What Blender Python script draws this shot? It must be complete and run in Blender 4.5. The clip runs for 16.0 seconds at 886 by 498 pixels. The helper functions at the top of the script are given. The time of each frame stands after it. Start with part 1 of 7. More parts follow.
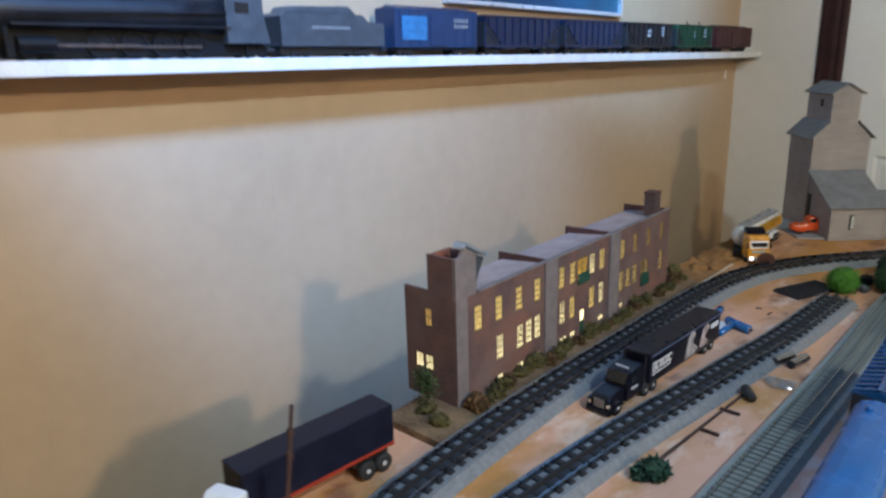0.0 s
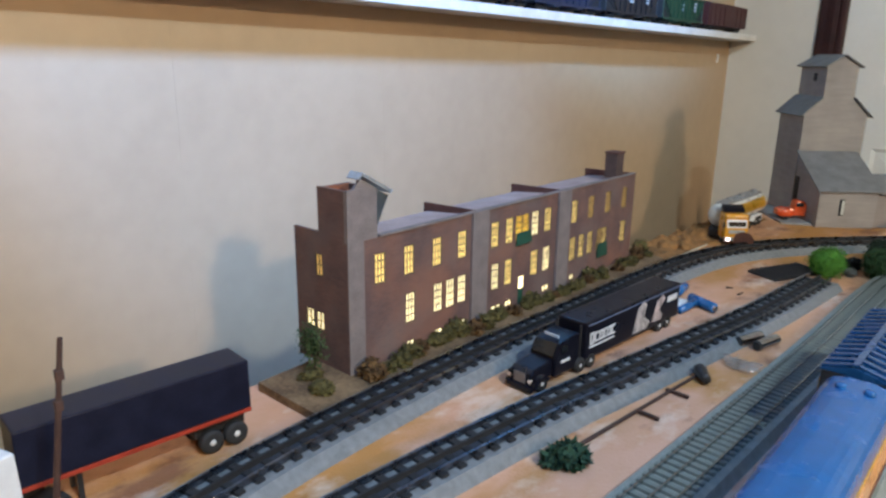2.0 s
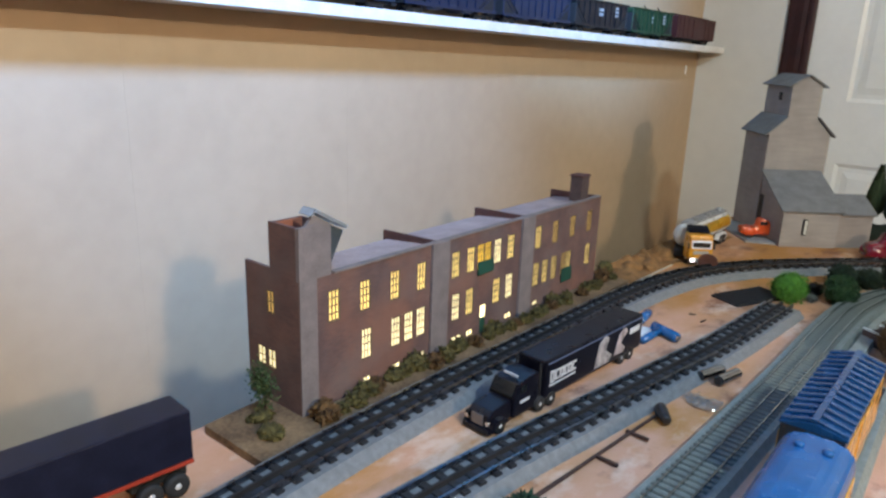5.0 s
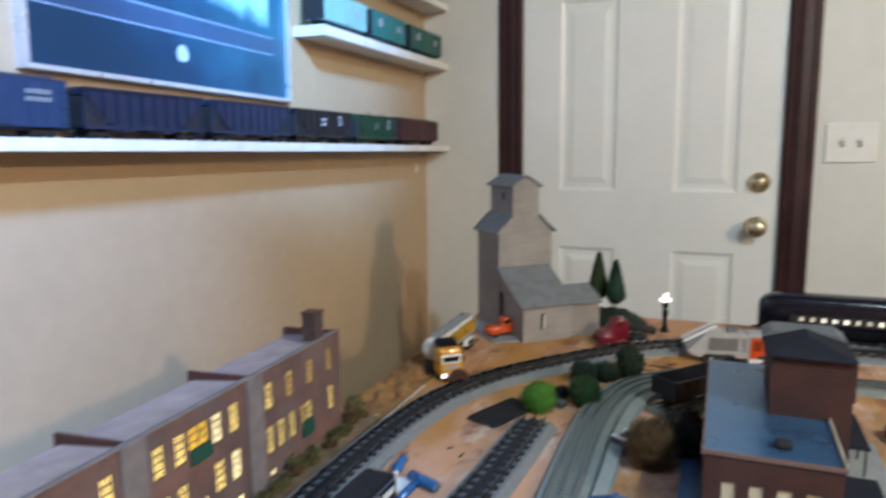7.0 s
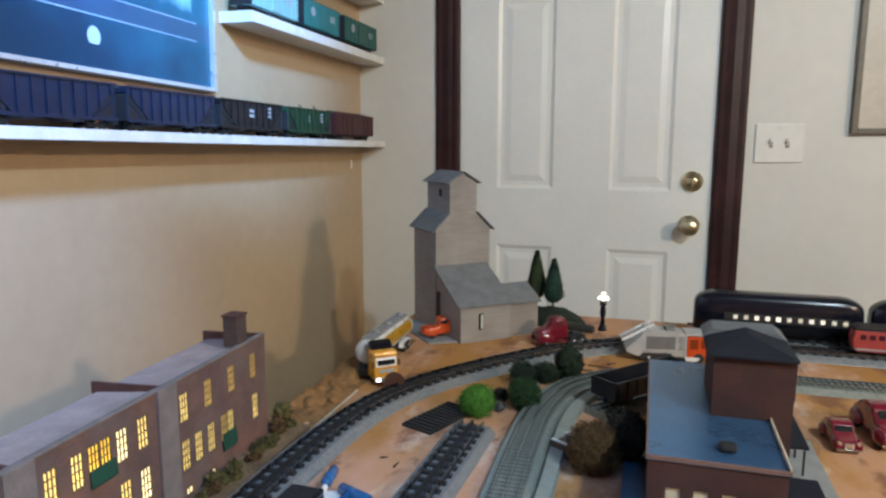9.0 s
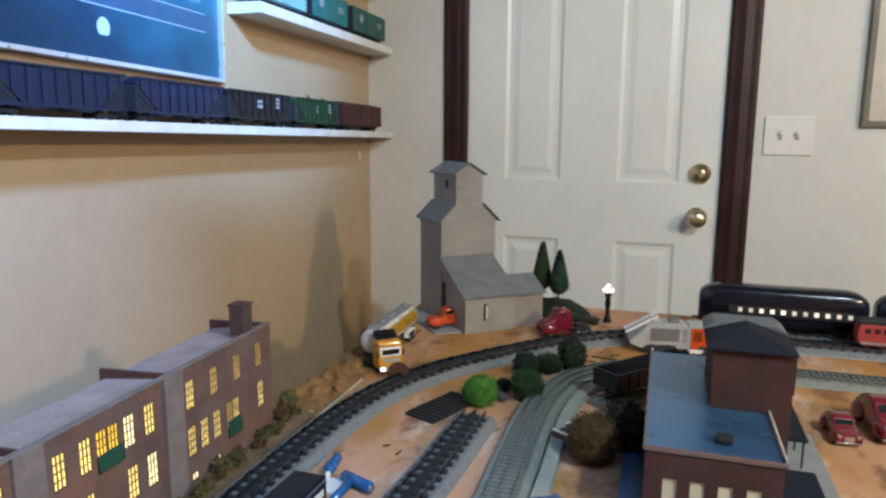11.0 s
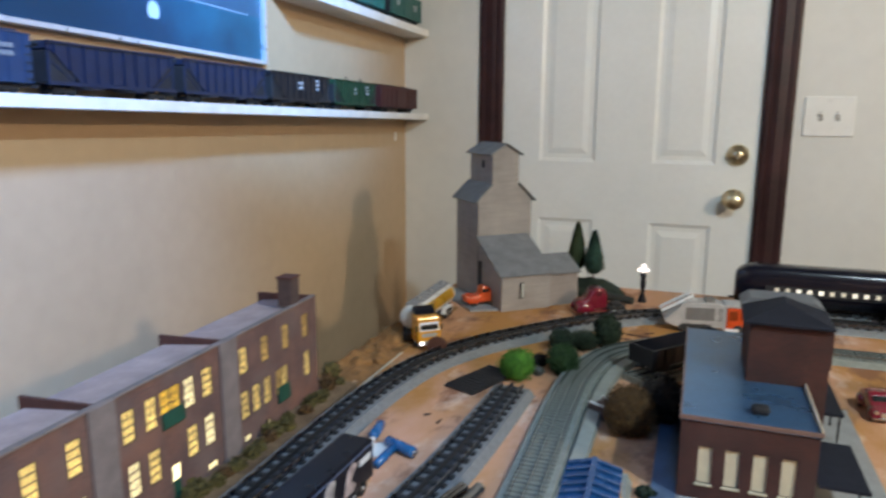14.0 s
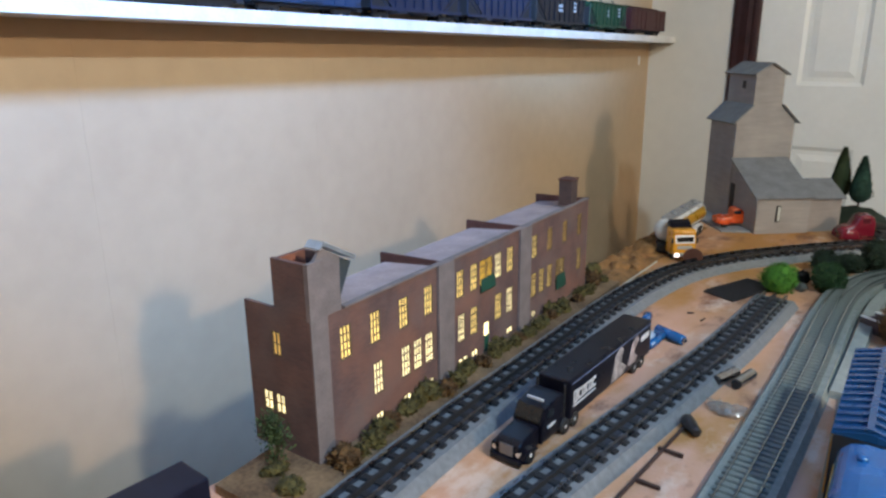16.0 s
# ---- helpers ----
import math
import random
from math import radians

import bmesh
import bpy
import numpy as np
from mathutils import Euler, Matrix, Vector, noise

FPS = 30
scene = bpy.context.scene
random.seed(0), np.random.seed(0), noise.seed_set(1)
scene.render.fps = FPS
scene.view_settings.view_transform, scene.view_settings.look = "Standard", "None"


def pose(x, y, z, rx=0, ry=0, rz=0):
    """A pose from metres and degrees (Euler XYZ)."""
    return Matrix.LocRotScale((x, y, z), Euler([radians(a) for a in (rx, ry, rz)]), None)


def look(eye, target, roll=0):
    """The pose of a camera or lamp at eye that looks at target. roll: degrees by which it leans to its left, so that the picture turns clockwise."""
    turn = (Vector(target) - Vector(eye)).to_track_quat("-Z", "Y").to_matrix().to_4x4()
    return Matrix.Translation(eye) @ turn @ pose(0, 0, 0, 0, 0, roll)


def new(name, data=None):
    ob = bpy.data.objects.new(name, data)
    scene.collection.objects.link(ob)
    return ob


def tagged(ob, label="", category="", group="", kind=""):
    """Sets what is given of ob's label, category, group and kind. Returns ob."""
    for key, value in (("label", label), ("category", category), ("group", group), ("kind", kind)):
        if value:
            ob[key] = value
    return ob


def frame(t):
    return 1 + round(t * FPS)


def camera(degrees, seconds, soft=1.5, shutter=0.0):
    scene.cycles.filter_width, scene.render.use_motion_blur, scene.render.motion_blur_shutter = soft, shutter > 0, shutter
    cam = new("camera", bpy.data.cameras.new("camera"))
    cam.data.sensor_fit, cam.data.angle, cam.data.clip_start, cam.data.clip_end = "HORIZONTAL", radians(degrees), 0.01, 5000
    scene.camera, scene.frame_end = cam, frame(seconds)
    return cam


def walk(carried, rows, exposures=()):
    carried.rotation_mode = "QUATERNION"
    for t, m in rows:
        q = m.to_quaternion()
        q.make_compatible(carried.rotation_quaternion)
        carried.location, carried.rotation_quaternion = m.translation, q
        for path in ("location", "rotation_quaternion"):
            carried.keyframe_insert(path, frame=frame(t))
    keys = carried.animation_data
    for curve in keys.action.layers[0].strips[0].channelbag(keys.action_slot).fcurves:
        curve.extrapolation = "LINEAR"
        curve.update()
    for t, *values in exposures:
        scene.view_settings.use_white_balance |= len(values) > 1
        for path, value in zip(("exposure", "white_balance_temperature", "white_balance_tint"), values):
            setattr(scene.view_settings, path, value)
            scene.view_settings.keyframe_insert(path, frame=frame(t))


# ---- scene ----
cam = camera(65.2, 16.0, soft=2.5, shutter=0.5)
PATH = [
    (0, (-0.01, 0.153, 1.227), (-1.354, 1.526, 0.673), -1.7),
    (0.5, (-0.054, 0.255, 1.153), (-1.424, 1.594, 0.577), 0.3),
    (1, (-0.04, 0.262, 1.127), (-1.44, 1.578, 0.573), 1.1),
    (1.5, (-0.039, 0.298, 1.109), (-1.397, 1.667, 0.577), 1.8),
    (2, (-0.021, 0.328, 1.109), (-1.365, 1.706, 0.566), 0.8),
    (2.5, (-0.013, 0.332, 1.119), (-1.324, 1.746, 0.589), 1.1),
    (3, (-0.033, 0.349, 1.12), (-1.34, 1.75, 0.546), 2.1),
    (5.5, (-0.036, 0.373, 1.149), (-1.299, 1.823, 0.602), 1.6),
    (6, (-0.047, 0.39, 1.144), (-1.255, 1.883, 0.584), 1.7),
    (6.5, (-0.063, 0.426, 1.16), (-1.165, 2.019, 0.663), 2.1),
    (7, (-0.072, 0.509, 1.201), (-0.815, 2.34, 0.894), -0.7),
    (7.5, (-0.077, 0.536, 1.202), (-0.676, 2.425, 0.935), 0.6),
    (8, (-0.085, 0.542, 1.198), (-0.661, 2.434, 0.899), 0.1),
    (8.5, (-0.088, 0.561, 1.19), (-0.66, 2.452, 0.881), 0.1),
    (11, (-0.075, 0.555, 1.194), (-0.674, 2.433, 0.855), 0.3),
    (11.5, (-0.078, 0.553, 1.191), (-0.685, 2.425, 0.837), 1.1),
    (12, (-0.077, 0.547, 1.188), (-0.696, 2.414, 0.824), 0.7),
    (12.5, (-0.074, 0.547, 1.185), (-0.682, 2.415, 0.808), 0.7),
    (13, (-0.068, 0.547, 1.184), (-0.679, 2.416, 0.816), 0.4),
    (13.5, (-0.067, 0.547, 1.184), (-0.664, 2.418, 0.805), 0.9),
    (14, (-0.08, 0.522, 1.186), (-0.758, 2.364, 0.803), 0.2),
    (14.5, (-0.104, 0.45, 1.167), (-0.999, 2.174, 0.694), 1.2),
    (15, (-0.116, 0.405, 1.158), (-1.129, 2.037, 0.6), 0.4),
    (15.5, (-0.125, 0.372, 1.159), (-1.247, 1.926, 0.588), -0.5),
    (16, (-0.121, 0.358, 1.161), (-1.284, 1.885, 0.6), -0.6),
]
EXPOSURES = [(0, -0.22), (0.6, -0.05), (1.2, 0.02), (6.4, 0.08), (7.0, 0.05), (7.4, -0.16), (8.1, -0.16), (8.6, -0.06), (11, 0.0), (14, 0.0), (14.8, 0.03), (16, 0.05)]
walk(cam, [(t, look(eye, target, roll)) for t, eye, target, roll in PATH], EXPOSURES)


# ---- light ----
world = bpy.data.worlds.new("world")
scene.world = world
world.use_nodes = True
world.node_tree.nodes["Background"].inputs[0].default_value = (0.55, 0.62, 0.75, 1)
world.node_tree.nodes["Background"].inputs[1].default_value = 0.05


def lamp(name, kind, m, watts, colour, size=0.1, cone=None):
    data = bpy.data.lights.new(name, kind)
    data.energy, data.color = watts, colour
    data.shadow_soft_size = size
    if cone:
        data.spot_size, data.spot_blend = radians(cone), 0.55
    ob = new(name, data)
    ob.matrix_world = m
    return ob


lamp("room_lamp", "POINT", pose(2.60, -0.03, 2.20), 186, (1.0, 0.80, 0.575), 0.08)
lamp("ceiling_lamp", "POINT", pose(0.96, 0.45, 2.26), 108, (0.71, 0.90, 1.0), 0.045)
# three spots added for bluish light of unknown source on wall, shelf and table
lamp("added_spot_wall", "SPOT", look((0.02, 0.55, 2.33), (-1.105, 0.98, 1.49)), 318, (0.16, 0.40, 1.0), 0.11, 54)
lamp("added_spot_shelf", "SPOT", look((0.02, 0.75, 2.33), (-1.08, 1.85, 1.64)), 540, (0.18, 0.46, 1.0), 0.11, 31)
lamp("added_spot_table", "SPOT", look((0.02, 0.55, 2.33), (-0.38, 0.80, 0.75)), 50, (0.12, 0.40, 1.0), 0.11, 52)

# ---- materials ----
MATS = {}


def mat(name, colour, rough=0.6, metal=0.0, var=0.12, scale=30.0, bump=0.0, other=None, fine=0.5, spec=0.5, coat=0.0):
    """A painted or natural surface: two scales of colour variation, uneven gloss and fine relief."""
    if name in MATS:
        return MATS[name]
    m = bpy.data.materials.new(name)
    m.use_nodes = True
    nt = m.node_tree
    b = nt.nodes["Principled BSDF"]
    tc = nt.nodes.new("ShaderNodeTexCoord")
    big, small = nt.nodes.new("ShaderNodeTexNoise"), nt.nodes.new("ShaderNodeTexNoise")
    for n, sc, det in ((big, scale, 5), (small, scale * 9, 3)):
        n.inputs["Scale"].default_value, n.inputs["Detail"].default_value = sc, det
        nt.links.new(tc.outputs["Object"], n.inputs["Vector"])
    mixf = nt.nodes.new("ShaderNodeMix")
    mixf.data_type, mixf.inputs[0].default_value = "FLOAT", 0.35
    nt.links.new(big.outputs["Fac"], mixf.inputs[2])
    nt.links.new(small.outputs["Fac"], mixf.inputs[3])
    ramp = nt.nodes.new("ShaderNodeValToRGB")
    lo = [c * (1 - var) for c in colour]
    hi = [min(1, c * (1 + var)) for c in colour] if other is None else other
    ramp.color_ramp.elements[0].position, ramp.color_ramp.elements[1].position = 0.36, 0.66
    ramp.color_ramp.elements[0].color = (*lo, 1)
    ramp.color_ramp.elements[1].color = (*hi, 1)
    nt.links.new(mixf.outputs[0], ramp.inputs[0])
    nt.links.new(ramp.outputs[0], b.inputs["Base Color"])
    rr = nt.nodes.new("ShaderNodeMapRange")
    rr.inputs["To Min"].default_value, rr.inputs["To Max"].default_value = max(0.03, rough - 0.1), min(1, rough + 0.1)
    nt.links.new(big.outputs["Fac"], rr.inputs["Value"])
    nt.links.new(rr.outputs[0], b.inputs["Roughness"])
    b.inputs["Metallic"].default_value = metal
    b.inputs["Specular IOR Level"].default_value = spec
    b.inputs["Coat Weight"].default_value = coat
    if bump:
        bp = nt.nodes.new("ShaderNodeBump")
        bp.inputs["Strength"].default_value, bp.inputs["Distance"].default_value = fine, bump
        nt.links.new(small.outputs["Fac"], bp.inputs["Height"])
        nt.links.new(bp.outputs[0], b.inputs["Normal"])
    MATS[name] = m
    return m


def glow(name, colour, strength):
    if name in MATS:
        return MATS[name]
    m = bpy.data.materials.new(name)
    m.use_nodes = True
    b = m.node_tree.nodes["Principled BSDF"]
    b.inputs["Base Color"].default_value = (*colour, 1)
    b.inputs["Emission Color"].default_value = (*colour, 1)
    b.inputs["Emission Strength"].default_value = strength
    MATS[name] = m
    return m


def lit_pane(name, colour, strength):
    """A lit window sheet: uneven glow of the bulb behind it."""
    m = glow(name, colour, strength)
    nt = m.node_tree
    tc, n, r = nt.nodes.new("ShaderNodeTexCoord"), nt.nodes.new("ShaderNodeTexNoise"), nt.nodes.new("ShaderNodeMapRange")
    oi = nt.nodes.new("ShaderNodeObjectInfo")
    n.inputs["Scale"].default_value = 60
    nt.links.new(tc.outputs["Object"], n.inputs["Vector"])
    r.inputs["From Min"].default_value, r.inputs["From Max"].default_value = 0.3, 0.7
    r.inputs["To Min"].default_value, r.inputs["To Max"].default_value = strength * 0.55, strength * 1.35
    nt.links.new(n.outputs["Fac"], r.inputs["Value"])
    mul = nt.nodes.new("ShaderNodeMath")
    mul.operation = "MULTIPLY"
    r2 = nt.nodes.new("ShaderNodeMapRange")
    r2.inputs["To Min"].default_value, r2.inputs["To Max"].default_value = 0.7, 1.25
    nt.links.new(oi.outputs["Random"], r2.inputs["Value"])
    nt.links.new(r.outputs[0], mul.inputs[0])
    nt.links.new(r2.outputs[0], mul.inputs[1])
    nt.links.new(mul.outputs[0], nt.nodes["Principled BSDF"].inputs["Emission Strength"])
    return m


def brick_mat(name, c1, c2, mortar, bw=0.0075, bh=0.0026, rust=None):
    """Small model brickwork with soot and wear over it."""
    m = bpy.data.materials.new(name)
    m.use_nodes = True
    nt = m.node_tree
    b = nt.nodes["Principled BSDF"]
    tc, br = nt.nodes.new("ShaderNodeTexCoord"), nt.nodes.new("ShaderNodeTexBrick")
    sep, add, comb = nt.nodes.new("ShaderNodeSeparateXYZ"), nt.nodes.new("ShaderNodeMath"), nt.nodes.new("ShaderNodeCombineXYZ")
    nt.links.new(tc.outputs["Object"], sep.inputs[0])
    nt.links.new(sep.outputs[0], add.inputs[0])
    nt.links.new(sep.outputs[1], add.inputs[1])
    nt.links.new(add.outputs[0], comb.inputs[0])
    nt.links.new(sep.outputs[2], comb.inputs[1])
    nt.links.new(comb.outputs[0], br.inputs["Vector"])
    br.inputs["Scale"].default_value = 1
    br.inputs["Brick Width"].default_value, br.inputs["Row Height"].default_value = bw, bh
    br.inputs["Mortar Size"].default_value = bh * 0.1
    br.inputs["Color1"].default_value, br.inputs["Color2"].default_value, br.inputs["Mortar"].default_value = (*c1, 1), (*c2, 1), (*mortar, 1)
    soot, mx = nt.nodes.new("ShaderNodeTexNoise"), nt.nodes.new("ShaderNodeMix")
    soot.inputs["Scale"].default_value, soot.inputs["Detail"].default_value = 22, 6
    nt.links.new(tc.outputs["Object"], soot.inputs["Vector"])
    mx.data_type, mx.blend_type, mx.inputs[0].default_value = "RGBA", "MULTIPLY", 0.75
    rp = nt.nodes.new("ShaderNodeValToRGB")
    rp.color_ramp.elements[0].position, rp.color_ramp.elements[1].position = 0.35, 0.68
    rp.color_ramp.elements[0].color, rp.color_ramp.elements[1].color = (0.46, 0.46, 0.54, 1), (1.0, 0.88, 0.80, 1)
    nt.links.new(soot.outputs["Fac"], rp.inputs[0])
    nt.links.new(br.outputs["Color"], mx.inputs[6])
    nt.links.new(rp.outputs[0], mx.inputs[7])
    blot, bl, bx = nt.nodes.new("ShaderNodeTexNoise"), nt.nodes.new("ShaderNodeMapRange"), nt.nodes.new("ShaderNodeMix")
    blot.inputs["Scale"].default_value, blot.inputs["Detail"].default_value = 13, 5
    nt.links.new(tc.outputs["Object"], blot.inputs["Vector"])
    bl.inputs["From Min"].default_value, bl.inputs["From Max"].default_value, bl.inputs["To Max"].default_value = 0.48, 0.66, 0.55
    nt.links.new(blot.outputs["Fac"], bl.inputs["Value"])
    bx.data_type = "RGBA"
    nt.links.new(bl.outputs[0], bx.inputs[0])
    nt.links.new(mx.outputs[2], bx.inputs[6])
    bx.inputs[7].default_value = (*[0.55 * (c1[0] + c1[1] + c1[2]) / 3 + 0.45 * c for c in c1], 1)
    col = bx.outputs[2]
    if rust:
        ru, rr, rx = nt.nodes.new("ShaderNodeTexNoise"), nt.nodes.new("ShaderNodeMapRange"), nt.nodes.new("ShaderNodeMix")
        ru.inputs["Scale"].default_value, ru.inputs["Detail"].default_value = 9, 4
        off = nt.nodes.new("ShaderNodeMapping")
        off.inputs["Location"].default_value = (2.3, 0.7, 1.1)
        nt.links.new(tc.outputs["Object"], off.inputs[0])
        nt.links.new(off.outputs[0], ru.inputs["Vector"])
        rr.inputs["From Min"].default_value, rr.inputs["From Max"].default_value, rr.inputs["To Max"].default_value = 0.52, 0.70, 0.5
        nt.links.new(ru.outputs["Fac"], rr.inputs["Value"])
        rx.data_type = "RGBA"
        nt.links.new(rr.outputs[0], rx.inputs[0])
        nt.links.new(col, rx.inputs[6])
        rx.inputs[7].default_value = (*rust, 1)
        col = rx.outputs[2]
    nt.links.new(col, b.inputs["Base Color"])
    b.inputs["Roughness"].default_value = 0.85
    bp = nt.nodes.new("ShaderNodeBump")
    bp.inputs["Strength"].default_value, bp.inputs["Distance"].default_value = 0.4, 0.0006
    nt.links.new(br.outputs["Fac"], bp.inputs["Height"])
    bp.invert = True
    nt.links.new(bp.outputs[0], b.inputs["Normal"])
    return m


def ply_mat():
    """Bare tabletop, tan with pinkish and ochre stains and dark specks."""
    m = bpy.data.materials.new("stained_tabletop")
    m.use_nodes = True
    nt = m.node_tree
    b = nt.nodes["Principled BSDF"]
    tc = nt.nodes.new("ShaderNodeTexCoord")
    sep, fr = nt.nodes.new("ShaderNodeSeparateXYZ"), nt.nodes.new("ShaderNodeMapRange")
    nt.links.new(tc.outputs["Object"], sep.inputs[0])
    fr.inputs["From Min"].default_value, fr.inputs["From Max"].default_value = 1.0, 1.9
    nt.links.new(sep.outputs[1], fr.inputs["Value"])
    fx, mxm = nt.nodes.new("ShaderNodeMapRange"), nt.nodes.new("ShaderNodeMath")
    fx.inputs["From Min"].default_value, fx.inputs["From Max"].default_value = -0.48, -0.57
    nt.links.new(sep.outputs[0], fx.inputs["Value"])
    mxm.operation = "MAXIMUM"
    nt.links.new(fr.outputs[0], mxm.inputs[0])
    nt.links.new(fx.outputs[0], mxm.inputs[1])
    far = mxm.outputs[0]
    cols, prev = ((0.52, 0.272, 0.142), (0.62, 0.350, 0.250), (0.42, 0.19, 0.040), (0.17, 0.065, 0.035), (0.70, 0.56, 0.46)), None
    for k, (sc, lo, hi) in enumerate(((1, 0, 1), (6, 0.40, 0.56), (4.5, 0.53, 0.62), (13, 0.58, 0.67), (22, 0.52, 0.66))):
        if k == 0:
            prev = nt.nodes.new("ShaderNodeRGB")
            prev.outputs[0].default_value = (*cols[0], 1)
            prev = prev.outputs[0]
            continue
        mp, n, r, x = nt.nodes.new("ShaderNodeMapping"), nt.nodes.new("ShaderNodeTexNoise"), nt.nodes.new("ShaderNodeMapRange"), nt.nodes.new("ShaderNodeMix")
        mp.inputs["Location"].default_value = (k * 3.1, k * 1.7, 0)
        mp.inputs["Scale"].default_value = (1, 0.55, 1)
        nt.links.new(tc.outputs["Object"], mp.inputs[0])
        nt.links.new(mp.outputs[0], n.inputs["Vector"])
        n.inputs["Scale"].default_value, n.inputs["Detail"].default_value, n.inputs["Roughness"].default_value = sc, 6, 0.6
        r.inputs["From Min"].default_value, r.inputs["From Max"].default_value = lo, hi
        r.inputs["To Max"].default_value = (0, 0.75, 0.9, 0.75, 0.6)[k]
        bias = nt.nodes.new("ShaderNodeMath")
        bias.operation = "MULTIPLY_ADD"
        bias.inputs[1].default_value = (0, -0.11, 0.065, 0.05, -0.06)[k]
        nt.links.new(far, bias.inputs[0])
        nt.links.new(n.outputs["Fac"], bias.inputs[2])
        nt.links.new(bias.outputs[0], r.inputs["Value"])
        x.data_type = "RGBA"
        nt.links.new(r.outputs[0], x.inputs[0])
        nt.links.new(prev, x.inputs[6])
        x.inputs[7].default_value = (*cols[k], 1)
        prev = x.outputs[2]
    nt.links.new(prev, b.inputs["Base Color"])
    b.inputs["Roughness"].default_value = 0.8
    n, bp = nt.nodes.new("ShaderNodeTexNoise"), nt.nodes.new("ShaderNodeBump")
    n.inputs["Scale"].default_value = 260
    nt.links.new(tc.outputs["Object"], n.inputs["Vector"])
    nt.links.new(n.outputs["Fac"], bp.inputs["Height"])
    bp.inputs["Strength"].default_value, bp.inputs["Distance"].default_value = 0.5, 0.0015
    nt.links.new(bp.outputs[0], b.inputs["Normal"])
    return m


def board_mat(name, c1, c2):
    """Weathered model boards: soft streaks along the boards and broad stains."""
    m = bpy.data.materials.new(name)
    m.use_nodes = True
    nt = m.node_tree
    b = nt.nodes["Principled BSDF"]
    tc, mp = nt.nodes.new("ShaderNodeTexCoord"), nt.nodes.new("ShaderNodeMapping")
    mp.inputs["Scale"].default_value = (9, 9, 70)
    nt.links.new(tc.outputs["Object"], mp.inputs[0])
    streak, stain = nt.nodes.new("ShaderNodeTexNoise"), nt.nodes.new("ShaderNodeTexNoise")
    streak.inputs["Scale"].default_value, streak.inputs["Detail"].default_value = 1.6, 4
    stain.inputs["Scale"].default_value, stain.inputs["Detail"].default_value = 13, 4
    nt.links.new(mp.outputs[0], streak.inputs["Vector"])
    nt.links.new(tc.outputs["Object"], stain.inputs["Vector"])
    mx, rp = nt.nodes.new("ShaderNodeMix"), nt.nodes.new("ShaderNodeValToRGB")
    mx.data_type, mx.inputs[0].default_value = "FLOAT", 0.68
    nt.links.new(streak.outputs["Fac"], mx.inputs[2])
    nt.links.new(stain.outputs["Fac"], mx.inputs[3])
    rp.color_ramp.elements[0].position, rp.color_ramp.elements[1].position = 0.36, 0.64
    rp.color_ramp.elements[0].color, rp.color_ramp.elements[1].color = (*c1, 1), (*c2, 1)
    nt.links.new(mx.outputs[0], rp.inputs[0])
    nt.links.new(rp.outputs[0], b.inputs["Base Color"])
    b.inputs["Roughness"].default_value = 0.85
    bp = nt.nodes.new("ShaderNodeBump")
    bp.inputs["Strength"].default_value, bp.inputs["Distance"].default_value = 0.35, 0.0008
    nt.links.new(streak.outputs["Fac"], bp.inputs["Height"])
    nt.links.new(bp.outputs[0], b.inputs["Normal"])
    return m


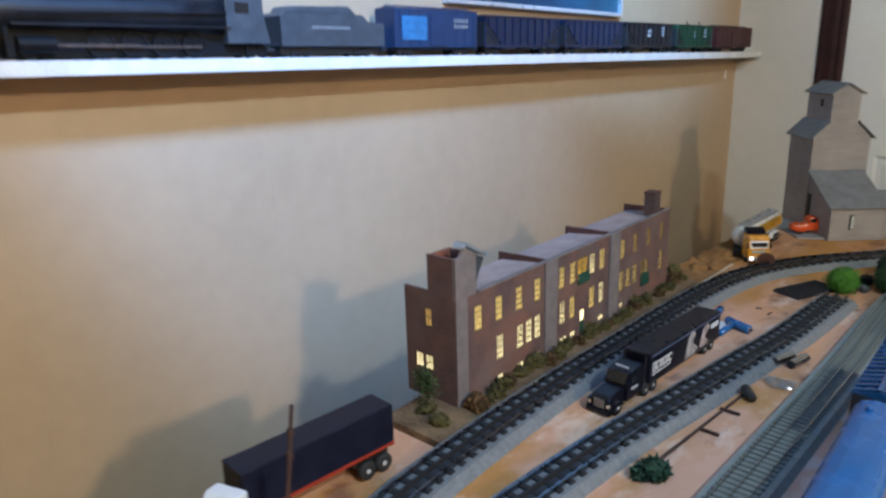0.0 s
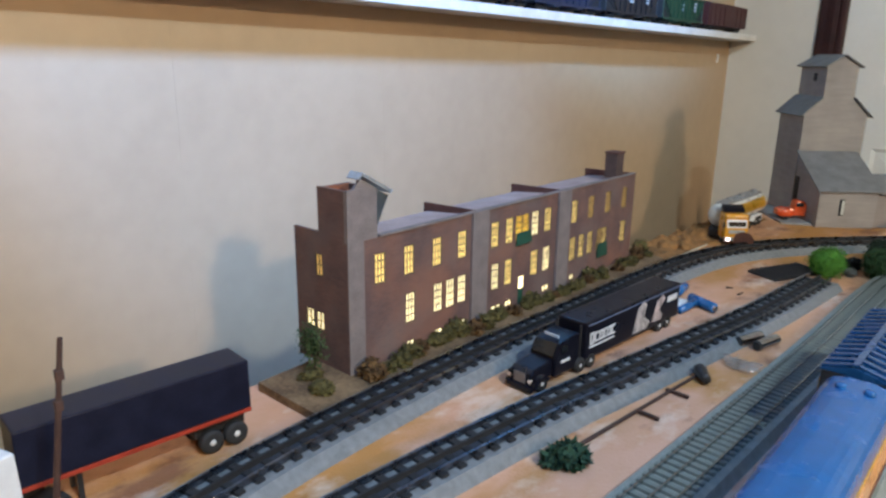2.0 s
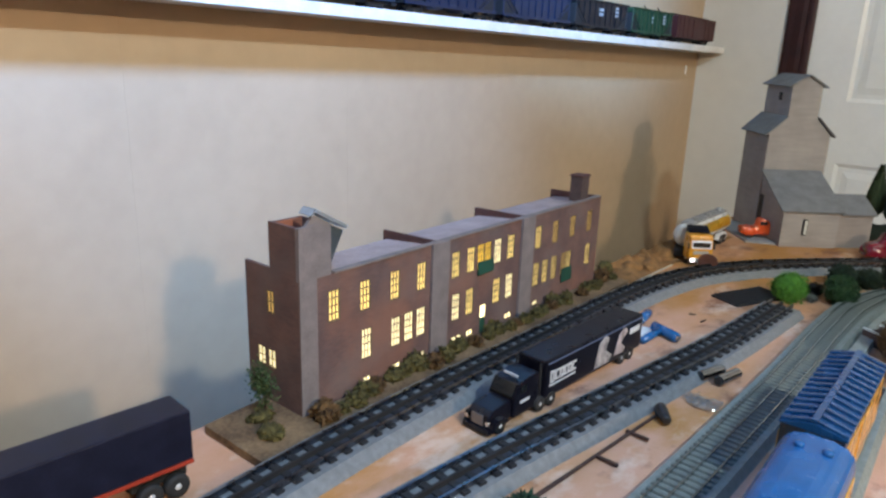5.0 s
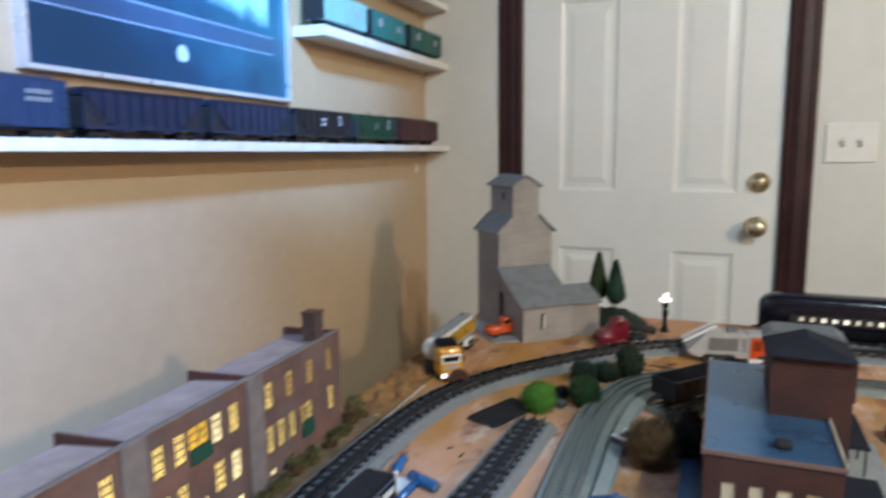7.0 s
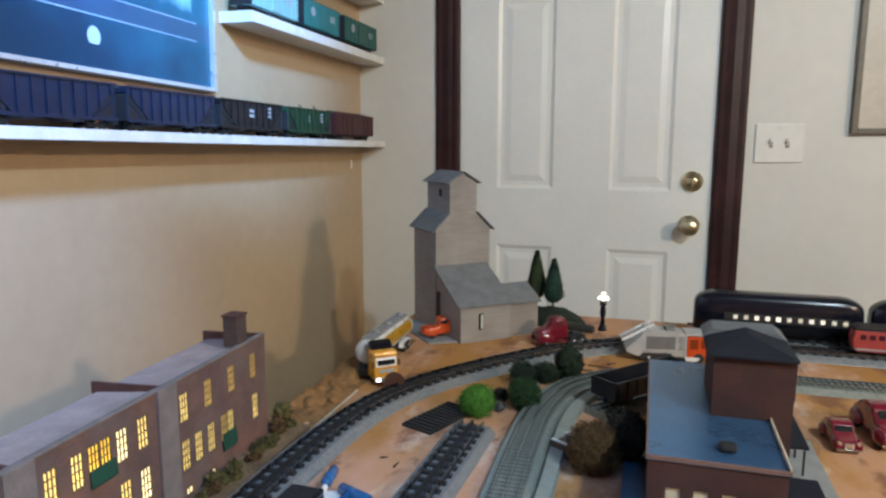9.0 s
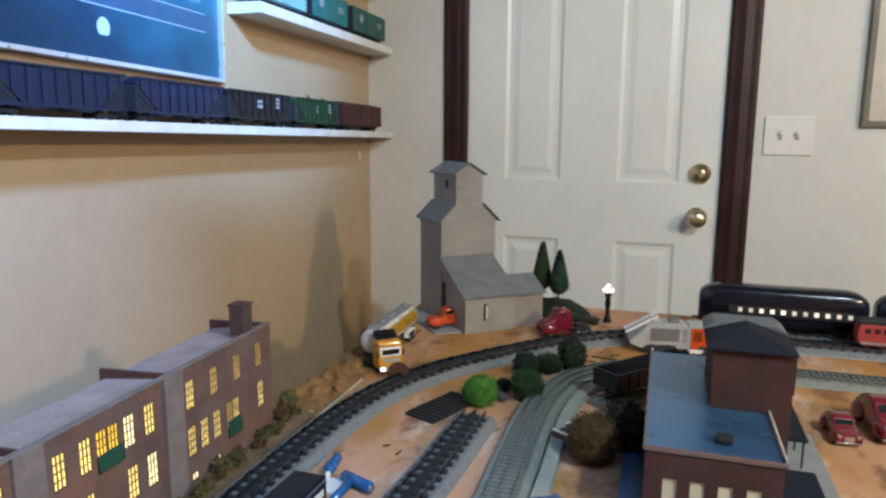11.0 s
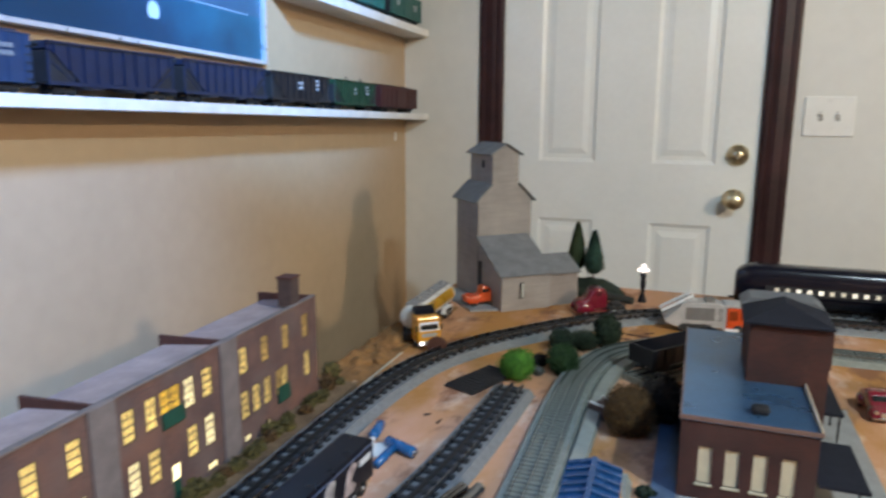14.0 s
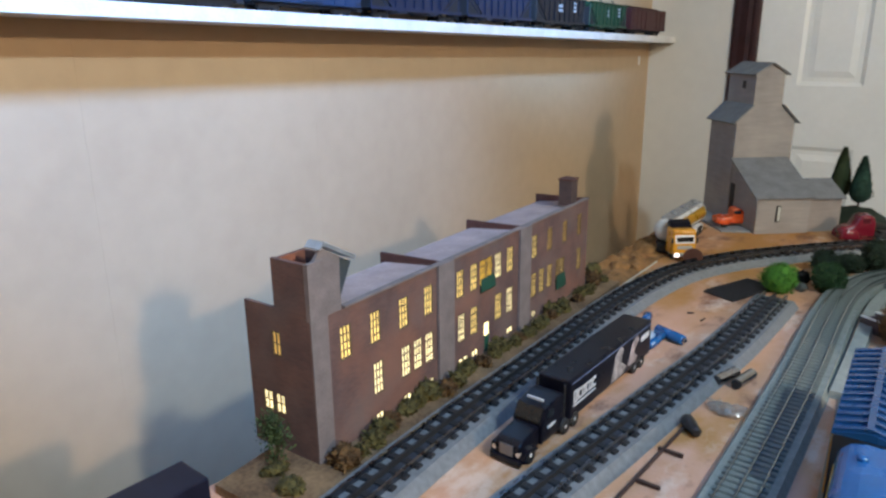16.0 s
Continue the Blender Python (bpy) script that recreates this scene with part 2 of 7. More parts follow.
def poster_mat():
    """Printed railway poster: dark blue ground, paler mauve band, thin pale lines, cyan cloud at its upper far corner,
    pale emblem. Light across the poster is tinted into the ground.
    """
    m = bpy.data.materials.new("poster_print")
    m.use_nodes = True
    nt = m.node_tree
    b = nt.nodes["Principled BSDF"]
    tc, sep = nt.nodes.new("ShaderNodeTexCoord"), nt.nodes.new("ShaderNodeSeparateXYZ")
    nt.links.new(tc.outputs["Object"], sep.inputs[0])

    def math_(op, a, c, clamp=False):
        n = nt.nodes.new("ShaderNodeMath")
        n.operation, n.use_clamp = op, clamp
        for k, v in enumerate((a, c)):
            if isinstance(v, (int, float)):
                n.inputs[k].default_value = v
            else:
                nt.links.new(v, n.inputs[k])
        return n.outputs[0]

    y, z = sep.outputs[1], sep.outputs[2]
    noise_ = nt.nodes.new("ShaderNodeTexNoise")
    noise_.inputs["Scale"].default_value, noise_.inputs["Detail"].default_value = 9, 8
    nt.links.new(tc.outputs["Object"], noise_.inputs["Vector"])
    fac = noise_.outputs["Fac"]

    def layer(prev, amount, colour):
        x = nt.nodes.new("ShaderNodeMix")
        x.data_type = "RGBA"
        nt.links.new(amount, x.inputs[0])
        nt.links.new(prev, x.inputs[6])
        x.inputs[7].default_value = (*colour, 1)
        return x.outputs[2]

    base = nt.nodes.new("ShaderNodeRGB")
    base.outputs[0].default_value = (0.004, 0.034, 0.070, 1)
    # ground gets paler upwards and towards the far end, imitating light on it
    col = layer(base.outputs[0], math_("MULTIPLY", math_("SUBTRACT", math_("ADD", math_("MULTIPLY", fac, 0.5), math_("ADD", math_("MULTIPLY", z, 1.3), math_("MULTIPLY", y, 0.75))), 0.30), 1.8, True), (0.020, 0.165, 0.270))
    band = math_("MULTIPLY", math_("GREATER_THAN", z, 0.107), math_("LESS_THAN", z, 0.146))
    col = layer(col, math_("MULTIPLY", band, 0.5), (0.05, 0.09, 0.17))
    for zl in (0.107, 0.146):
        line = math_("LESS_THAN", math_("ABSOLUTE", math_("SUBTRACT", z, zl), 0), 0.0012)
        line = math_("MULTIPLY", line, math_("LESS_THAN", y, 0.30))
        col = layer(col, math_("MULTIPLY", line, 0.6), (0.45, 0.62, 0.8))
    cloud = math_("MULTIPLY", math_("SUBTRACT", math_("ADD", z, math_("MULTIPLY", fac, 0.10)), 0.222), 22.0, True)
    cloud = math_("MULTIPLY", cloud, math_("MULTIPLY", math_("ADD", y, 0.18), 6.0, True), True)
    cloud = math_("MULTIPLY", cloud, math_("LESS_THAN", y, 0.285))
    col = layer(col, math_("MULTIPLY", cloud, math_("MULTIPLY", fac, 1.7, True), True), (0.36, 0.78, 0.95))
    dy, dz = math_("MULTIPLY", math_("ADD", y, 0.005), 1.15), math_("SUBTRACT", z, 0.068)
    rad = math_("SQRT", math_("ADD", math_("MULTIPLY", dy, dy), math_("MULTIPLY", dz, dz)), 0)
    col = layer(col, math_("MULTIPLY", math_("MULTIPLY", math_("SUBTRACT", 0.020, rad), 300.0, True), math_("MULTIPLY", math_("GREATER_THAN", dz, -0.014), math_("ADD", fac, 0.15))), (0.62, 0.74, 0.86))
    nt.links.new(col, b.inputs["Base Color"])
    b.inputs["Roughness"].default_value = 0.36
    b.inputs["Specular IOR Level"].default_value = 0.4
    return m


WALL = mat("cream_wall_paint", (0.495, 0.358, 0.222), 0.6, var=0.06, scale=3, bump=0.0012, fine=0.25)
WALL2 = mat("pale_wall_paint", (0.70, 0.69, 0.645), 0.6, var=0.04, scale=3, bump=0.0012, fine=0.25)
# unseen walls and ceiling, given dark colours to cut bounced light
DARKW = mat("dark_unseen_wall", (0.12, 0.085, 0.060), 0.6, var=0.25, scale=5, bump=0.001)
CEIL = mat("dark_unseen_ceiling", (0.15, 0.138, 0.124), 0.8, var=0.04, scale=4)
CARPET = mat("brown_carpet", (0.16, 0.12, 0.09), 0.95, var=0.3, scale=60, bump=0.004)
DOORW = mat("white_door_enamel", (0.81, 0.82, 0.79), 0.35, var=0.03, scale=6, bump=0.0006, fine=0.2)
MAHOG = mat("mahogany_stain", (0.034, 0.010, 0.011), 0.5, var=0.4, scale=14, bump=0.0008, spec=0.35)
BRASS = mat("polished_brass", (0.80, 0.70, 0.48), 0.30, 1.0, var=0.08, scale=40)
PLATEW = mat("switch_plate_white", (0.82, 0.81, 0.77), 0.3, var=0.02)
SHELFW = mat("shelf_white_paint", (0.76, 0.74, 0.70), 0.5, var=0.06, scale=12, bump=0.0006)
PLY = ply_mat()
BEDG = mat("grey_roadbed", (0.176, 0.184, 0.190), 0.42, var=0.2, scale=120, bump=0.0006)
BEDS = mat("greenish_grey_roadbed", (0.215, 0.232, 0.208), 0.7, var=0.2, scale=110, bump=0.0012)
TIEB = mat("black_tie_plastic", (0.018, 0.018, 0.020), 0.6, var=0.3, scale=80, bump=0.0006)
TIEG = mat("grey_tie_plastic", (0.145, 0.160, 0.143), 0.6, var=0.25, scale=80, bump=0.0006)
RAILS = mat("nickel_rail", (0.36, 0.385, 0.385), 0.20, 0.9, var=0.12, scale=60)
RAILD = mat("dull_rail", (0.19, 0.20, 0.225), 0.28, 1.0, var=0.3, scale=60)
BLACK = mat("black_gloss_plastic", (0.005, 0.005, 0.010), 0.30, var=0.15, scale=60, spec=0.35)
BLACKM = mat("black_matt", (0.014, 0.014, 0.016), 0.65, var=0.3, scale=60, bump=0.0005)
RUBBER = mat("tyre_rubber", (0.016, 0.015, 0.015), 0.75, var=0.3, scale=100)
CHROME = mat("chrome", (0.75, 0.75, 0.76), 0.12, 1.0, var=0.05)
WHITEP = mat("white_plastic", (0.74, 0.74, 0.74), 0.4, var=0.06, scale=50)
MAROON = mat("dark_red_paint", (0.172, 0.009, 0.022), 0.22, var=0.12, scale=50, coat=0.5)
ORANGE = mat("orange_red_paint", (0.62, 0.075, 0.015), 0.25, var=0.12, scale=50, coat=0.4)
YELLOW = mat("amber_yellow_paint", (0.66, 0.30, 0.025), 0.28, var=0.1, scale=50, coat=0.4)
BLUEP = mat("bright_blue_plastic", (0.010, 0.098, 0.28), 0.25, var=0.12, scale=50, coat=0.3)
NAVY = mat("navy_paint", (0.018, 0.040, 0.115), 0.4, var=0.2, scale=40)
GLASSD = mat("dark_window_glass", (0.012, 0.014, 0.016), 0.08, var=0.1)
REDFR = mat("red_frame_paint", (0.33, 0.035, 0.015), 0.45, var=0.2, scale=60)
BRICK = brick_mat("mauve_brown_brick", (0.190, 0.106, 0.090), (0.150, 0.087, 0.077), (0.166, 0.120, 0.105), rust=(0.262, 0.108, 0.063))
BRICKD = brick_mat("dark_red_brick", (0.074, 0.023, 0.019), (0.054, 0.019, 0.016), (0.056, 0.034, 0.030))
BRICKO = mat("orange_brown_inner_brick", (0.30, 0.10, 0.05), 0.85, var=0.25, scale=60, bump=0.0008)
PILAST = mat("grey_concrete_pilaster", (0.188, 0.158, 0.153), 0.8, var=0.2, scale=50, bump=0.0008)
ROOFG = mat("pale_grey_roof", (0.37, 0.292, 0.278), 0.75, var=0.2, scale=30, bump=0.0008)
PARA = mat("red_brown_parapet", (0.085, 0.034, 0.028), 0.8, var=0.25, scale=60)
TIN = mat("galvanised_sheet", (0.42, 0.46, 0.50), 0.35, 0.6, var=0.15, scale=60)
GREENA = mat("green_awning", (0.008, 0.060, 0.038), 0.6, var=0.2, scale=60)
WGREY = board_mat("weathered_grey_boards", (0.245, 0.222, 0.208), (0.345, 0.310, 0.282))
WPINK = board_mat("pinkish_grey_boards", (0.225, 0.192, 0.176), (0.315, 0.272, 0.244))
WGREYD = mat("grey_shingle", (0.17, 0.175, 0.18), 0.85, var=0.2, scale=40, bump=0.001)
SLAB = mat("brown_earth_base", (0.11, 0.060, 0.028), 0.9, var=0.3, scale=22, bump=0.002, other=(0.27, 0.170, 0.085))
EARTH = mat("ochre_soil", (0.26, 0.13, 0.045), 0.95, var=0.35, scale=60, bump=0.003)
WOODB = mat("dark_stick_wood", (0.060, 0.028, 0.020), 0.7, var=0.3, scale=80, bump=0.0006)
WOODP = mat("pale_stripwood", (0.55, 0.47, 0.36), 0.7, var=0.15, scale=60)
CREAMP = mat("cream_panel", (0.52, 0.49, 0.36), 0.6, var=0.1, scale=60)
BLUERF = mat("blue_grey_roof_paint", (0.075, 0.175, 0.320), 0.30, 0.6, var=0.16, scale=18, spec=0.4)
SLATED = mat("dark_slate_roof", (0.016, 0.018, 0.027), 0.8, var=0.25, scale=50, bump=0.0008, spec=0.15)
PLATF = mat("grey_platform", (0.26, 0.265, 0.265), 0.8, var=0.15, scale=50, bump=0.001)
# paler copy of the teal, for the car nearest the strong light
TEALLIT = mat("lit_teal_car_paint", (0.26, 0.52, 0.52), 0.35, var=0.12, scale=40)
TEAL = mat("teal_car_paint", (0.016, 0.17, 0.16), 0.42, var=0.15, scale=40)
HOPBLUE = mat("blue_grey_hopper_paint", (0.007, 0.016, 0.044), 0.32, var=0.2, scale=40)
CARBLUE = mat("blue_car_paint", (0.012, 0.036, 0.090), 0.42, var=0.15, scale=40)
HOPBLK = mat("black_hopper_paint", (0.008, 0.008, 0.012), 0.42, var=0.3, scale=40)
HOPGRN = mat("green_hopper_paint", (0.008, 0.046, 0.020), 0.45, var=0.2, scale=40)
BOXMAR = mat("oxide_red_car_paint", (0.060, 0.014, 0.014), 0.5, var=0.2, scale=40)
GUNMET = mat("gunmetal_engine_paint", (0.066, 0.080, 0.092), 0.42, 0.2, var=0.2, scale=40)
GREENB = mat("grass_green_foam", (0.050, 0.190, 0.018), 0.9, var=0.35, scale=120, other=(0.10, 0.29, 0.03))
GREEND = mat("dark_green_foam", (0.008, 0.020, 0.012), 0.9, var=0.35, scale=120, other=(0.018, 0.038, 0.016))
OLIVE = mat("olive_foliage", (0.050, 0.044, 0.012), 0.9, var=0.35, scale=120, other=(0.150, 0.118, 0.030))
BROWNB = mat("brown_lichen", (0.070, 0.036, 0.014), 0.9, var=0.35, scale=120, other=(0.170, 0.086, 0.024))
CONIF = mat("conifer_green", (0.010, 0.045, 0.032), 0.9, var=0.35, scale=120, other=(0.022, 0.070, 0.045))
LIT = lit_pane("lit_window_yellow", (1.0, 0.73, 0.24), 1.05)
LITW = lit_pane("lit_window_bright", (1.0, 0.86, 0.48), 1.7)
LITA = lit_pane("lit_window_amber", (1.0, 0.60, 0.07), 1.0)
LITD = lit_pane("dim_window_amber", (0.75, 0.48, 0.14), 0.75)
LITQ = lit_pane("coach_window_dim", (0.8, 0.74, 0.6), 0.22)
LITC = lit_pane("coach_window", (1.0, 0.94, 0.80), 0.75)
BULB = glow("bulb_white", (1.0, 0.86, 0.78), 3.4)
CLEAR = bpy.data.materials.new("clear_plastic")
CLEAR.use_nodes = True
CLEAR.node_tree.nodes["Principled BSDF"].inputs["Transmission Weight"].default_value = 0.9
CLEAR.node_tree.nodes["Principled BSDF"].inputs["Roughness"].default_value = 0.15
CLEAR.node_tree.nodes["Principled BSDF"].inputs["Base Color"].default_value = (0.9, 0.88, 0.84, 1)

# ---- mesh helpers ----


def box(bm, c, s, m=None, bevel=0.0):
    """A box of size s round c; m: a turn applied about the origin afterwards."""
    g = bmesh.ops.create_cube(bm, size=1, matrix=Matrix.Translation(c) @ Matrix.Diagonal((*s, 1)))
    vs = g["verts"]
    if bevel:
        es = list({e for v in vs for e in v.link_edges})
        r = bmesh.ops.bevel(bm, geom=es, offset=bevel, segments=2, affect="EDGES", profile=0.6)
        vs = list({v for f in r["faces"] for v in f.verts} | {v for v in vs if v.is_valid})
    if m is not None:
        bmesh.ops.transform(bm, matrix=m, verts=vs)
    return vs


def cyl(bm, a, b, r0, r1=None, seg=14):
    """A tapered rod from a to b."""
    a, b = Vector(a), Vector(b)
    r1 = r0 if r1 is None else r1
    d = b - a
    m = Matrix.Translation((a + b) / 2) @ d.to_track_quat("Z", "Y").to_matrix().to_4x4()
    return bmesh.ops.create_cone(bm, cap_ends=True, segments=seg, radius1=r0, radius2=r1, depth=d.length, matrix=m)["verts"]


def prism(bm, poly, axis, lo, hi, bevel=0.0):
    """A polygon of (a, b) drawn across the axis and drawn out from lo to hi."""
    def put(a, b, k):
        return {"x": (k, a, b), "y": (a, k, b), "z": (a, b, k)}[axis]
    v0, v1 = [bm.verts.new(put(a, b, lo)) for a, b in poly], [bm.verts.new(put(a, b, hi)) for a, b in poly]
    fs = [bm.faces.new(v0), bm.faces.new(v1[::-1])]
    n = len(poly)
    for i in range(n):
        fs.append(bm.faces.new((v0[i], v0[(i + 1) % n], v1[(i + 1) % n], v1[i])))
    bmesh.ops.recalc_face_normals(bm, faces=fs)
    if bevel:
        es = list({e for f in fs for e in f.edges})
        bmesh.ops.bevel(bm, geom=es, offset=bevel, segments=2, affect="EDGES", profile=0.6)
    return v0 + v1


def lathe(bm, prof, c=(0, 0, 0), seg=20, axis="z"):
    """A profile of (radius, height) turned round an axis through c."""
    rings = []
    for r, h in prof:
        ring = []
        for k in range(seg):
            a = 2 * math.pi * k / seg
            p = (r * math.cos(a), r * math.sin(a), h)
            p = {"z": p, "y": (p[0], p[2], p[1]), "x": (p[2], p[0], p[1])}[axis]
            ring.append(bm.verts.new((c[0] + p[0], c[1] + p[1], c[2] + p[2])))
        rings.append(ring)
    fs = []
    for a, b in zip(rings, rings[1:]):
        for k in range(seg):
            fs.append(bm.faces.new((a[k], a[(k + 1) % seg], b[(k + 1) % seg], b[k])))
    fs += [bm.faces.new(rings[0][::-1]), bm.faces.new(rings[-1])]
    bmesh.ops.recalc_face_normals(bm, faces=fs)


def sweep(bm, path, prof):
    """A closed profile of (offset to the left of the way, z) drawn along a level path."""
    rings = []
    for i, p in enumerate(path):
        a, b = path[max(i - 1, 0)], path[min(i + 1, len(path) - 1)]
        d = Vector((b[0] - a[0], b[1] - a[1])).normalized()
        rings.append([bm.verts.new((p[0] - d.y * o, p[1] + d.x * o, z)) for o, z in prof])
    fs, n = [], len(prof)
    for a, b in zip(rings, rings[1:]):
        for k in range(n):
            fs.append(bm.faces.new((a[k], a[(k + 1) % n], b[(k + 1) % n], b[k])))
    fs += [bm.faces.new(rings[0][::-1]), bm.faces.new(rings[-1])]
    bmesh.ops.recalc_face_normals(bm, faces=fs)


def mesh_of(name, bm, material, smooth=False):
    me = bpy.data.meshes.new(name)
    bm.to_mesh(me)
    bm.free()
    me.materials.append(material)
    if smooth:
        for p in me.polygons:
            p.use_smooth = True
    return me


def part(name, bm, material, parent, label="", smooth=False):
    ob = new(name, mesh_of(name, bm, material, smooth))
    ob.parent = parent
    return tagged(ob, label)


def share(name, me, parent, m):
    ob = new(name, me)
    ob.parent = parent
    ob.matrix_basis = m
    return ob


def thing(name, m, label, category, group="", kind=""):
    ob = new(name)
    ob.empty_display_size = 0.01
    ob.matrix_world = m
    return tagged(ob, label, category, group, kind)


def solid(name, bm, material, label, category, kind="structure", m=None, smooth=False):
    ob = new(name, mesh_of(name, bm, material, smooth))
    if m is not None:
        ob.matrix_world = m
    return tagged(ob, label, category, "", kind)


def B():
    return bmesh.new()


def boxes(*rows, bevel=0.0):
    bm = bmesh.new()
    for c, s in rows:
        box(bm, c, s, bevel=bevel)
    return bm


T = 0.75  # tabletop height
WX, DY = -1.105, 2.90  # the shelf wall and the door wall

# ---- room ----
floor = solid("floor", boxes(((0.95, 0.35, -0.03), (4.3, 5.3, 0.06))), CARPET, "brown carpeted floor under the layout table", "floor")
ceiling = solid("ceiling", boxes(((0.95, 0.35, 2.43), (4.3, 5.3, 0.06))), CEIL, "plain unseen ceiling, kept dark to cut bounced light", "ceiling")
wall_west = solid("wall_west", boxes(((WX - 0.062, 0.35, 1.2), (0.1, 5.3, 2.4))), WALL, "cream painted panelled wall behind the shelves", "wall")
seams = [-2.2, -1.75, -1.32, -0.89, -0.46, -0.03, 0.40, 0.83, 1.262, 1.69, 2.12, 2.55, DY]
for a, b in zip(seams, seams[1:]):
    part("panel", boxes(((WX - 0.006, (a + b) / 2, 1.2), (0.012, b - a - 0.0001, 2.4)), bevel=0.0001), WALL, wall_west)
solid("wall_east", boxes(((3.05, 0.35, 1.2), (0.1, 5.3, 2.4))), DARKW, "unseen far side wall, dark brown to cut bounced light", "wall")
wb = boxes(((0.95, -2.25, 1.2), (4.2, 0.1, 2.4)))
wall_south = solid("wall_south", wb, DARKW, "unseen wall behind the layout, dark brown to cut bounced light", "wall")
DX0, DX1, DTOP = -0.737, 0.092, 2.03
wd = boxes((((WX - 0.05 + DX0) / 2, DY + 0.06, 1.2), (DX0 - WX + 0.05, 0.12, 2.4)), (((DX1 + 3.0) / 2, DY + 0.06, 1.2), (3.0 - DX1, 0.12, 2.4)),
           (((DX0 + DX1) / 2, DY + 0.06, (DTOP + 2.4) / 2), (DX1 - DX0, 0.12, 2.4 - DTOP)))
solid("wall_north", wd, WALL2, "pale greyish painted wall round the door", "wall")

# door with six raised panels
door = thing("door_1", pose(0, 0, 0), "closed white six-panel door with brass knob", "door", kind="structure")
PAN = [(-0.603, -0.412), (-0.228, -0.033)]
ROWSZ = [(0.22, 0.832), (1.028, 1.66), (1.76, 1.92)]
dm = B()
xs = [DX0 + 0.003, PAN[0][0], PAN[0][1], PAN[1][0], PAN[1][1], DX1 - 0.003]
zs = [0.008, ROWSZ[0][0], ROWSZ[0][1], ROWSZ[1][0], ROWSZ[1][1], ROWSZ[2][0], ROWSZ[2][1], DTOP - 0.003]
for i in (0, 2, 4):
    box(dm, ((xs[i] + xs[i + 1]) / 2, DY + 0.022, (zs[0] + zs[-1]) / 2), (xs[i + 1] - xs[i], 0.04, zs[-1] - zs[0]))
for i in (1, 3):
    for j in (0, 2, 4, 6):
        box(dm, ((xs[i] + xs[i + 1]) / 2, DY + 0.022, (zs[j] + zs[j + 1]) / 2), (xs[i + 1] - xs[i], 0.04, zs[j + 1] - zs[j]))
part("door_leaf", dm, DOORW, door)
for x0, x1 in PAN:
    for z0, z1 in ROWSZ:
        pm = B()
        ring = []
        for k, dep in ((0, 0.002), (0.012, 0.009), (0.026, 0.009), (0.046, 0.0045)):
            ring.append([pm.verts.new((x, DY + dep, z)) for x, z in ((x0 + k, z0 + k), (x1 - k, z0 + k), (x1 - k, z1 - k), (x0 + k, z1 - k))])
        for a, b in zip(ring, ring[1:]):
            for k in range(4):
                pm.faces.new((a[k], a[(k + 1) % 4], b[(k + 1) % 4], b[k]))
        pm.faces.new(ring[-1])
        bmesh.ops.recalc_face_normals(pm, faces=pm.faces[:])
        if pm.faces[-1].normal.y > 0:
            bmesh.ops.reverse_faces(pm, faces=pm.faces[:])
        part("panel", pm, DOORW, door)
kb = B()
lathe(kb, [(0.032, 0.0), (0.033, 0.004), (0.030, 0.010), (0.014, 0.014), (0.011, 0.030), (0.018, 0.036), (0.027, 0.045), (0.0285, 0.055), (0.024, 0.064), (0.010, 0.068)], axis="y", seg=28)
for v in kb.verts:
    v.co = Vector((v.co.x + 0.027, DY - 0.001 - v.co.y, v.co.z + 0.922))
bmesh.ops.recalc_face_normals(kb, faces=kb.faces[:])
part("door_knob", kb, BRASS, door, "round polished brass knob", True)
kb = B()
lathe(kb, [(0.033, 0.0), (0.033, 0.006), (0.028, 0.013), (0.020, 0.015), (0.018, 0.022), (0.006, 0.023)], axis="y", seg=28)
for v in kb.verts:
    v.co = Vector((v.co.x + 0.030, DY - 0.001 - v.co.y, v.co.z + 1.062))
bmesh.ops.recalc_face_normals(kb, faces=kb.faces[:])
bolt = part("deadbolt", kb, BRASS, door, "round brass deadbolt rose", True)
part("thumb_turn", boxes(((0.030, DY - 0.032, 1.062), (0.008, 0.02, 0.026)), bevel=0.002), BRASS, bolt)


def casing(name, x0, x1, z0, z1, upright=True):
    bm = B()
    w = x1 - x0 if upright else z1 - z0
    prof = [(0, 0), (w, 0), (w, -0.012), (w * 0.93, -0.017), (w * 0.8, -0.018), (w * 0.72, -0.013), (w * 0.55, -0.016), (w * 0.38, -0.013), (w * 0.28, -0.011), (w * 0.12, -0.012), (0, -0.008)]
    if upright:
        prism(bm, [(x0 + a, DY - 0.001 + d) for a, d in prof], "z", z0, z1)
    else:
        prism(bm, [(DY - 0.001 + d, z0 + a) for a, d in prof], "x", x0, x1)
    return solid(name, bm, MAHOG, "dark mahogany-stained moulded door casing", "trim")


casing("trim_1", DX0 - 0.082, DX0 + 0.004, 0.0, DTOP + 0.004)
t2 = casing("trim_2", -DX1 - 0.086, -DX1 + 0.0, 0.0, DTOP + 0.004)
for v in t2.data.vertices:
    v.co.x = -v.co.x
t2.data.flip_normals()
casing("trim_3", DX0 - 0.082, DX1 + 0.086, DTOP + 0.005, DTOP + 0.09, False)
solid("baseboard_1", boxes(((1.59, DY - 0.007, 0.06), (2.8, 0.012, 0.12)), bevel=0.003), MAHOG, "dark stained wooden baseboard along the wall", "baseboard")

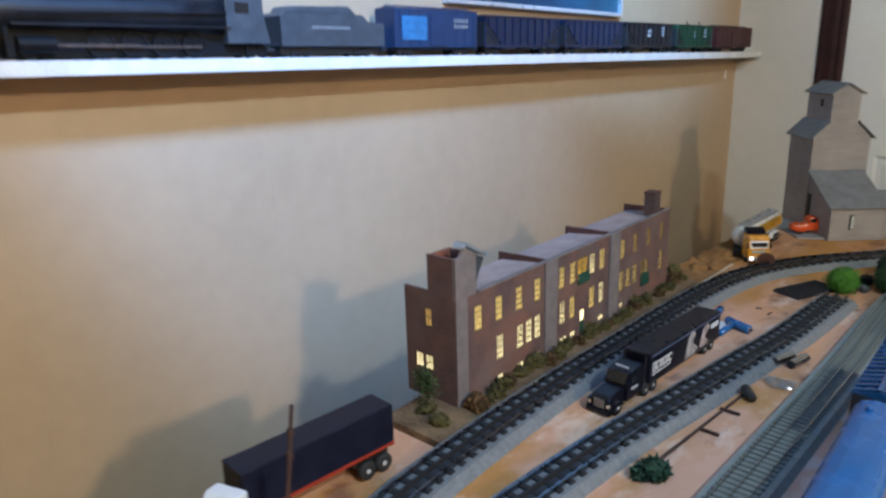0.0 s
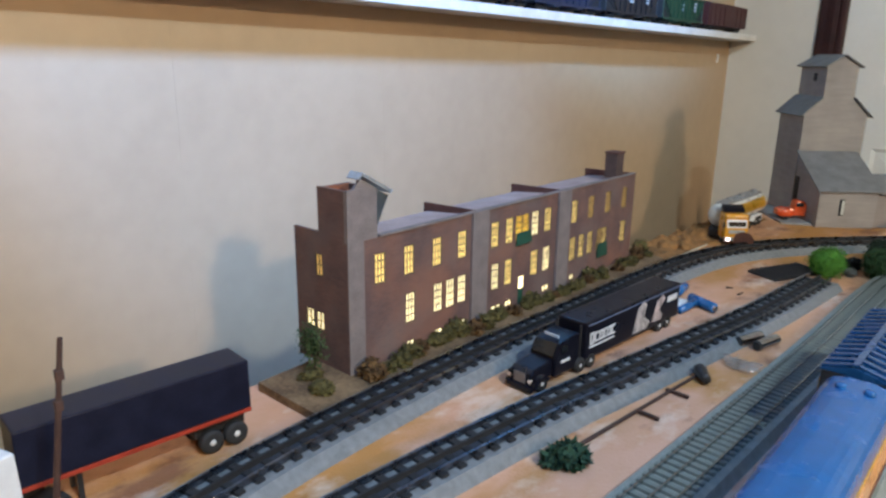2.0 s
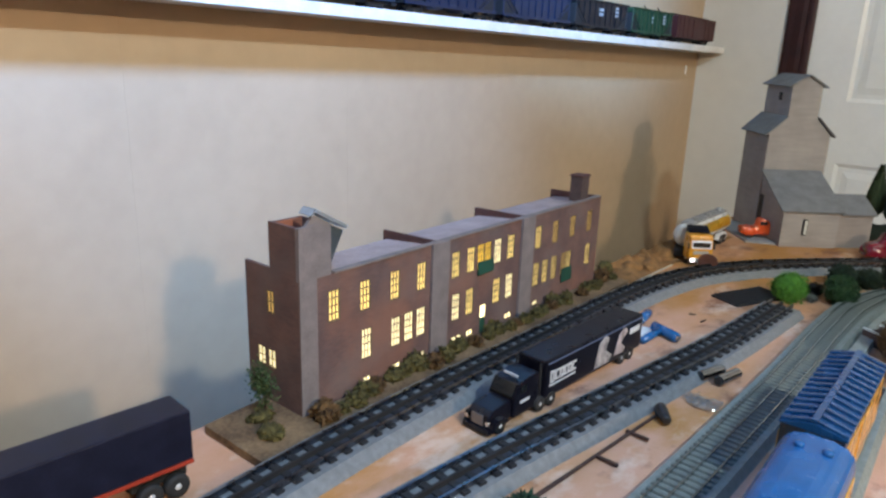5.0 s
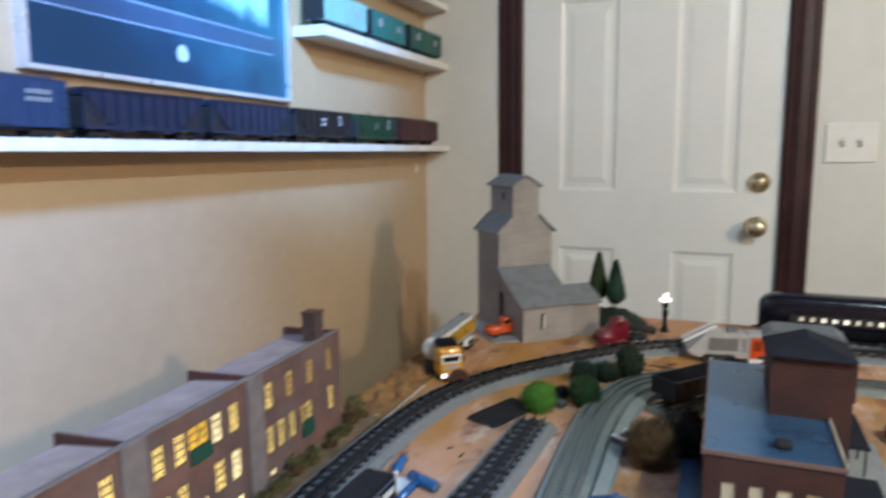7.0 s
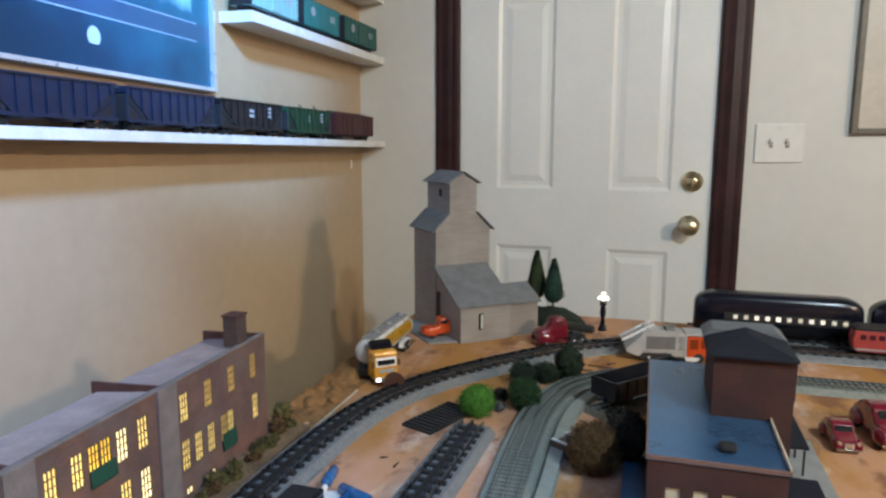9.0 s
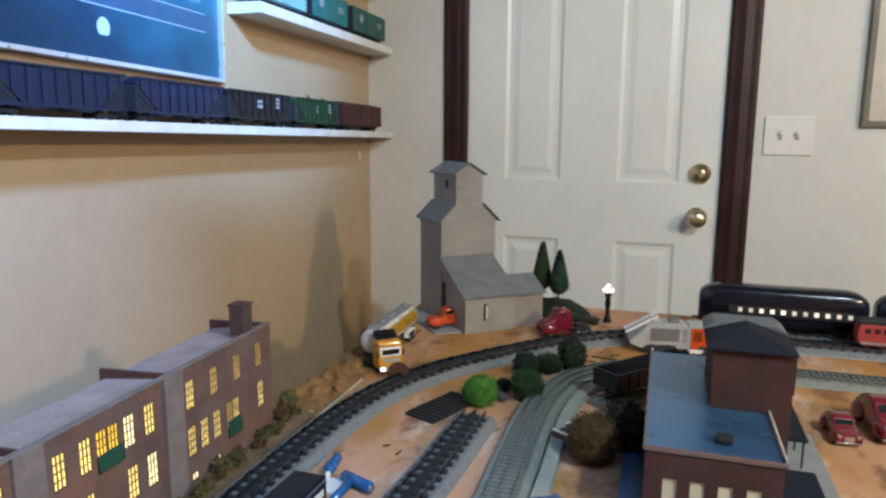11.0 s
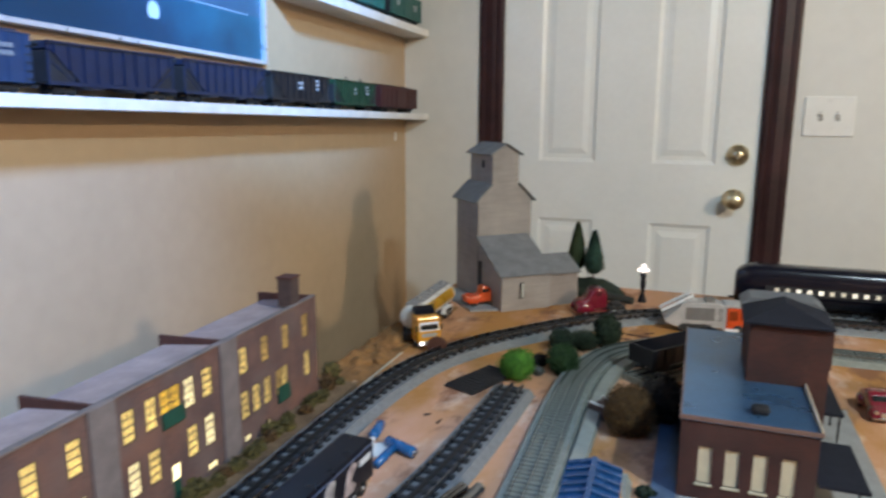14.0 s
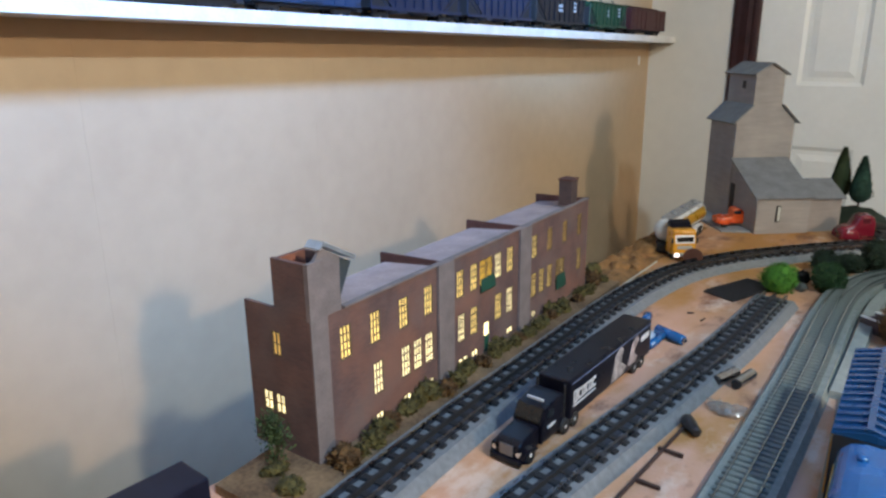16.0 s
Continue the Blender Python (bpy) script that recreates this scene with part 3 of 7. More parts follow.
# double light switch
sw = thing("light_switch", pose(0.273, DY, 1.182), "white two-gang light switch plate on the wall", "light switch")
part("plate", boxes(((0, -0.0035, 0), (0.136, 0.007, 0.117)), bevel=0.003), PLATEW, sw)
for x in (-0.023, 0.023):
    part("toggle_slot", boxes(((x, -0.0075, 0), (0.011, 0.001, 0.026))), mat("slot_grey", (0.30, 0.29, 0.27), 0.6), sw)
    tg = B()
    prism(tg, [(-0.008, -0.005), (-0.020, 0.006), (-0.018, 0.012), (-0.008, 0.007)], "x", x - 0.004, x + 0.004)
    part("toggle", tg, PLATEW, sw)
    for z in (-0.03, 0.03):
        sb = B()
        cyl(sb, (x, -0.0068, z), (x, -0.0085, z), 0.003, seg=10)
        part("screw", sb, PLATEW, sw)

# picture beside the door, only its near edge in view
pf = thing("picture_frame", pose(0.78, DY, 1.60), "cream picture in a thin greyish wooden frame", "picture")
for c, s in (((-0.31, -0.012, 0), (0.016, 0.022, 0.78)), ((0.31, -0.012, 0), (0.016, 0.022, 0.78)), ((0, -0.012, -0.382), (0.604, 0.022, 0.016)), ((0, -0.012, 0.382), (0.604, 0.022, 0.016))):
    part("frame_rail", boxes((c, s), bevel=0.002), mat("grey_brown_frame", (0.17, 0.145, 0.11), 0.5, var=0.2, scale=30), pf)
part("print", boxes(((0, -0.005, 0), (0.604, 0.006, 0.748))), mat("cream_print", (0.58, 0.52, 0.44), 0.4, var=0.1, scale=6), pf)

# ---- shelves ----
SLOPE = -0.0175


def shelf_top(y):
    return 1.2285 + SLOPE * (y - 0.4)


def shelf(label, corners):
    """A board from corner to corner along the wall, with a painted lipping strip on its front edge."""
    sh = thing("wall_shelf", pose(0, 0, 0), label, "shelf")
    bm = B()
    prism(bm, corners, "x", WX + 0.001, -1.0165)
    part("board", bm, SHELFW, sh)
    bm = B()
    prism(bm, corners, "x", -1.0163, -1.0125, bevel=0.0012)
    part("front_edge", bm, mat("shelf_edge_paint", (0.80, 0.78, 0.74), 0.45, var=0.1, scale=25, bump=0.0006), sh, "white painted front edge")


shelf("long white painted board shelf carrying model trains", [(-0.9, shelf_top(-0.9) - 0.020), (-0.9, shelf_top(-0.9)), (DY - 0.002, shelf_top(DY)), (DY - 0.002, shelf_top(DY) - 0.020)])
for z in (1.486, 1.690):
    shelf("short white painted board shelf in the corner", [(2.06, z - 0.018), (2.06, z + 0.008), (DY - 0.002, z - 0.010), (DY - 0.002, z - 0.034)])

solid("wall_anchor", boxes(((WX + 0.0022, 2.806, 1.106), (0.004, 0.007, 0.030)), bevel=0.001), PLATEW, "small white plastic anchor strip on the wall under the shelf", "wall anchor", kind="")

# framed blue poster
po = thing("poster", pose(WX, 1.648, 1.312, -1.7, 0, 0), "dark blue railway poster in a thin silver frame", "picture")
part("print", boxes(((0.010, 0, 0.205), (0.006, 0.700, 0.395))), poster_mat(), po)
FR = mat("silver_frame", (0.72, 0.75, 0.78), 0.3, 0.6, var=0.06)
for c, s in (((0.012, 0, 0.004), (0.024, 0.716, 0.009)), ((0.012, 0, 0.406), (0.024, 0.716, 0.009)), ((0.012, -0.3535, 0.205), (0.024, 0.009, 0.393)), ((0.012, 0.3535, 0.205), (0.024, 0.009, 0.393))):
    part("frame_rail", boxes((c, s), bevel=0.0015), FR, po)
part("backing", boxes(((0.0035, 0, 0.205), (0.006, 0.69, 0.385))), BLACKM, po)

# ---- table ----
tb = thing("layout_table", pose(0, 0, 0), "large wooden table with a bare stained board top", "table")
part("tabletop", boxes(((0.27, 0.85, T - 0.0095), (1.86, 2.9, 0.019)), bevel=0.001), PLY, tb)
for c, s in (((-0.62, 0.85, T - 0.066), (0.038, 2.8, 0.089)), ((1.16, 0.85, T - 0.066), (0.038, 2.8, 0.089)), ((0.27, -0.53, T - 0.066), (1.74, 0.038, 0.089)), ((0.27, 2.23, T - 0.066), (1.74, 0.038, 0.089))):
    part("apron", boxes((c, s), bevel=0.002), WOODP, tb)
for x in (-0.56, 1.10):
    for y in (-0.46, 2.16):
        part("leg", boxes(((x, y, 0.315), (0.08, 0.08, 0.63)), bevel=0.003), WOODP, tb)


# ---- tracks ----
def smooth_path(pts, step):
    """A smooth way through the points, in even steps."""
    p = [Vector((*q, 0)) for q in pts]
    p = [2 * p[0] - p[1]] + p + [2 * p[-1] - p[-2]]
    dense = []
    for i in range(1, len(p) - 2):
        for k in range(24):
            t = k / 24
            a, b, c, d = p[i - 1], p[i], p[i + 1], p[i + 2]
            dense.append(0.5 * ((2 * b) + (c - a) * t + (2 * a - 5 * b + 4 * c - d) * t * t + (3 * b - a - 3 * c + d) * t ** 3))
    dense.append(p[-2])
    out, left = [dense[0]], step
    for a, b in zip(dense, dense[1:]):
        d = (b - a).length
        while d >= left:
            a = a + (b - a) * (left / d)
            d = (b - a).length
            out.append(a)
            left = step
        left -= d
    return [(q.x, q.y) for q in out]


def track(label, pts, bed, bed_w, top_w, tie_mat, tie_w, pitch, rail, mid, tie_l=0.046, h=0.011, web=None):
    tr = thing("toy_track", pose(0, 0, T), label, "model track", "tracks on the table")
    way = smooth_path(pts, 0.02)
    bm = B()
    sweep(bm, way, [(-bed_w / 2, 0.0), (-bed_w / 2 + 0.002, 0.003), (-top_w / 2, h), (top_w / 2, h), (bed_w / 2 - 0.002, 0.003), (bed_w / 2, 0.0)])
    part("roadbed", bm, bed, tr)
    if web:
        bm = B()
        sweep(bm, way, [(-0.0075, h - 0.002), (-0.0075, h + 0.0014), (0.0075, h + 0.0014), (0.0075, h - 0.002)])
        part("centre_web", bm, web, tr, "dark moulded centre strip")
    rw, rh = (0.0028, 0.0075) if web else (0.0015, 0.0056)
    for off, m, w in ((-0.0165, rail, rw), (0.0, mid, rw), (0.0165, rail, rw)):
        bm = B()
        sweep(bm, way, [(off - w / 2, h + 0.001), (off - w / 2, h + rh), (off + w / 2, h + rh), (off + w / 2, h + 0.001)])
        part("rail", bm, m, tr)
    bm = B()
    prism(bm, [(-tie_w / 2, h - 0.001), (-tie_w / 2 * 0.8, h + 0.0028), (tie_w / 2 * 0.8, h + 0.0028), (tie_w / 2, h - 0.001)], "x", -tie_l / 2, tie_l / 2)
    me = mesh_of("tie", bm, tie_mat)
    ties = smooth_path(pts, pitch)
    for a, b in zip(ties, ties[1:]):
        ang = math.degrees(math.atan2(b[1] - a[1], b[0] - a[0])) - 90
        share("tie", me, tr, pose((a[0] + b[0]) / 2, (a[1] + b[1]) / 2, 0, 0, 0, ang + random.uniform(-0.6, 0.6)))
    return tr


WEBD = mat("dark_track_web", (0.034, 0.038, 0.048), 0.6, var=0.3, scale=90, bump=0.0006)
MAIN = [(-0.30, 0.10), (-0.40, 0.27), (-0.465, 0.43), (-0.503, 0.58), (-0.520, 0.74), (-0.530, 0.92), (-0.533, 1.12), (-0.537, 1.32), (-0.531, 1.47), (-0.507, 1.60), (-0.452, 1.72),
        (-0.374, 1.83), (-0.300, 1.918), (-0.225, 1.99), (-0.140, 2.045), (-0.03, 2.082), (0.10, 2.095), (0.40, 2.095), (0.70, 2.095)]
track("grey roadbed model track with black ties curving past the factory", MAIN, BEDG, 0.080, 0.058, TIEB, 0.0095, 0.0215, RAILD, BLACKM, web=WEBD)
track("grey roadbed siding track with black ties ending at a black mat", [(-0.37, 0.22), (-0.395, 0.42), (-0.402, 0.62), (-0.393, 0.83), (-0.376, 0.99), (-0.359, 1.16), (-0.344, 1.31), (-0.334, 1.54)], BEDG, 0.074, 0.056, TIEB, 0.0095, 0.0215, RAILD, BLACKM, web=WEBD)
track("greenish grey model track with fine ties and shiny rails", [(-0.235, 0.20), (-0.238, 0.60), (-0.239, 0.95), (-0.241, 1.25), (-0.247, 1.48), (-0.243, 1.63), (-0.214, 1.745), (-0.150, 1.825),
      (-0.060, 1.872), (0.05, 1.888), (0.30, 1.892), (0.70, 1.892)], BEDS, 0.069, 0.058, TIEG, 0.0055, 0.0107, RAILS, RAILS, 0.044)
track("greenish grey track under the blue train", [(-0.116, 0.20), (-0.120, 0.50), (-0.131, 0.80), (-0.148, 1.05), (-0.160, 1.22), (-0.166, 1.32)], BEDS, 0.072, 0.060, TIEB, 0.0055, 0.0107, RAILS, RAILS, 0.044)
track("grey roadbed far track under the lit coaches", [(0.03, 2.176), (0.25, 2.176), (0.50, 2.176), (0.72, 2.176)], BEDG, 0.074, 0.056, TIEB, 0.0095, 0.0215, RAILD, BLACKM, web=WEBD)
sp = B()
sweep(sp, smooth_path([(-0.199, 1.235), (-0.200, 1.40), (-0.200, 1.60), (-0.176, 1.72), (-0.125, 1.79)], 0.02), [(-0.012, 0.0), (-0.010, 0.0105), (0.008, 0.0105), (0.010, 0.0)])
solid("track_shoulder", sp, mat("pale_shoulder", (0.30, 0.31, 0.27), 0.8, var=0.15, scale=60, bump=0.001), "pale grey ballast shoulder strip beside the track", "track", kind="", m=pose(0, 0, T))

# ---- brick factory ----
fa = thing("factory_building", pose(-0.589, 0.764, T, 0, 0, 2.54), "brown brick model factory with lit yellow windows", "building")
LEN, DEP, GZ = 0.655, 0.092, 0.010
UP = [(0.041, 0.013), (0.0875, 0.013), (0.1365, 0.013), (0.184, 0.013), (0.252, 0.013), (0.2845, 0.013), (0.307, 0.012), (0.3235, 0.012), (0.346, 0.014), (0.3785, 0.014), (0.453, 0.013), (0.503, 0.013), (0.557, 0.013), (0.613, 0.013)]
LO = [(0.090, 0.013), (0.139, 0.013), (0.162, 0.013), (0.1845, 0.013), (0.255, 0.013), (0.285, 0.013), (0.3475, 0.014), (0.379, 0.014), (0.453, 0.013), (0.479, 0.013), (0.506, 0.013), (0.536, 0.012), (0.552, 0.012), (0.616, 0.013)]
BA = [(0.091, 0.012), (0.140, 0.014), (0.184, 0.015), (0.254, 0.022), (0.287, 0.014), (0.379, 0.017), (0.456, 0.012), (0.508, 0.009)]
UP, LO = [(s - 0.0011, w + 0.0022) for s, w in UP], [(s - 0.0011, w + 0.0022) for s, w in LO]
HOLES = [(s, s + w, 0.108, 0.143) for s, w in UP] + [(s, s + w, 0.047, 0.084) for s, w in LO] + [(s, s + w, 0.014, 0.023) for s, w in BA] + [(0.317, 0.330, GZ, 0.052)]


def pierced(bm, s0, s1, z0, z1, holes, place):
    """A wall from s0 to s1 and z0 to z1 with openings; place(s, z, inside) gives the corner points."""
    holes = [(max(h[0], s0), min(h[1], s1), h[2], h[3]) for h in holes if h[0] < s1 and h[1] > s0]
    cuts = sorted({s0, s1, *(h[0] for h in holes), *(h[1] for h in holes)})
    for a, b in zip(cuts, cuts[1:]):
        z = z0
        for h in sorted((h for h in holes if h[0] <= a + 1e-6 and h[1] >= b - 1e-6), key=lambda q: q[2]):
            if h[2] - z > 1e-5:
                place(bm, a, b, z, h[2])
            z = h[3]
        if z1 - z > 1e-5:
            place(bm, a, b, z, z1)
    bmesh.ops.remove_doubles(bm, verts=bm.verts[:], dist=1e-6)


def front(bm, a, b, z0, z1):
    box(bm, (-0.002, (a + b) / 2, (z0 + z1) / 2), (0.004, b - a, z1 - z0))


bm = B()
pierced(bm, 0.0, LEN, GZ, 0.162, HOLES, front)
part("front_wall", bm, BRICK, fa)
bm = B()
prism(bm, [(0.0, 0.1621), (0.044, 0.1621), (0.044, 0.2175), (0.021, 0.2305), (0.0105, 0.2195), (0.0, 0.2195)], "x", -0.004, 0.0)
box(bm, (0.0008, 0.0115, 0.115), (0.0016, 0.023, 0.21))
part("tower_front", bm, PILAST, fa, "greyish tower front and corner strip")


def end_(bm, a, b, z0, z1):
    box(bm, (-(a + b) / 2, 0.002, (z0 + z1) / 2), (b - a, 0.004, z1 - z0))


EH = [(0.043, 0.054, 0.117, 0.142), (0.043, 0.056, 0.052, 0.073), (0.061, 0.074, 0.052, 0.073)]
bm = B()
pierced(bm, 0.0042, 0.048, GZ, 0.219, EH, end_)
pierced(bm, 0.048, DEP, GZ, 0.168, EH, end_)
part("end_wall", bm, BRICK, fa)
part("end_wall", boxes(((-DEP / 2 - 0.0021, LEN - 0.0021, 0.083), (DEP - 0.0042, 0.004, 0.156))), BRICK, fa)
part("back_wall", boxes(((-DEP + 0.0015, LEN / 2, 0.078), (0.003, LEN - 0.010, 0.136))), BRICK, fa)
bm = boxes(((-0.0462, 0.024, 0.182), (0.003, 0.0395, 0.072)), ((-0.0243, 0.0424, 0.182), (0.0400, 0.003, 0.072)))
part("tower_wall", bm, BRICK, fa)
bm = boxes(((-0.0245, 0.0052, 0.196), (0.036, 0.002, 0.044)), ((-0.0052, 0.024, 0.196), (0.002, 0.034, 0.044)), ((-0.0437, 0.024, 0.196), (0.002, 0.034, 0.044)), ((-0.0245, 0.024, 0.176), (0.036, 0.034, 0.003)))
part("tower_lining", bm, BRICKO, fa, "orange-brown bare lining of the open tower top")
bm = B()
prism(bm, [(-0.0042, 0.1585), (-DEP + 0.003, 0.150), (-DEP + 0.003, 0.147), (-0.0042, 0.1555)], "y", 0.0445, LEN - 0.0045)
part("roof", bm, ROOFG, fa)
for s in (0.222, 0.424, LEN - 0.006):
    bm = B()
    prism(bm, [(-0.0045, 0.1640), (-DEP - 0.004, 0.1615), (-DEP - 0.004, 0.140), (-0.0045, 0.140)], "y", s - 0.002, s + 0.002)
    part("parapet", bm, PARA, fa, "red-brown fire wall across the roof")
for s0, s1 in ((0.207, 0.240), (0.409, 0.442)):
    part("pilaster", boxes(((0.0022, (s0 + s1) / 2, 0.087), (0.004, s1 - s0, 0.154)), bevel=0.0006), PILAST, fa)
part("coping", boxes(((-0.0018, 0.35, 0.1635), (0.0076, 0.605, 0.0026)), bevel=0.0005), PILAST, fa)
ch = boxes(((-0.0135, 0.600, 0.1815), (0.022, 0.024, 0.041)), bevel=0.0008)
chim = part("chimney", ch, mat("sooty_brick", (0.070, 0.045, 0.042), 0.85, var=0.3, scale=70, bump=0.0008), fa, "dark sooty brick chimney")
part("chimney_cap", boxes(((-0.0135, 0.600, 0.2035), (0.025, 0.027, 0.003)), bevel=0.0008), PARA, chim)
ro = B()
prism(ro, [(0.0165, 0.2300), (0.0205, 0.2335), (0.063, 0.2098), (0.064, 0.2123), (0.0205, 0.2368), (0.0150, 0.2312)], "x", -0.016, 0.0035)
hood = part("loose_roof", ro, TIN, fa, "small pale grey sheet roof on the tower")
for k in range(6):
    x = -0.0155 + k * 0.0034
    ro = B()
    prism(ro, [(0.0215, 0.2364), (0.0650, 0.2122), (0.0650, 0.2132), (0.0215, 0.2374)], "x", x, x + 0.0016)
    part("seam", ro, TIN, hood)
ro = B()
prism(ro, [(0.0446, 0.170), (0.0446, 0.2165), (0.064, 0.2065)], "x", -0.014, -0.003)
part("gable", ro, GUNMET, hood)
ba = B()
prism(ba, [(0.043, -0.080), (0.046, 0.70), (-0.105, 0.70), (-0.060, -0.080)], "z", 0.0, GZ)
part("base", ba, SLAB, fa, "brown earth-coloured base slab")


def pane_frame(w, h, cols, rows):
    """A frame and its glazing bars as one solid lattice."""
    bm = B()

    def edges(size, n, t, bar):
        cuts = [-t, t * 0.5]
        for k in range(1, n):
            cuts += [size * k / n - bar / 2, size * k / n + bar / 2]
        return cuts + [size - t * 0.5, size + t]

    ys, zs = edges(w, cols, 0.0009, 0.00055), edges(h, rows, 0.0009, 0.00055)
    vs = {(i, j, k): bm.verts.new((x, y, z)) for i, x in enumerate((-0.0009, 0.0011)) for j, y in enumerate(ys) for k, z in enumerate(zs)}
    full = {(j, k) for j in range(len(ys) - 1) for k in range(len(zs) - 1) if j % 2 == 0 or k % 2 == 0}
    for j, k in full:
        bm.faces.new([vs[1, j, k], vs[1, j + 1, k], vs[1, j + 1, k + 1], vs[1, j, k + 1]])
        bm.faces.new([vs[0, j, k], vs[0, j, k + 1], vs[0, j + 1, k + 1], vs[0, j + 1, k]])
        for dj, dk, p, q in ((-1, 0, (j, k), (j, k + 1)), (1, 0, (j + 1, k + 1), (j + 1, k)), (0, -1, (j + 1, k), (j, k)), (0, 1, (j, k + 1), (j + 1, k + 1))):
            if (j + dj, k + dk) not in full:
                bm.faces.new([vs[(0,) + p], vs[(1,) + p], vs[(1,) + q], vs[(0,) + q]])
    bmesh.ops.recalc_face_normals(bm, faces=bm.faces)
    return bm


FRAMEC = mat("dark_window_bars", (0.120, 0.080, 0.045), 0.7, var=0.2)
WIN_UP, WIN_LO, WIN_BA, WIN_END = (mesh_of("window", pane_frame(0.013, h, c, r), FRAMEC) for h, c, r in ((0.035, 3, 4), (0.037, 3, 4), (0.009, 2, 1), (0.035, 2, 2)))


def glazing(material, w, h):
    return mesh_of("pane", boxes(((0, w / 2, h / 2), (0.0012, w, h))), material)


PANES = {(k, h): glazing(m, 0.013, h) for k, m in (("y", LIT), ("w", LITW), ("a", LITA), ("d", LITD)) for h in (0.035, 0.037, 0.009)}


def set_window(parent, me, kind, h, s, z, w, m=None):
    """A window of width w at s along the wall and z up, with its lit pane behind."""
    m = m or Matrix.Translation((-0.0010, s, z)) @ Matrix.Diagonal((1, w / 0.013, 1, 1))
    wn = share("window", me, parent, m)
    share("pane", PANES[(kind, h)], wn, Matrix.Translation((-0.0012, 0, 0)))


for k, (s, w) in enumerate(UP):
    set_window(fa, WIN_UP, "yyyyyyaawyyddd"[k], 0.035, s, 0.108, w)
for k, (s, w) in enumerate(LO):
    set_window(fa, WIN_LO, "wwwwwyywyyydyy"[k], 0.037, s, 0.047, w)
for k, (s, w) in enumerate(BA):
    set_window(fa, WIN_BA, "w", 0.009, s, 0.014, w)
for k, (a, b, z0, z1) in enumerate(EH):
    m = pose(-b, 0.0008, z0, 0, 0, -90) @ Matrix.Diagonal((1, (b - a) / 0.013, (z1 - z0) / 0.035, 1))
    set_window(fa, WIN_END, "dww"[k], 0.035, 0, 0, 0, m)
part("doorway", boxes(((-0.0022, 0.3235, 0.0425), (0.002, 0.0128, 0.018))), LITW, fa, "lit doorway light")
part("door", boxes(((-0.0022, 0.3235, 0.0215), (0.0024, 0.0128, 0.022))), GREENA, fa, "dark green door")
for s0, s1, z0, z1 in ((0.304, 0.340, 0.101, 0.119), (0.534, 0.566, 0.036, 0.059)):
    aw = B()
    prism(aw, [(0.0022, z1), (0.0042, z0 + 0.002), (0.0042, z0), (0.0022, z0)], "y", s0, s1)
    part("awning", aw, GREENA, fa, "dark green awning")


# ---- plants ----
def foliage(bm, c, r, n, leaf, squash=1.0, seed=1, lump=0.22):
    """A ragged clump of small leaves round c."""
    rnd = random.Random(seed)
    c = Vector(c)
    for _ in range(n):
        d = Vector((rnd.gauss(0, 1), rnd.gauss(0, 1), rnd.gauss(0, 1))).normalized()
        k = r * (1 + lump * noise.noise(d * 2.3 + Vector((seed * 3.7, 0, 0)))) * rnd.uniform(0.80, 1.04)
        p = c + Vector((d.x * k, d.y * k, d.z * k * squash))
        q = Vector((rnd.gauss(0, 1), rnd.gauss(0, 1), rnd.gauss(0, 1))).normalized()
        u = q.cross(d).normalized() * leaf * rnd.uniform(0.6, 1.3)
        w = (d * 0.6 + q * 0.8).normalized() * leaf * rnd.uniform(0.6, 1.5)
        vs = [bm.verts.new(p + u * 0.5), bm.verts.new(p - u * 0.5), bm.verts.new(p + w)]
        bm.faces.new(vs)
    g = bmesh.ops.create_icosphere(bm, subdivisions=3, radius=r * 0.86, matrix=Matrix.Translation(c) @ Matrix.Diagonal((1, 1, squash, 1)))
    for v in g["verts"]:
        d = (v.co - c)
        v.co = c + d * (1 + lump * noise.noise(d.normalized() * 2.3 + Vector((seed * 3.7, 0, 0))))


def shrub(name, x, y, z, r, material, label, squash=0.85, n=900, leaf=None, seed=1, group="", clumps=1):
    sh = thing(name, pose(x, y, z), label, "plant", group)
    rnd = random.Random(seed)
    st = B()
    cyl(st, (0, 0, -0.0005), (0, 0, r * squash * 0.8), r * 0.14, r * 0.08, 8)
    part("stem", st, WOODB, sh)
    bm = B()
    for k in range(clumps):
        o = (0, 0) if k == 0 else (rnd.uniform(-1, 1) * r * 0.8, rnd.uniform(-1, 1) * r * 0.8)
        rr = r if k == 0 else r * rnd.uniform(0.45, 0.75)
        foliage(bm, (o[0], o[1], rr * squash * 0.96), rr, n // clumps, leaf or r * 0.16, squash, seed + k)
    part("crown", bm, material, sh)
    return sh


rs = random.Random(5)
for k in range(30):
    ss = 0.012 + k * 0.0232 + rs.uniform(-0.007, 0.007)
    a = radians(2.54)
    xl = rs.uniform(0.009, 0.024)
    x, y = -0.589 + xl * math.cos(a) - ss * math.sin(a), 0.764 + xl * math.sin(a) + ss * math.cos(a)
    shrub("shrub", x, y, T + GZ, rs.uniform(0.0055, 0.0120), OLIVE if k % 4 else BROWNB, "small ragged olive-brown shrub along the factory wall", rs.uniform(0.55, 1.05), 700, 0.0052, 20 + k, "shrubs along the factory", 5)
shrub("shrub", -0.580, 0.718, T + GZ, 0.0115, OLIVE, "olive shrub at the corner of the factory base", 0.65, 700, 0.0036, 41, "shrubs along the factory", 6)
shrub("shrub", -0.612, 0.728, T + GZ, 0.0095, OLIVE, "olive shrub at the corner of the factory base", 0.6, 600, 0.0036, 44, "shrubs along the factory", 5)
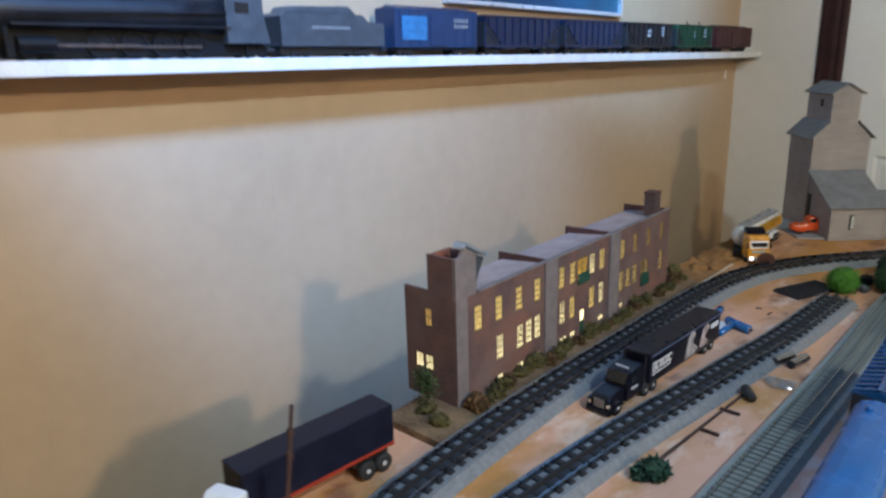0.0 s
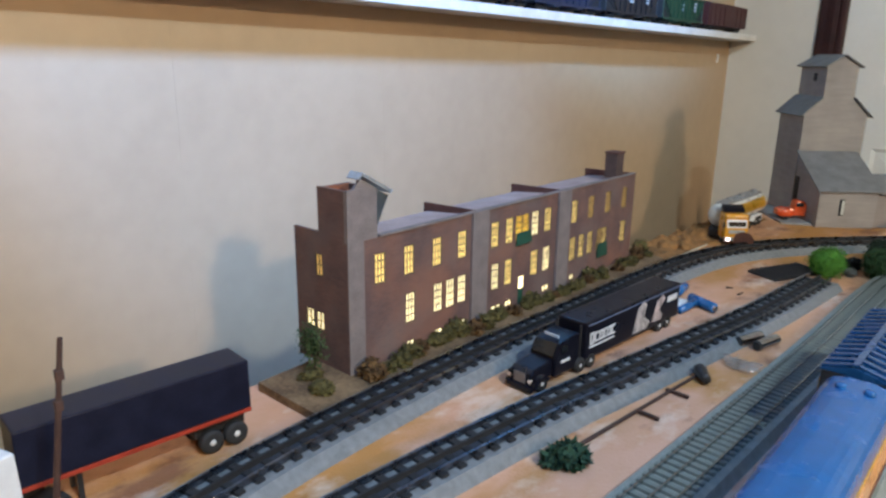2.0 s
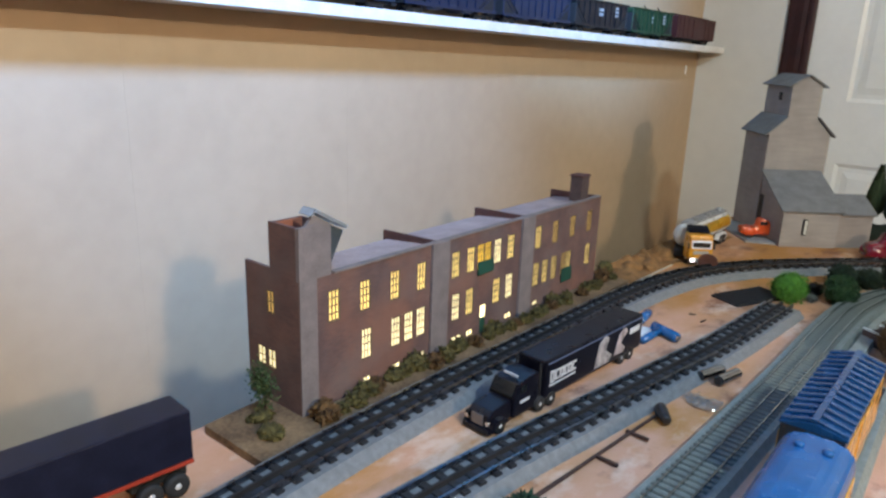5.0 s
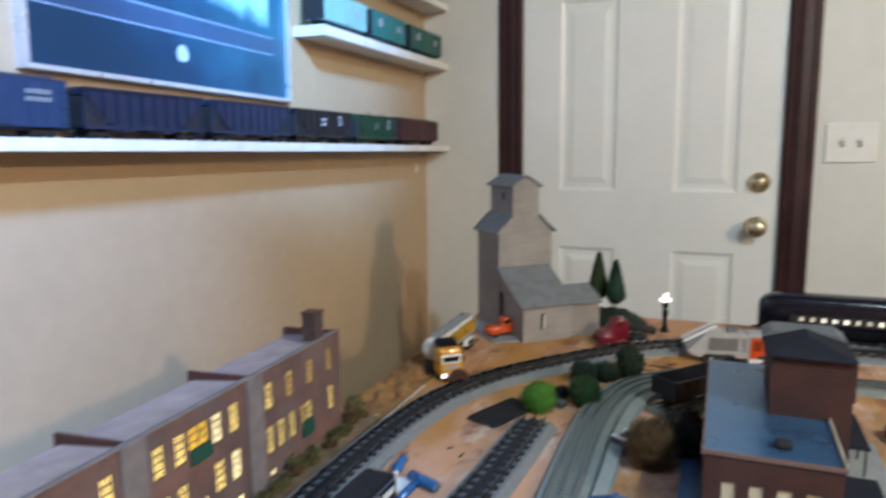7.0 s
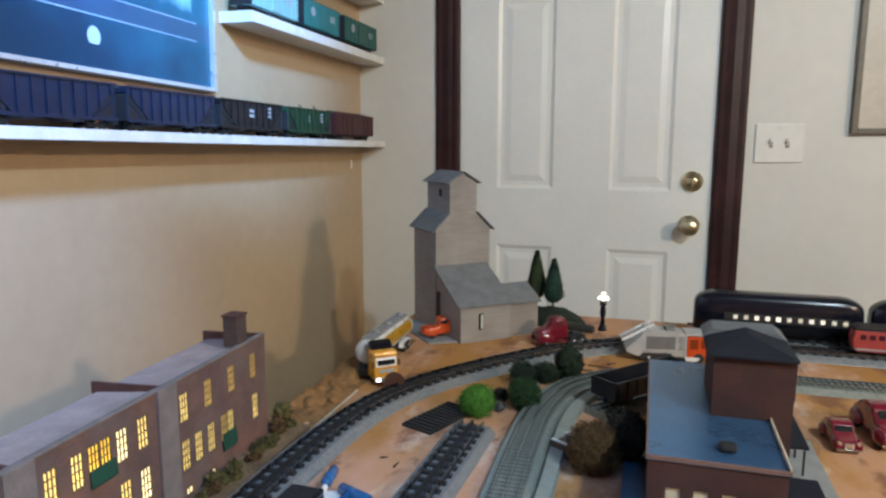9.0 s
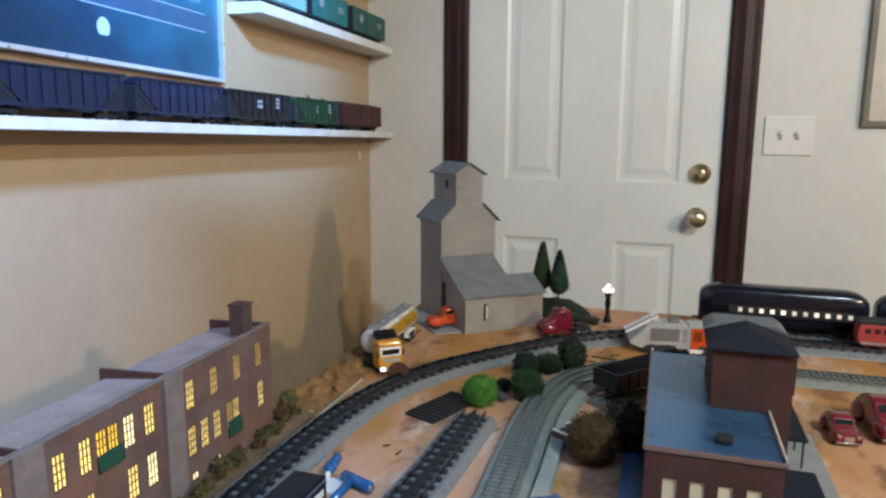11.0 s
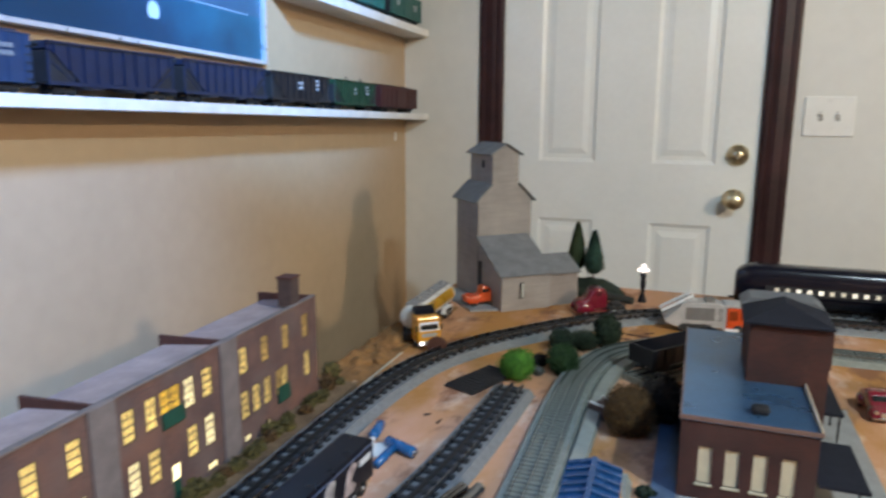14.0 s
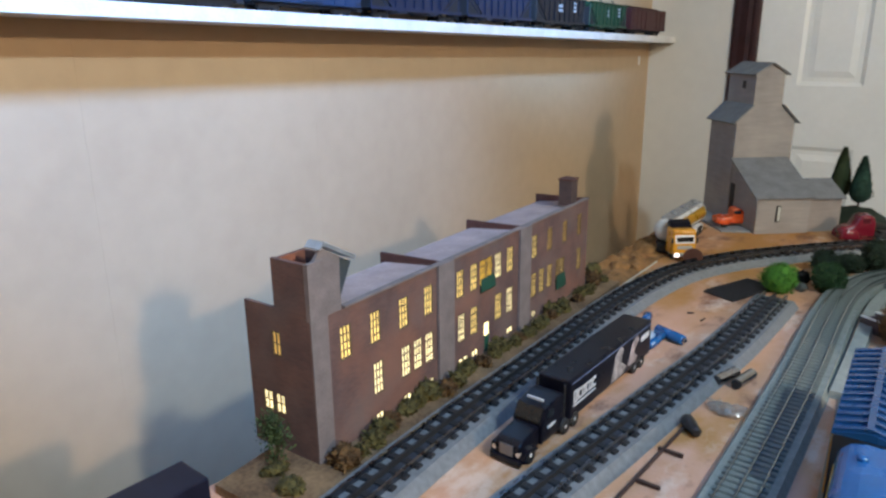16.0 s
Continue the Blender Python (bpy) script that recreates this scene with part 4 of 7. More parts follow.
tr = thing("sapling", pose(-0.626, 0.742, T + GZ), "thin leafy sapling against the factory end wall", "tree")
bm = B()
cyl(bm, (0, 0, -0.0005), (0.002, 0.002, 0.040), 0.0016, 0.0008, 7)
for k in range(5):
    a = k * 1.3
    cyl(bm, (0.001, 0.001, 0.014 + k * 0.005), (0.012 * math.cos(a), 0.006 * math.sin(a), 0.030 + k * 0.005), 0.0008, 0.0004, 5)
part("trunk", bm, WOODB, tr)
bm = B()
rl = random.Random(9)
for k in range(800):
    p = Vector((rl.gauss(0, 0.010), rl.gauss(-0.002, 0.004), 0.034 + rl.gauss(0, 0.012)))
    p.z = max(0.006, p.z)
    u, w = Vector((rl.gauss(0, 1), rl.gauss(0, 1), rl.gauss(0, 1))).normalized() * 0.0022, Vector((rl.gauss(0, 1), rl.gauss(0, 1), rl.gauss(0, 1))).normalized() * 0.003
    bm.faces.new([bm.verts.new(p + u), bm.verts.new(p - u), bm.verts.new(p + w)])
part("crown", bm, mat("leaf_green", (0.045, 0.075, 0.022), 0.85, var=0.3, scale=200), tr)

shrub("shrub", -0.342, 1.597, T, 0.0290, GREENB, "round bright green foam bush beside the siding end", 0.9, 4200, 0.0024, 3, "bushes by the tracks")
shrub("shrub", -0.275, 1.648, T, 0.0265, mat("mid_green_foam", (0.020, 0.060, 0.020), 0.9, var=0.35, scale=120, other=(0.045, 0.100, 0.030)), "round mid-green foam bush", 1.0, 2600, 0.0035, 4, "bushes by the tracks")
shrub("shrub", -0.298, 1.757, T, 0.025, GREEND, "dark green foam bush beside the curved track", 0.92, 1900, 0.0035, 5, "bushes by the tracks", 2)
shrub("shrub", -0.262, 1.785, T, 0.024, GREEND, "dark green foam bush beside the curved track", 0.80, 1900, 0.0035, 6, "bushes by the tracks", 2)
shrub("shrub", -0.222, 1.818, T, 0.027, GREEND, "taller dark green foam bush beside the curved track", 1.18, 2200, 0.0035, 7, "bushes by the tracks")
shrub("shrub", -0.320, 1.668, T, 0.013, mat("charred_foam", (0.012, 0.012, 0.012), 0.9), "small blackened foam bush", 0.9, 700, 0.003, 8, "bushes by the tracks")
shrub("shrub", -0.313, 1.628, T, 0.010, mat("grey_lichen", (0.12, 0.12, 0.11), 0.9), "small grey lichen clump", 0.7, 500, 0.003, 9, "bushes by the tracks", 2)
shrub("shrub", -0.148, 1.455, T, 0.035, BROWNB, "large round brown lichen bush beside the station", 1.0, 7000, 0.0024, 10, "bushes by the station")
shrub("shrub", -0.107, 1.505, T + 0.005, 0.030, mat("dark_brown_lichen", (0.026, 0.018, 0.014), 0.9, var=0.3, scale=120), "dark brown lichen bush against the station wall", 1.1, 1500, 0.005, 11, "bushes by the station")
shrub("shrub", -0.325, 0.808, T, 0.016, mat("pine_green_lichen", (0.016, 0.050, 0.026), 0.9, var=0.35, scale=120), "low dark green bush fallen beside the siding", 0.62, 1500, 0.0065, 12, "bushes by the tracks", 6)
shrub("shrub", -0.640, 1.500, T, 0.016, OLIVE, "olive shrub past the factory end", 0.8, 500, None, 13, "shrubs along the factory", 3)


def conifer(x, y, z, h, r, material, label, seed):
    c = thing("conifer_tree", pose(x, y, z), label, "tree", "trees behind the grain elevator")
    bm = B()
    cyl(bm, (0, 0, -0.001), (0, 0, h * 0.5), 0.0026, 0.0012, 8)
    part("trunk", bm, WOODB, c)
    rnd = random.Random(seed)
    bm = B()
    lathe(bm, [(r * 0.55, h * 0.20), (r * 0.86, h * 0.30), (r * 0.84, h * 0.48), (r * 0.56, h * 0.72), (r * 0.20, h * 0.93), (0.0004, h)], seg=14)
    for _ in range(1500):
        t = rnd.uniform(0.17, 1.0)
        rr = r * (min(1, (t - 0.12) / 0.16) if t < 0.28 else (1 - (t - 0.28) / 0.74) ** 0.75)
        a = rnd.uniform(0, 6.283)
        k = rr * rnd.uniform(0.86, 1.08)
        p = Vector((k * math.cos(a), k * math.sin(a), t * h))
        tip = p + Vector((math.cos(a), math.sin(a), rnd.uniform(0.2, 1.4))) * 0.0042
        side = Vector((-math.sin(a), math.cos(a), 0)) * 0.0018
        bm.faces.new([bm.verts.new(p + side), bm.verts.new(p - side), bm.verts.new(tip)])
    part("crown", bm, material, c)


conifer(-0.352, 2.235, T + 0.030, 0.142, 0.0255, mat("olive_conifer", (0.035, 0.055, 0.020), 0.9, var=0.3, scale=150), "olive green model conifer on the mound", 31)
conifer(-0.306, 2.205, T + 0.030, 0.128, 0.0255, CONIF, "dark green model conifer on the mound", 32)
mo = B()
g = bmesh.ops.create_icosphere(mo, subdivisions=4, radius=1, matrix=Matrix.Diagonal((0.080, 0.050, 0.042, 1)))
for v in mo.verts:
    v.co.z = max(v.co.z * (1 - 0.35 * max(0, v.co.x / 0.080)) + 0.006 * noise.noise(v.co * 40), -0.001 if v.co.z < 0 else 0.0005)
solid("grass_mound", mo, mat("mound_green", (0.010, 0.020, 0.011), 0.95, var=0.4, scale=90, bump=0.002), "dark green grassy mound behind the red pickup", "mound", kind="", m=pose(-0.305, 2.212, T, 0, 0, -8), smooth=True)
lg = B()
cyl(lg, (-0.075, 0, 0.0115), (0.045, 0, 0.0115), 0.0115, 0.0085, 12)
solid("log", lg, mat("dark_bark", (0.03, 0.032, 0.026), 0.9, var=0.3, scale=80, bump=0.001), "dark bark-covered log lying by the mound", "log", kind="", m=pose(-0.245, 2.150, T, 0, 0, -22))


def soil_patch(x0, x1, y0, y1, peak, seed, label):
    """Loose scenery soil: a ragged low heap thinning out to nothing at its rim."""
    bm = B()
    nx, ny = 34, 90
    grid = []
    for i in range(nx + 1):
        row = []
        for k in range(ny + 1):
            u, v = i / nx, k / ny
            x, y = x0 + (x1 - x0) * u, y0 + (y1 - y0) * v
            q = Vector((x * 26 + seed, y * 26, 0))
            rim = min(1, 5 * u + 0.35, 3.2 * (1 - u), 6 * v, 6 * (1 - v))
            z = peak * max(0, rim) * (0.35 + 0.75 * noise.noise(q) + 0.35 * noise.noise(q * 2.7) + 0.16 * noise.noise(q * 8))
            row.append(bm.verts.new((x, y, max(z, 0) - (0.0006 if z <= 0 else 0))))
        grid.append(row)
    for i in range(nx):
        for k in range(ny):
            bm.faces.new((grid[i][k], grid[i + 1][k], grid[i + 1][k + 1], grid[i][k + 1]))
    bmesh.ops.recalc_face_normals(bm, faces=bm.faces[:])
    ob = solid("loose_soil", bm, EARTH, label, "soil", kind="stuff", m=pose(0, 0, T + 0.0003), smooth=True)
    return ob


soil_patch(-0.658, -0.575, 1.47, 1.98, 0.021, 3.0, "loose ochre-brown scenery soil along the table edge")


def clod(x, y, r, seed):
    """A lump of loose scenery soil."""
    bm = B()
    bmesh.ops.create_icosphere(bm, subdivisions=3, radius=r)
    for v in bm.verts:
        v.co *= 1 + 0.35 * noise.noise(v.co * (1.1 / r) + Vector((seed, 0, 0))) + 0.12 * noise.noise(v.co * (3.5 / r))
        v.co.z = max(v.co.z * 0.62, -0.2 * r)
    low = min(v.co.z for v in bm.verts)
    tagged(solid("soil_clod", bm, EARTH, "ochre-brown clod of scenery soil by the table edge", "soil clod", kind="", m=pose(x, y, T - low)), group="soil clods along the table edge")


for x, y, r, sd in ((-0.618, 1.560, 0.020, 1.0), (-0.590, 1.585, 0.013, 5.0), (-0.632, 1.625, 0.016, 9.0)):
    clod(x, y, r, sd)


# ---- grain elevator ----
ge = thing("grain_elevator", pose(-0.560, 2.063, T, 0, 0, 41.8), "tall weathered grey model grain elevator with a shed", "building")
EW, ED = 0.141, 0.127
bm = B()
prism(bm, [(0, 0.0), (EW, 0.0), (EW, 0.236), (0.105, 0.272), (0.105, 0.345), (0.0705, 0.366), (0.036, 0.345), (0.036, 0.272), (0, 0.236)], "y", 0.0, ED)
part("tower", bm, WGREY, ge)


def slope(a, b, y0, y1, t=0.0028):
    bm = B()
    d = Vector((b[0] - a[0], b[1] - a[1])).normalized()
    nx, nz = -d.y * t, d.x * t
    if nz < 0:
        nx, nz = -nx, -nz
    prism(bm, [a, b, (b[0] + nx, b[1] + nz), (a[0] + nx, a[1] + nz)], "y", y0, y1)
    return bm


for a, b in (((-0.009, 0.2305), (0.0355, 0.2735)), ((EW + 0.009, 0.2305), (0.1055, 0.2735)), ((0.027, 0.3405), (0.0707, 0.3668)), ((0.114, 0.3405), (0.0703, 0.3668))):
    part("roof_slope", slope(a, b, -0.007, ED + 0.007), WGREYD, ge)
bm = B()
prism(bm, [(-0.126, 0.0), (-0.0005, 0.0), (-0.0005, 0.150), (-0.126, 0.084)], "x", 0.002, 0.126)
shed = part("driveway_shed", bm, WGREY, ge)
bm = B()
prism(bm, [(-0.134, 0.0805), (-0.0005, 0.1507), (-0.0005, 0.1537), (-0.134, 0.0835)], "x", -0.005, 0.133)
part("shed_roof", bm, WGREYD, ge)
bm = B()
prism(bm, [(-0.118, 0.0), (-0.005, 0.0), (-0.005, 0.085), (-0.060, 0.108), (-0.118, 0.078)], "x", 0.1265, 0.205)
part("annex", bm, WPINK, ge)
bm = B()
prism(bm, [(-0.125, 0.075), (-0.060, 0.1085), (-0.060, 0.1115), (-0.125, 0.078)], "x", 0.1335, 0.210)
prism(bm, [(0.002, 0.083), (-0.060, 0.1085), (-0.060, 0.1115), (0.002, 0.086)], "x", 0.1335, 0.210)
part("annex_roof", bm, WGREYD, ge)
wn = part("window", boxes(((0.052, -0.1280, 0.046), (0.0105, 0.0022, 0.036))), BLACKM, shed, "narrow dark-framed window slit")
part("pane", boxes(((0.0535, -0.1294, 0.046), (0.0055, 0.0012, 0.031))), mat("pale_slit", (0.50, 0.52, 0.48), 0.4), wn, "pale pane")
part("door", boxes(((0.001, -0.0125, 0.048), (0.002, 0.017, 0.094))), BLACKM, shed, "narrow dark doorway beside the tower")
part("vent", boxes(((0.0355, 0.05, 0.318), (0.002, 0.014, 0.018))), BLACKM, ge)
# horizontal boards of the tower front, one by one
for k in range(30):
    z0 = 0.002 + k * 0.0079
    if z0 + 0.0075 > 0.232:
        break
    if z0 > 0.140:
        part("board", boxes(((EW / 2, -0.0009, z0 + 0.0037), (EW - 0.001, 0.0012, 0.0077))), WGREY, ge)
for k in range(9):
    z0 = 0.276 + k * 0.0079
    if z0 + 0.0075 < 0.345:
        part("board", boxes(((0.0705, -0.0009, z0 + 0.0037), (0.068, 0.0012, 0.0077))), WGREY, ge)
for k in range(10):
    part("board", boxes(((0.064, -0.1269, 0.0062 + k * 0.0079), (0.123, 0.0012, 0.0077))), WGREY, shed)
pad = B()
prism(pad, [(-0.06, -0.10), (0.012, -0.115), (0.012, 0.10), (-0.06, 0.10)], "z", 0.0, 0.004)
solid("concrete_pad", pad, PLATF, "thin grey pad beside the grain elevator", "pad", kind="", m=pose(-0.560, 2.063, T, 0, 0, 41.8))


# ---- road vehicles; each faces its own -y, wheels on z = 0 ----
def wheel_mesh(r, w, hub, rim=0.62):
    t, c = B(), B()
    lathe(t, [(r * rim, -w / 2), (r * 0.94, -w / 2), (r, -w * 0.3), (r, w * 0.3), (r * 0.94, w / 2), (r * rim, w / 2)], axis="x", seg=18)
    lathe(c, [(r * rim * 0.99, -w * 0.46), (r * rim * 0.99, w * 0.40), (r * 0.40, w * 0.30), (r * 0.25, w * 0.52), (0.0003, w * 0.54)], axis="x", seg=14)
    return mesh_of("wheel", t, RUBBER, True), mesh_of("hub", c, hub, True)


HUBS = mat("silver_hub", (0.62, 0.62, 0.62), 0.3, 0.55, var=0.08)


def wheels(parent, rows, r, w, hub=HUBS):
    """Rows of (x, y): a wheel with its hub at each, turned to face outwards."""
    t, c = wheel_mesh(r, w, hub)
    for x, y in rows:
        wh = share("wheel", t, parent, Matrix.Translation((x, y, r)) @ (Matrix.Rotation(math.pi, 4, "Z") if x < 0 else Matrix()))
        share("hub", c, wh, Matrix())


def side_body(poly, w, bevel):
    bm = B()
    prism(bm, poly, "x", -w / 2, w / 2, bevel)
    return bm


# black articulated lorry with pale lettering bars
tk = thing("semi_truck", pose(-0.447, 0.884, T, 0, 0, -1.2), "black toy semi truck with pale lettering on its trailer", "truck")
part("hood", side_body([(0.006, 0.008), (0.006, 0.022), (0.012, 0.0265), (0.044, 0.030), (0.044, 0.008)], 0.030, 0.0022), BLACK, tk)
cab = part("cab", side_body([(0.0442, 0.008), (0.0442, 0.031), (0.053, 0.046), (0.078, 0.050), (0.090, 0.050), (0.090, 0.008)], 0.036, 0.0022), BLACK, tk)
part("windshield", boxes(((0, 0.0478, 0.0395), (0.030, 0.0012, 0.0155)), bevel=0.0003), GLASSD, cab).matrix_basis = pose(0, 0.0, 0) @ Matrix.Translation((0, 0.0478, 0.0395)) @ Matrix.Rotation(radians(-30), 4, "X") @ Matrix.Translation((0, -0.0478, -0.0395))
part("roof_marker", boxes(((0, 0.0600, 0.0508), (0.020, 0.002, 0.003)), bevel=0.0004), mat("pale_bar", (0.50, 0.52, 0.55), 0.5), cab)
for x in (-0.0184, 0.0184):
    part("door_lettering", boxes(((x, 0.064, 0.024), (0.0006, 0.017, 0.0034))), mat("pale_bar", (0.50, 0.52, 0.55), 0.5), cab)
    part("side_window", boxes(((x * 0.99, 0.061, 0.0385), (0.0006, 0.012, 0.009))), GLASSD, cab)
    ex = B()
    cyl(ex, (x * 0.92, 0.0925, 0.01), (x * 0.92, 0.0925, 0.058), 0.0016, seg=8)
    part("exhaust_stack", ex, BLACKM, tk)
    part("fender", side_body([(0.006, 0.006), (0.009, 0.0175), (0.026, 0.0185), (0.034, 0.012), (0.030, 0.010), (0.020, 0.0155), (0.012, 0.010), (0.011, 0.006)], 0.008, 0.0008), BLACK, tk).location.x = x * 0.92
    hl = B()
    cyl(hl, (x * 0.78, 0.0062, 0.0155), (x * 0.78, 0.0035, 0.0155), 0.0028, seg=10)
    part("headlight", hl, CHROME, tk)
part("grille", boxes(((0, 0.0048, 0.0165), (0.016, 0.0016, 0.0125)), bevel=0.0005), mat("grille_grey", (0.22, 0.21, 0.21), 0.35, 0.7), tk)
part("bumper", boxes(((0, 0.0042, 0.0062), (0.037, 0.005, 0.0065)), bevel=0.0014), BLACK, tk)
part("chassis", boxes(((0, 0.098, 0.0095), (0.018, 0.11, 0.006)), bevel=0.0006), BLACKM, tk)
box_ = boxes(((0, 0.212, 0.0355), (0.041, 0.226, 0.048)), bevel=0.0030)
trl = part("trailer", box_, BLACK, tk)
part("trailer_frame", boxes(((0, 0.235, 0.0095), (0.030, 0.16, 0.004)), bevel=0.0005), BLACKM, trl)
for x in (-0.0208, 0.0208):
    y = 0.108
    for k, w in enumerate((0.008, 0.008, 0.008, 0.0055, 0.008, 0.008)):
        zt = 0.0125 if k else 0.0150
        glyph = boxes(((x, y + w / 2, 0.0375 + zt / 2 - 0.0012), (0.0006, w, 0.0024)), ((x, y + 0.0012, 0.0375), (0.0006, 0.0024, zt - 0.005)), ((x, y + w / 2, 0.0375 - zt / 2 + 0.0012), (0.0006, w, 0.0024)))
        if k % 2 == 0:
            box(glyph, (x, y + w - 0.0012, 0.0375), (0.0006, 0.0024, zt - 0.005))
        part("lettering_bar", glyph, mat("white_print", (0.62, 0.62, 0.64), 0.5), trl)
        y += w + 0.0016
    part("underline", boxes(((x, 0.134, 0.0270), (0.0006, 0.054, 0.0020))), mat("white_print", (0.62, 0.62, 0.64), 0.5), trl)
    # thin blue-grey strip that paints a highlight along the trailer's roof edge
    part("roof_edge_line", boxes(((x, 0.212, 0.0556), (0.0008, 0.218, 0.0016))), mat("blue_grey_line", (0.12, 0.15, 0.24), 0.4), trl)
    pm = B()
    prism(pm, [(0.205, 0.016), (0.214, 0.048), (0.226, 0.056), (0.236, 0.050), (0.230, 0.034), (0.246, 0.024), (0.240, 0.016)], "x", x - 0.0003, x + 0.0003)
    part("printed_picture", pm, mat("grey_print", (0.36, 0.33, 0.33), 0.5, var=0.6, scale=90), trl)
    pm = B()
    prism(pm, [(0.252, 0.020), (0.262, 0.046), (0.276, 0.054), (0.284, 0.046), (0.268, 0.034), (0.280, 0.024), (0.274, 0.018)], "x", x - 0.0003, x + 0.0003)
    part("printed_picture", pm, mat("pink_grey_print", (0.42, 0.34, 0.33), 0.5, var=0.6, scale=90), trl)
    part("printed_badge", boxes(((x, 0.303, 0.043), (0.0006, 0.026, 0.008))), mat("white_print", (0.62, 0.62, 0.64), 0.5), trl)
HUBC = mat("bright_chrome_hub", (0.86, 0.86, 0.86), 0.25, 0.4, var=0.05)
wheels(tk, [(-0.0168, 0.020), (0.0168, 0.020)], 0.0095, 0.007, HUBC)
wheels(tk, [(x, y) for x in (-0.0168, 0.0168) for y in (0.092, 0.113)], 0.0092, 0.008, HUBC)
wheels(tk, [(x, y) for x in (-0.0165, 0.0165) for y in (0.276, 0.297)], 0.0092, 0.008, HUBC)

# parked black trailer on a red frame
bt = thing("truck_trailer", pose(-0.590, 0.424, T, 0, 0, -2.0), "black toy box trailer on a red frame", "trailer")
part("box_body", boxes(((0, 0.106, 0.058), (0.040, 0.194, 0.048)), bevel=0.0018), mat("black_blue_body", (0.010, 0.011, 0.024), 0.4, var=0.3, scale=50, spec=0.25), bt)
for x in (-0.0195, 0.0195):
    part("frame_rail", boxes(((x, 0.106, 0.032), (0.0022, 0.194, 0.0038)), bevel=0.0005), REDFR, bt)
part("floor_frame", boxes(((0, 0.106, 0.0315), (0.036, 0.192, 0.003))), REDFR, bt)
part("axle_box", boxes(((0, 0.175, 0.022), (0.020, 0.050, 0.014)), bevel=0.001), BLACKM, bt)
for x in (-0.012, 0.012):
    part("landing_leg", boxes(((x, 0.052, 0.016), (0.004, 0.004, 0.030)), bevel=0.0005), BLACKM, bt)
wheels(bt, [(x, y) for x in (-0.0155, 0.0155) for y in (0.163, 0.187)], 0.0115, 0.009, HUBC)

# white tractor unit
wt = thing("truck_tractor", pose(-0.5566, 0.3836, T, 0, 0, 20), "white plastic toy truck tractor with a tall sloping sleeper cab", "truck")
wcab = part("cab", side_body([(0.0, 0.012), (0.0, 0.034), (0.004, 0.046), (0.002, 0.0475), (0.008, 0.052), (0.021, 0.0715), (0.026, 0.0755), (0.042, 0.0745), (0.044, 0.012)], 0.037, 0.0016), WHITEP, wt)
part("visor", boxes(((0, 0.0038, 0.0478), (0.035, 0.009, 0.002)), bevel=0.0006), WHITEP, wcab)
part("roof_slot", boxes(((-0.003, 0.0120, 0.0586), (0.017, 0.0016, 0.0016))), BLACKM, wcab)
part("hood", side_body([(-0.020, 0.012), (-0.020, 0.026), (-0.016, 0.031), (0.0018, 0.036), (0.0018, 0.012)], 0.032, 0.0022), WHITEP, wt)
part("windshield", boxes(((0, 0.0038, 0.0398), (0.032, 0.0016, 0.0100))), GLASSD, wcab).matrix_basis = Matrix.Translation((0, 0.0016, 0.0398)) @ Matrix.Rotation(radians(-18), 4, "X") @ Matrix.Translation((0, -0.0038, -0.0398))
part("grille", boxes(((0, -0.0206, 0.0200), (0.020, 0.0014, 0.012)), bevel=0.0004), mat("grille_grey", (0.22, 0.21, 0.21), 0.35, 0.7), wt)
for x in (-0.0193, 0.0193):
    part("side_window", boxes(((x * 0.966, 0.012, 0.0400), (0.0006, 0.011, 0.010))), GLASSD, wcab)
    part("side_stripe", boxes(((x * 0.966, 0.033, 0.030), (0.0006, 0.016, 0.003))), mat("blue_grey_line", (0.12, 0.15, 0.24), 0.4), wcab)
    part("fuel_tank", boxes(((x * 0.8, 0.0515, 0.013), (0.009, 0.013, 0.010)), bevel=0.002), WHITEP, wt)
    part("fender", side_body([(-0.016, 0.008), (-0.013, 0.019), (0.001, 0.021), (0.008, 0.014), (0.006, 0.012), (-0.001, 0.018), (-0.010, 0.014), (-0.012, 0.008)], 0.007, 0.0008), WHITEP, wt).location.x = x * 0.88
part("chassis", boxes(((0, 0.056, 0.0115), (0.018, 0.050, 0.006))), BLACKM, wt)
part("bumper", boxes(((0, -0.0215, 0.009), (0.036, 0.005, 0.008)), bevel=0.001), WHITEP, wt)
wheels(wt, [(x, y) for x in (-0.0160, 0.0160) for y in (-0.004, 0.070)], 0.0105, 0.008)

# wooden line pole
pl = thing("telegraph_pole", pose(-0.507, 0.433, T), "slim dark brown wooden telegraph pole", "pole")
bm = B()
cyl(bm, (0, 0, 0), (0.002, 0.024, 0.172), 0.0028, 0.0018, 10)
part("post", bm, WOODB, pl)
for z in (0.146, 0.124):
    part("crossarm", boxes(((0.0015, z * 0.140, z), (0.0052, 0.0056, 0.008)), bevel=0.001), WOODB, pl)

# tanker lorry with amber cab
tn = thing("tanker_truck", pose(-0.588, 1.664, T, 0, 0, 1.0), "toy tanker truck with an amber cab and white tank", "truck")
cab = part("cab", side_body([(0.0, 0.010), (0.0, 0.036), (0.005, 0.058), (0.008, 0.061), (0.038, 0.061), (0.040, 0.058), (0.040, 0.010)], 0.046, 0.003), YELLOW, tn)
cab.matrix_basis = Matrix.Translation((0.040, 0.038, 0)) @ Matrix.Rotation(radians(40), 4, "Z") @ Matrix.Translation((0, -0.020, 0))
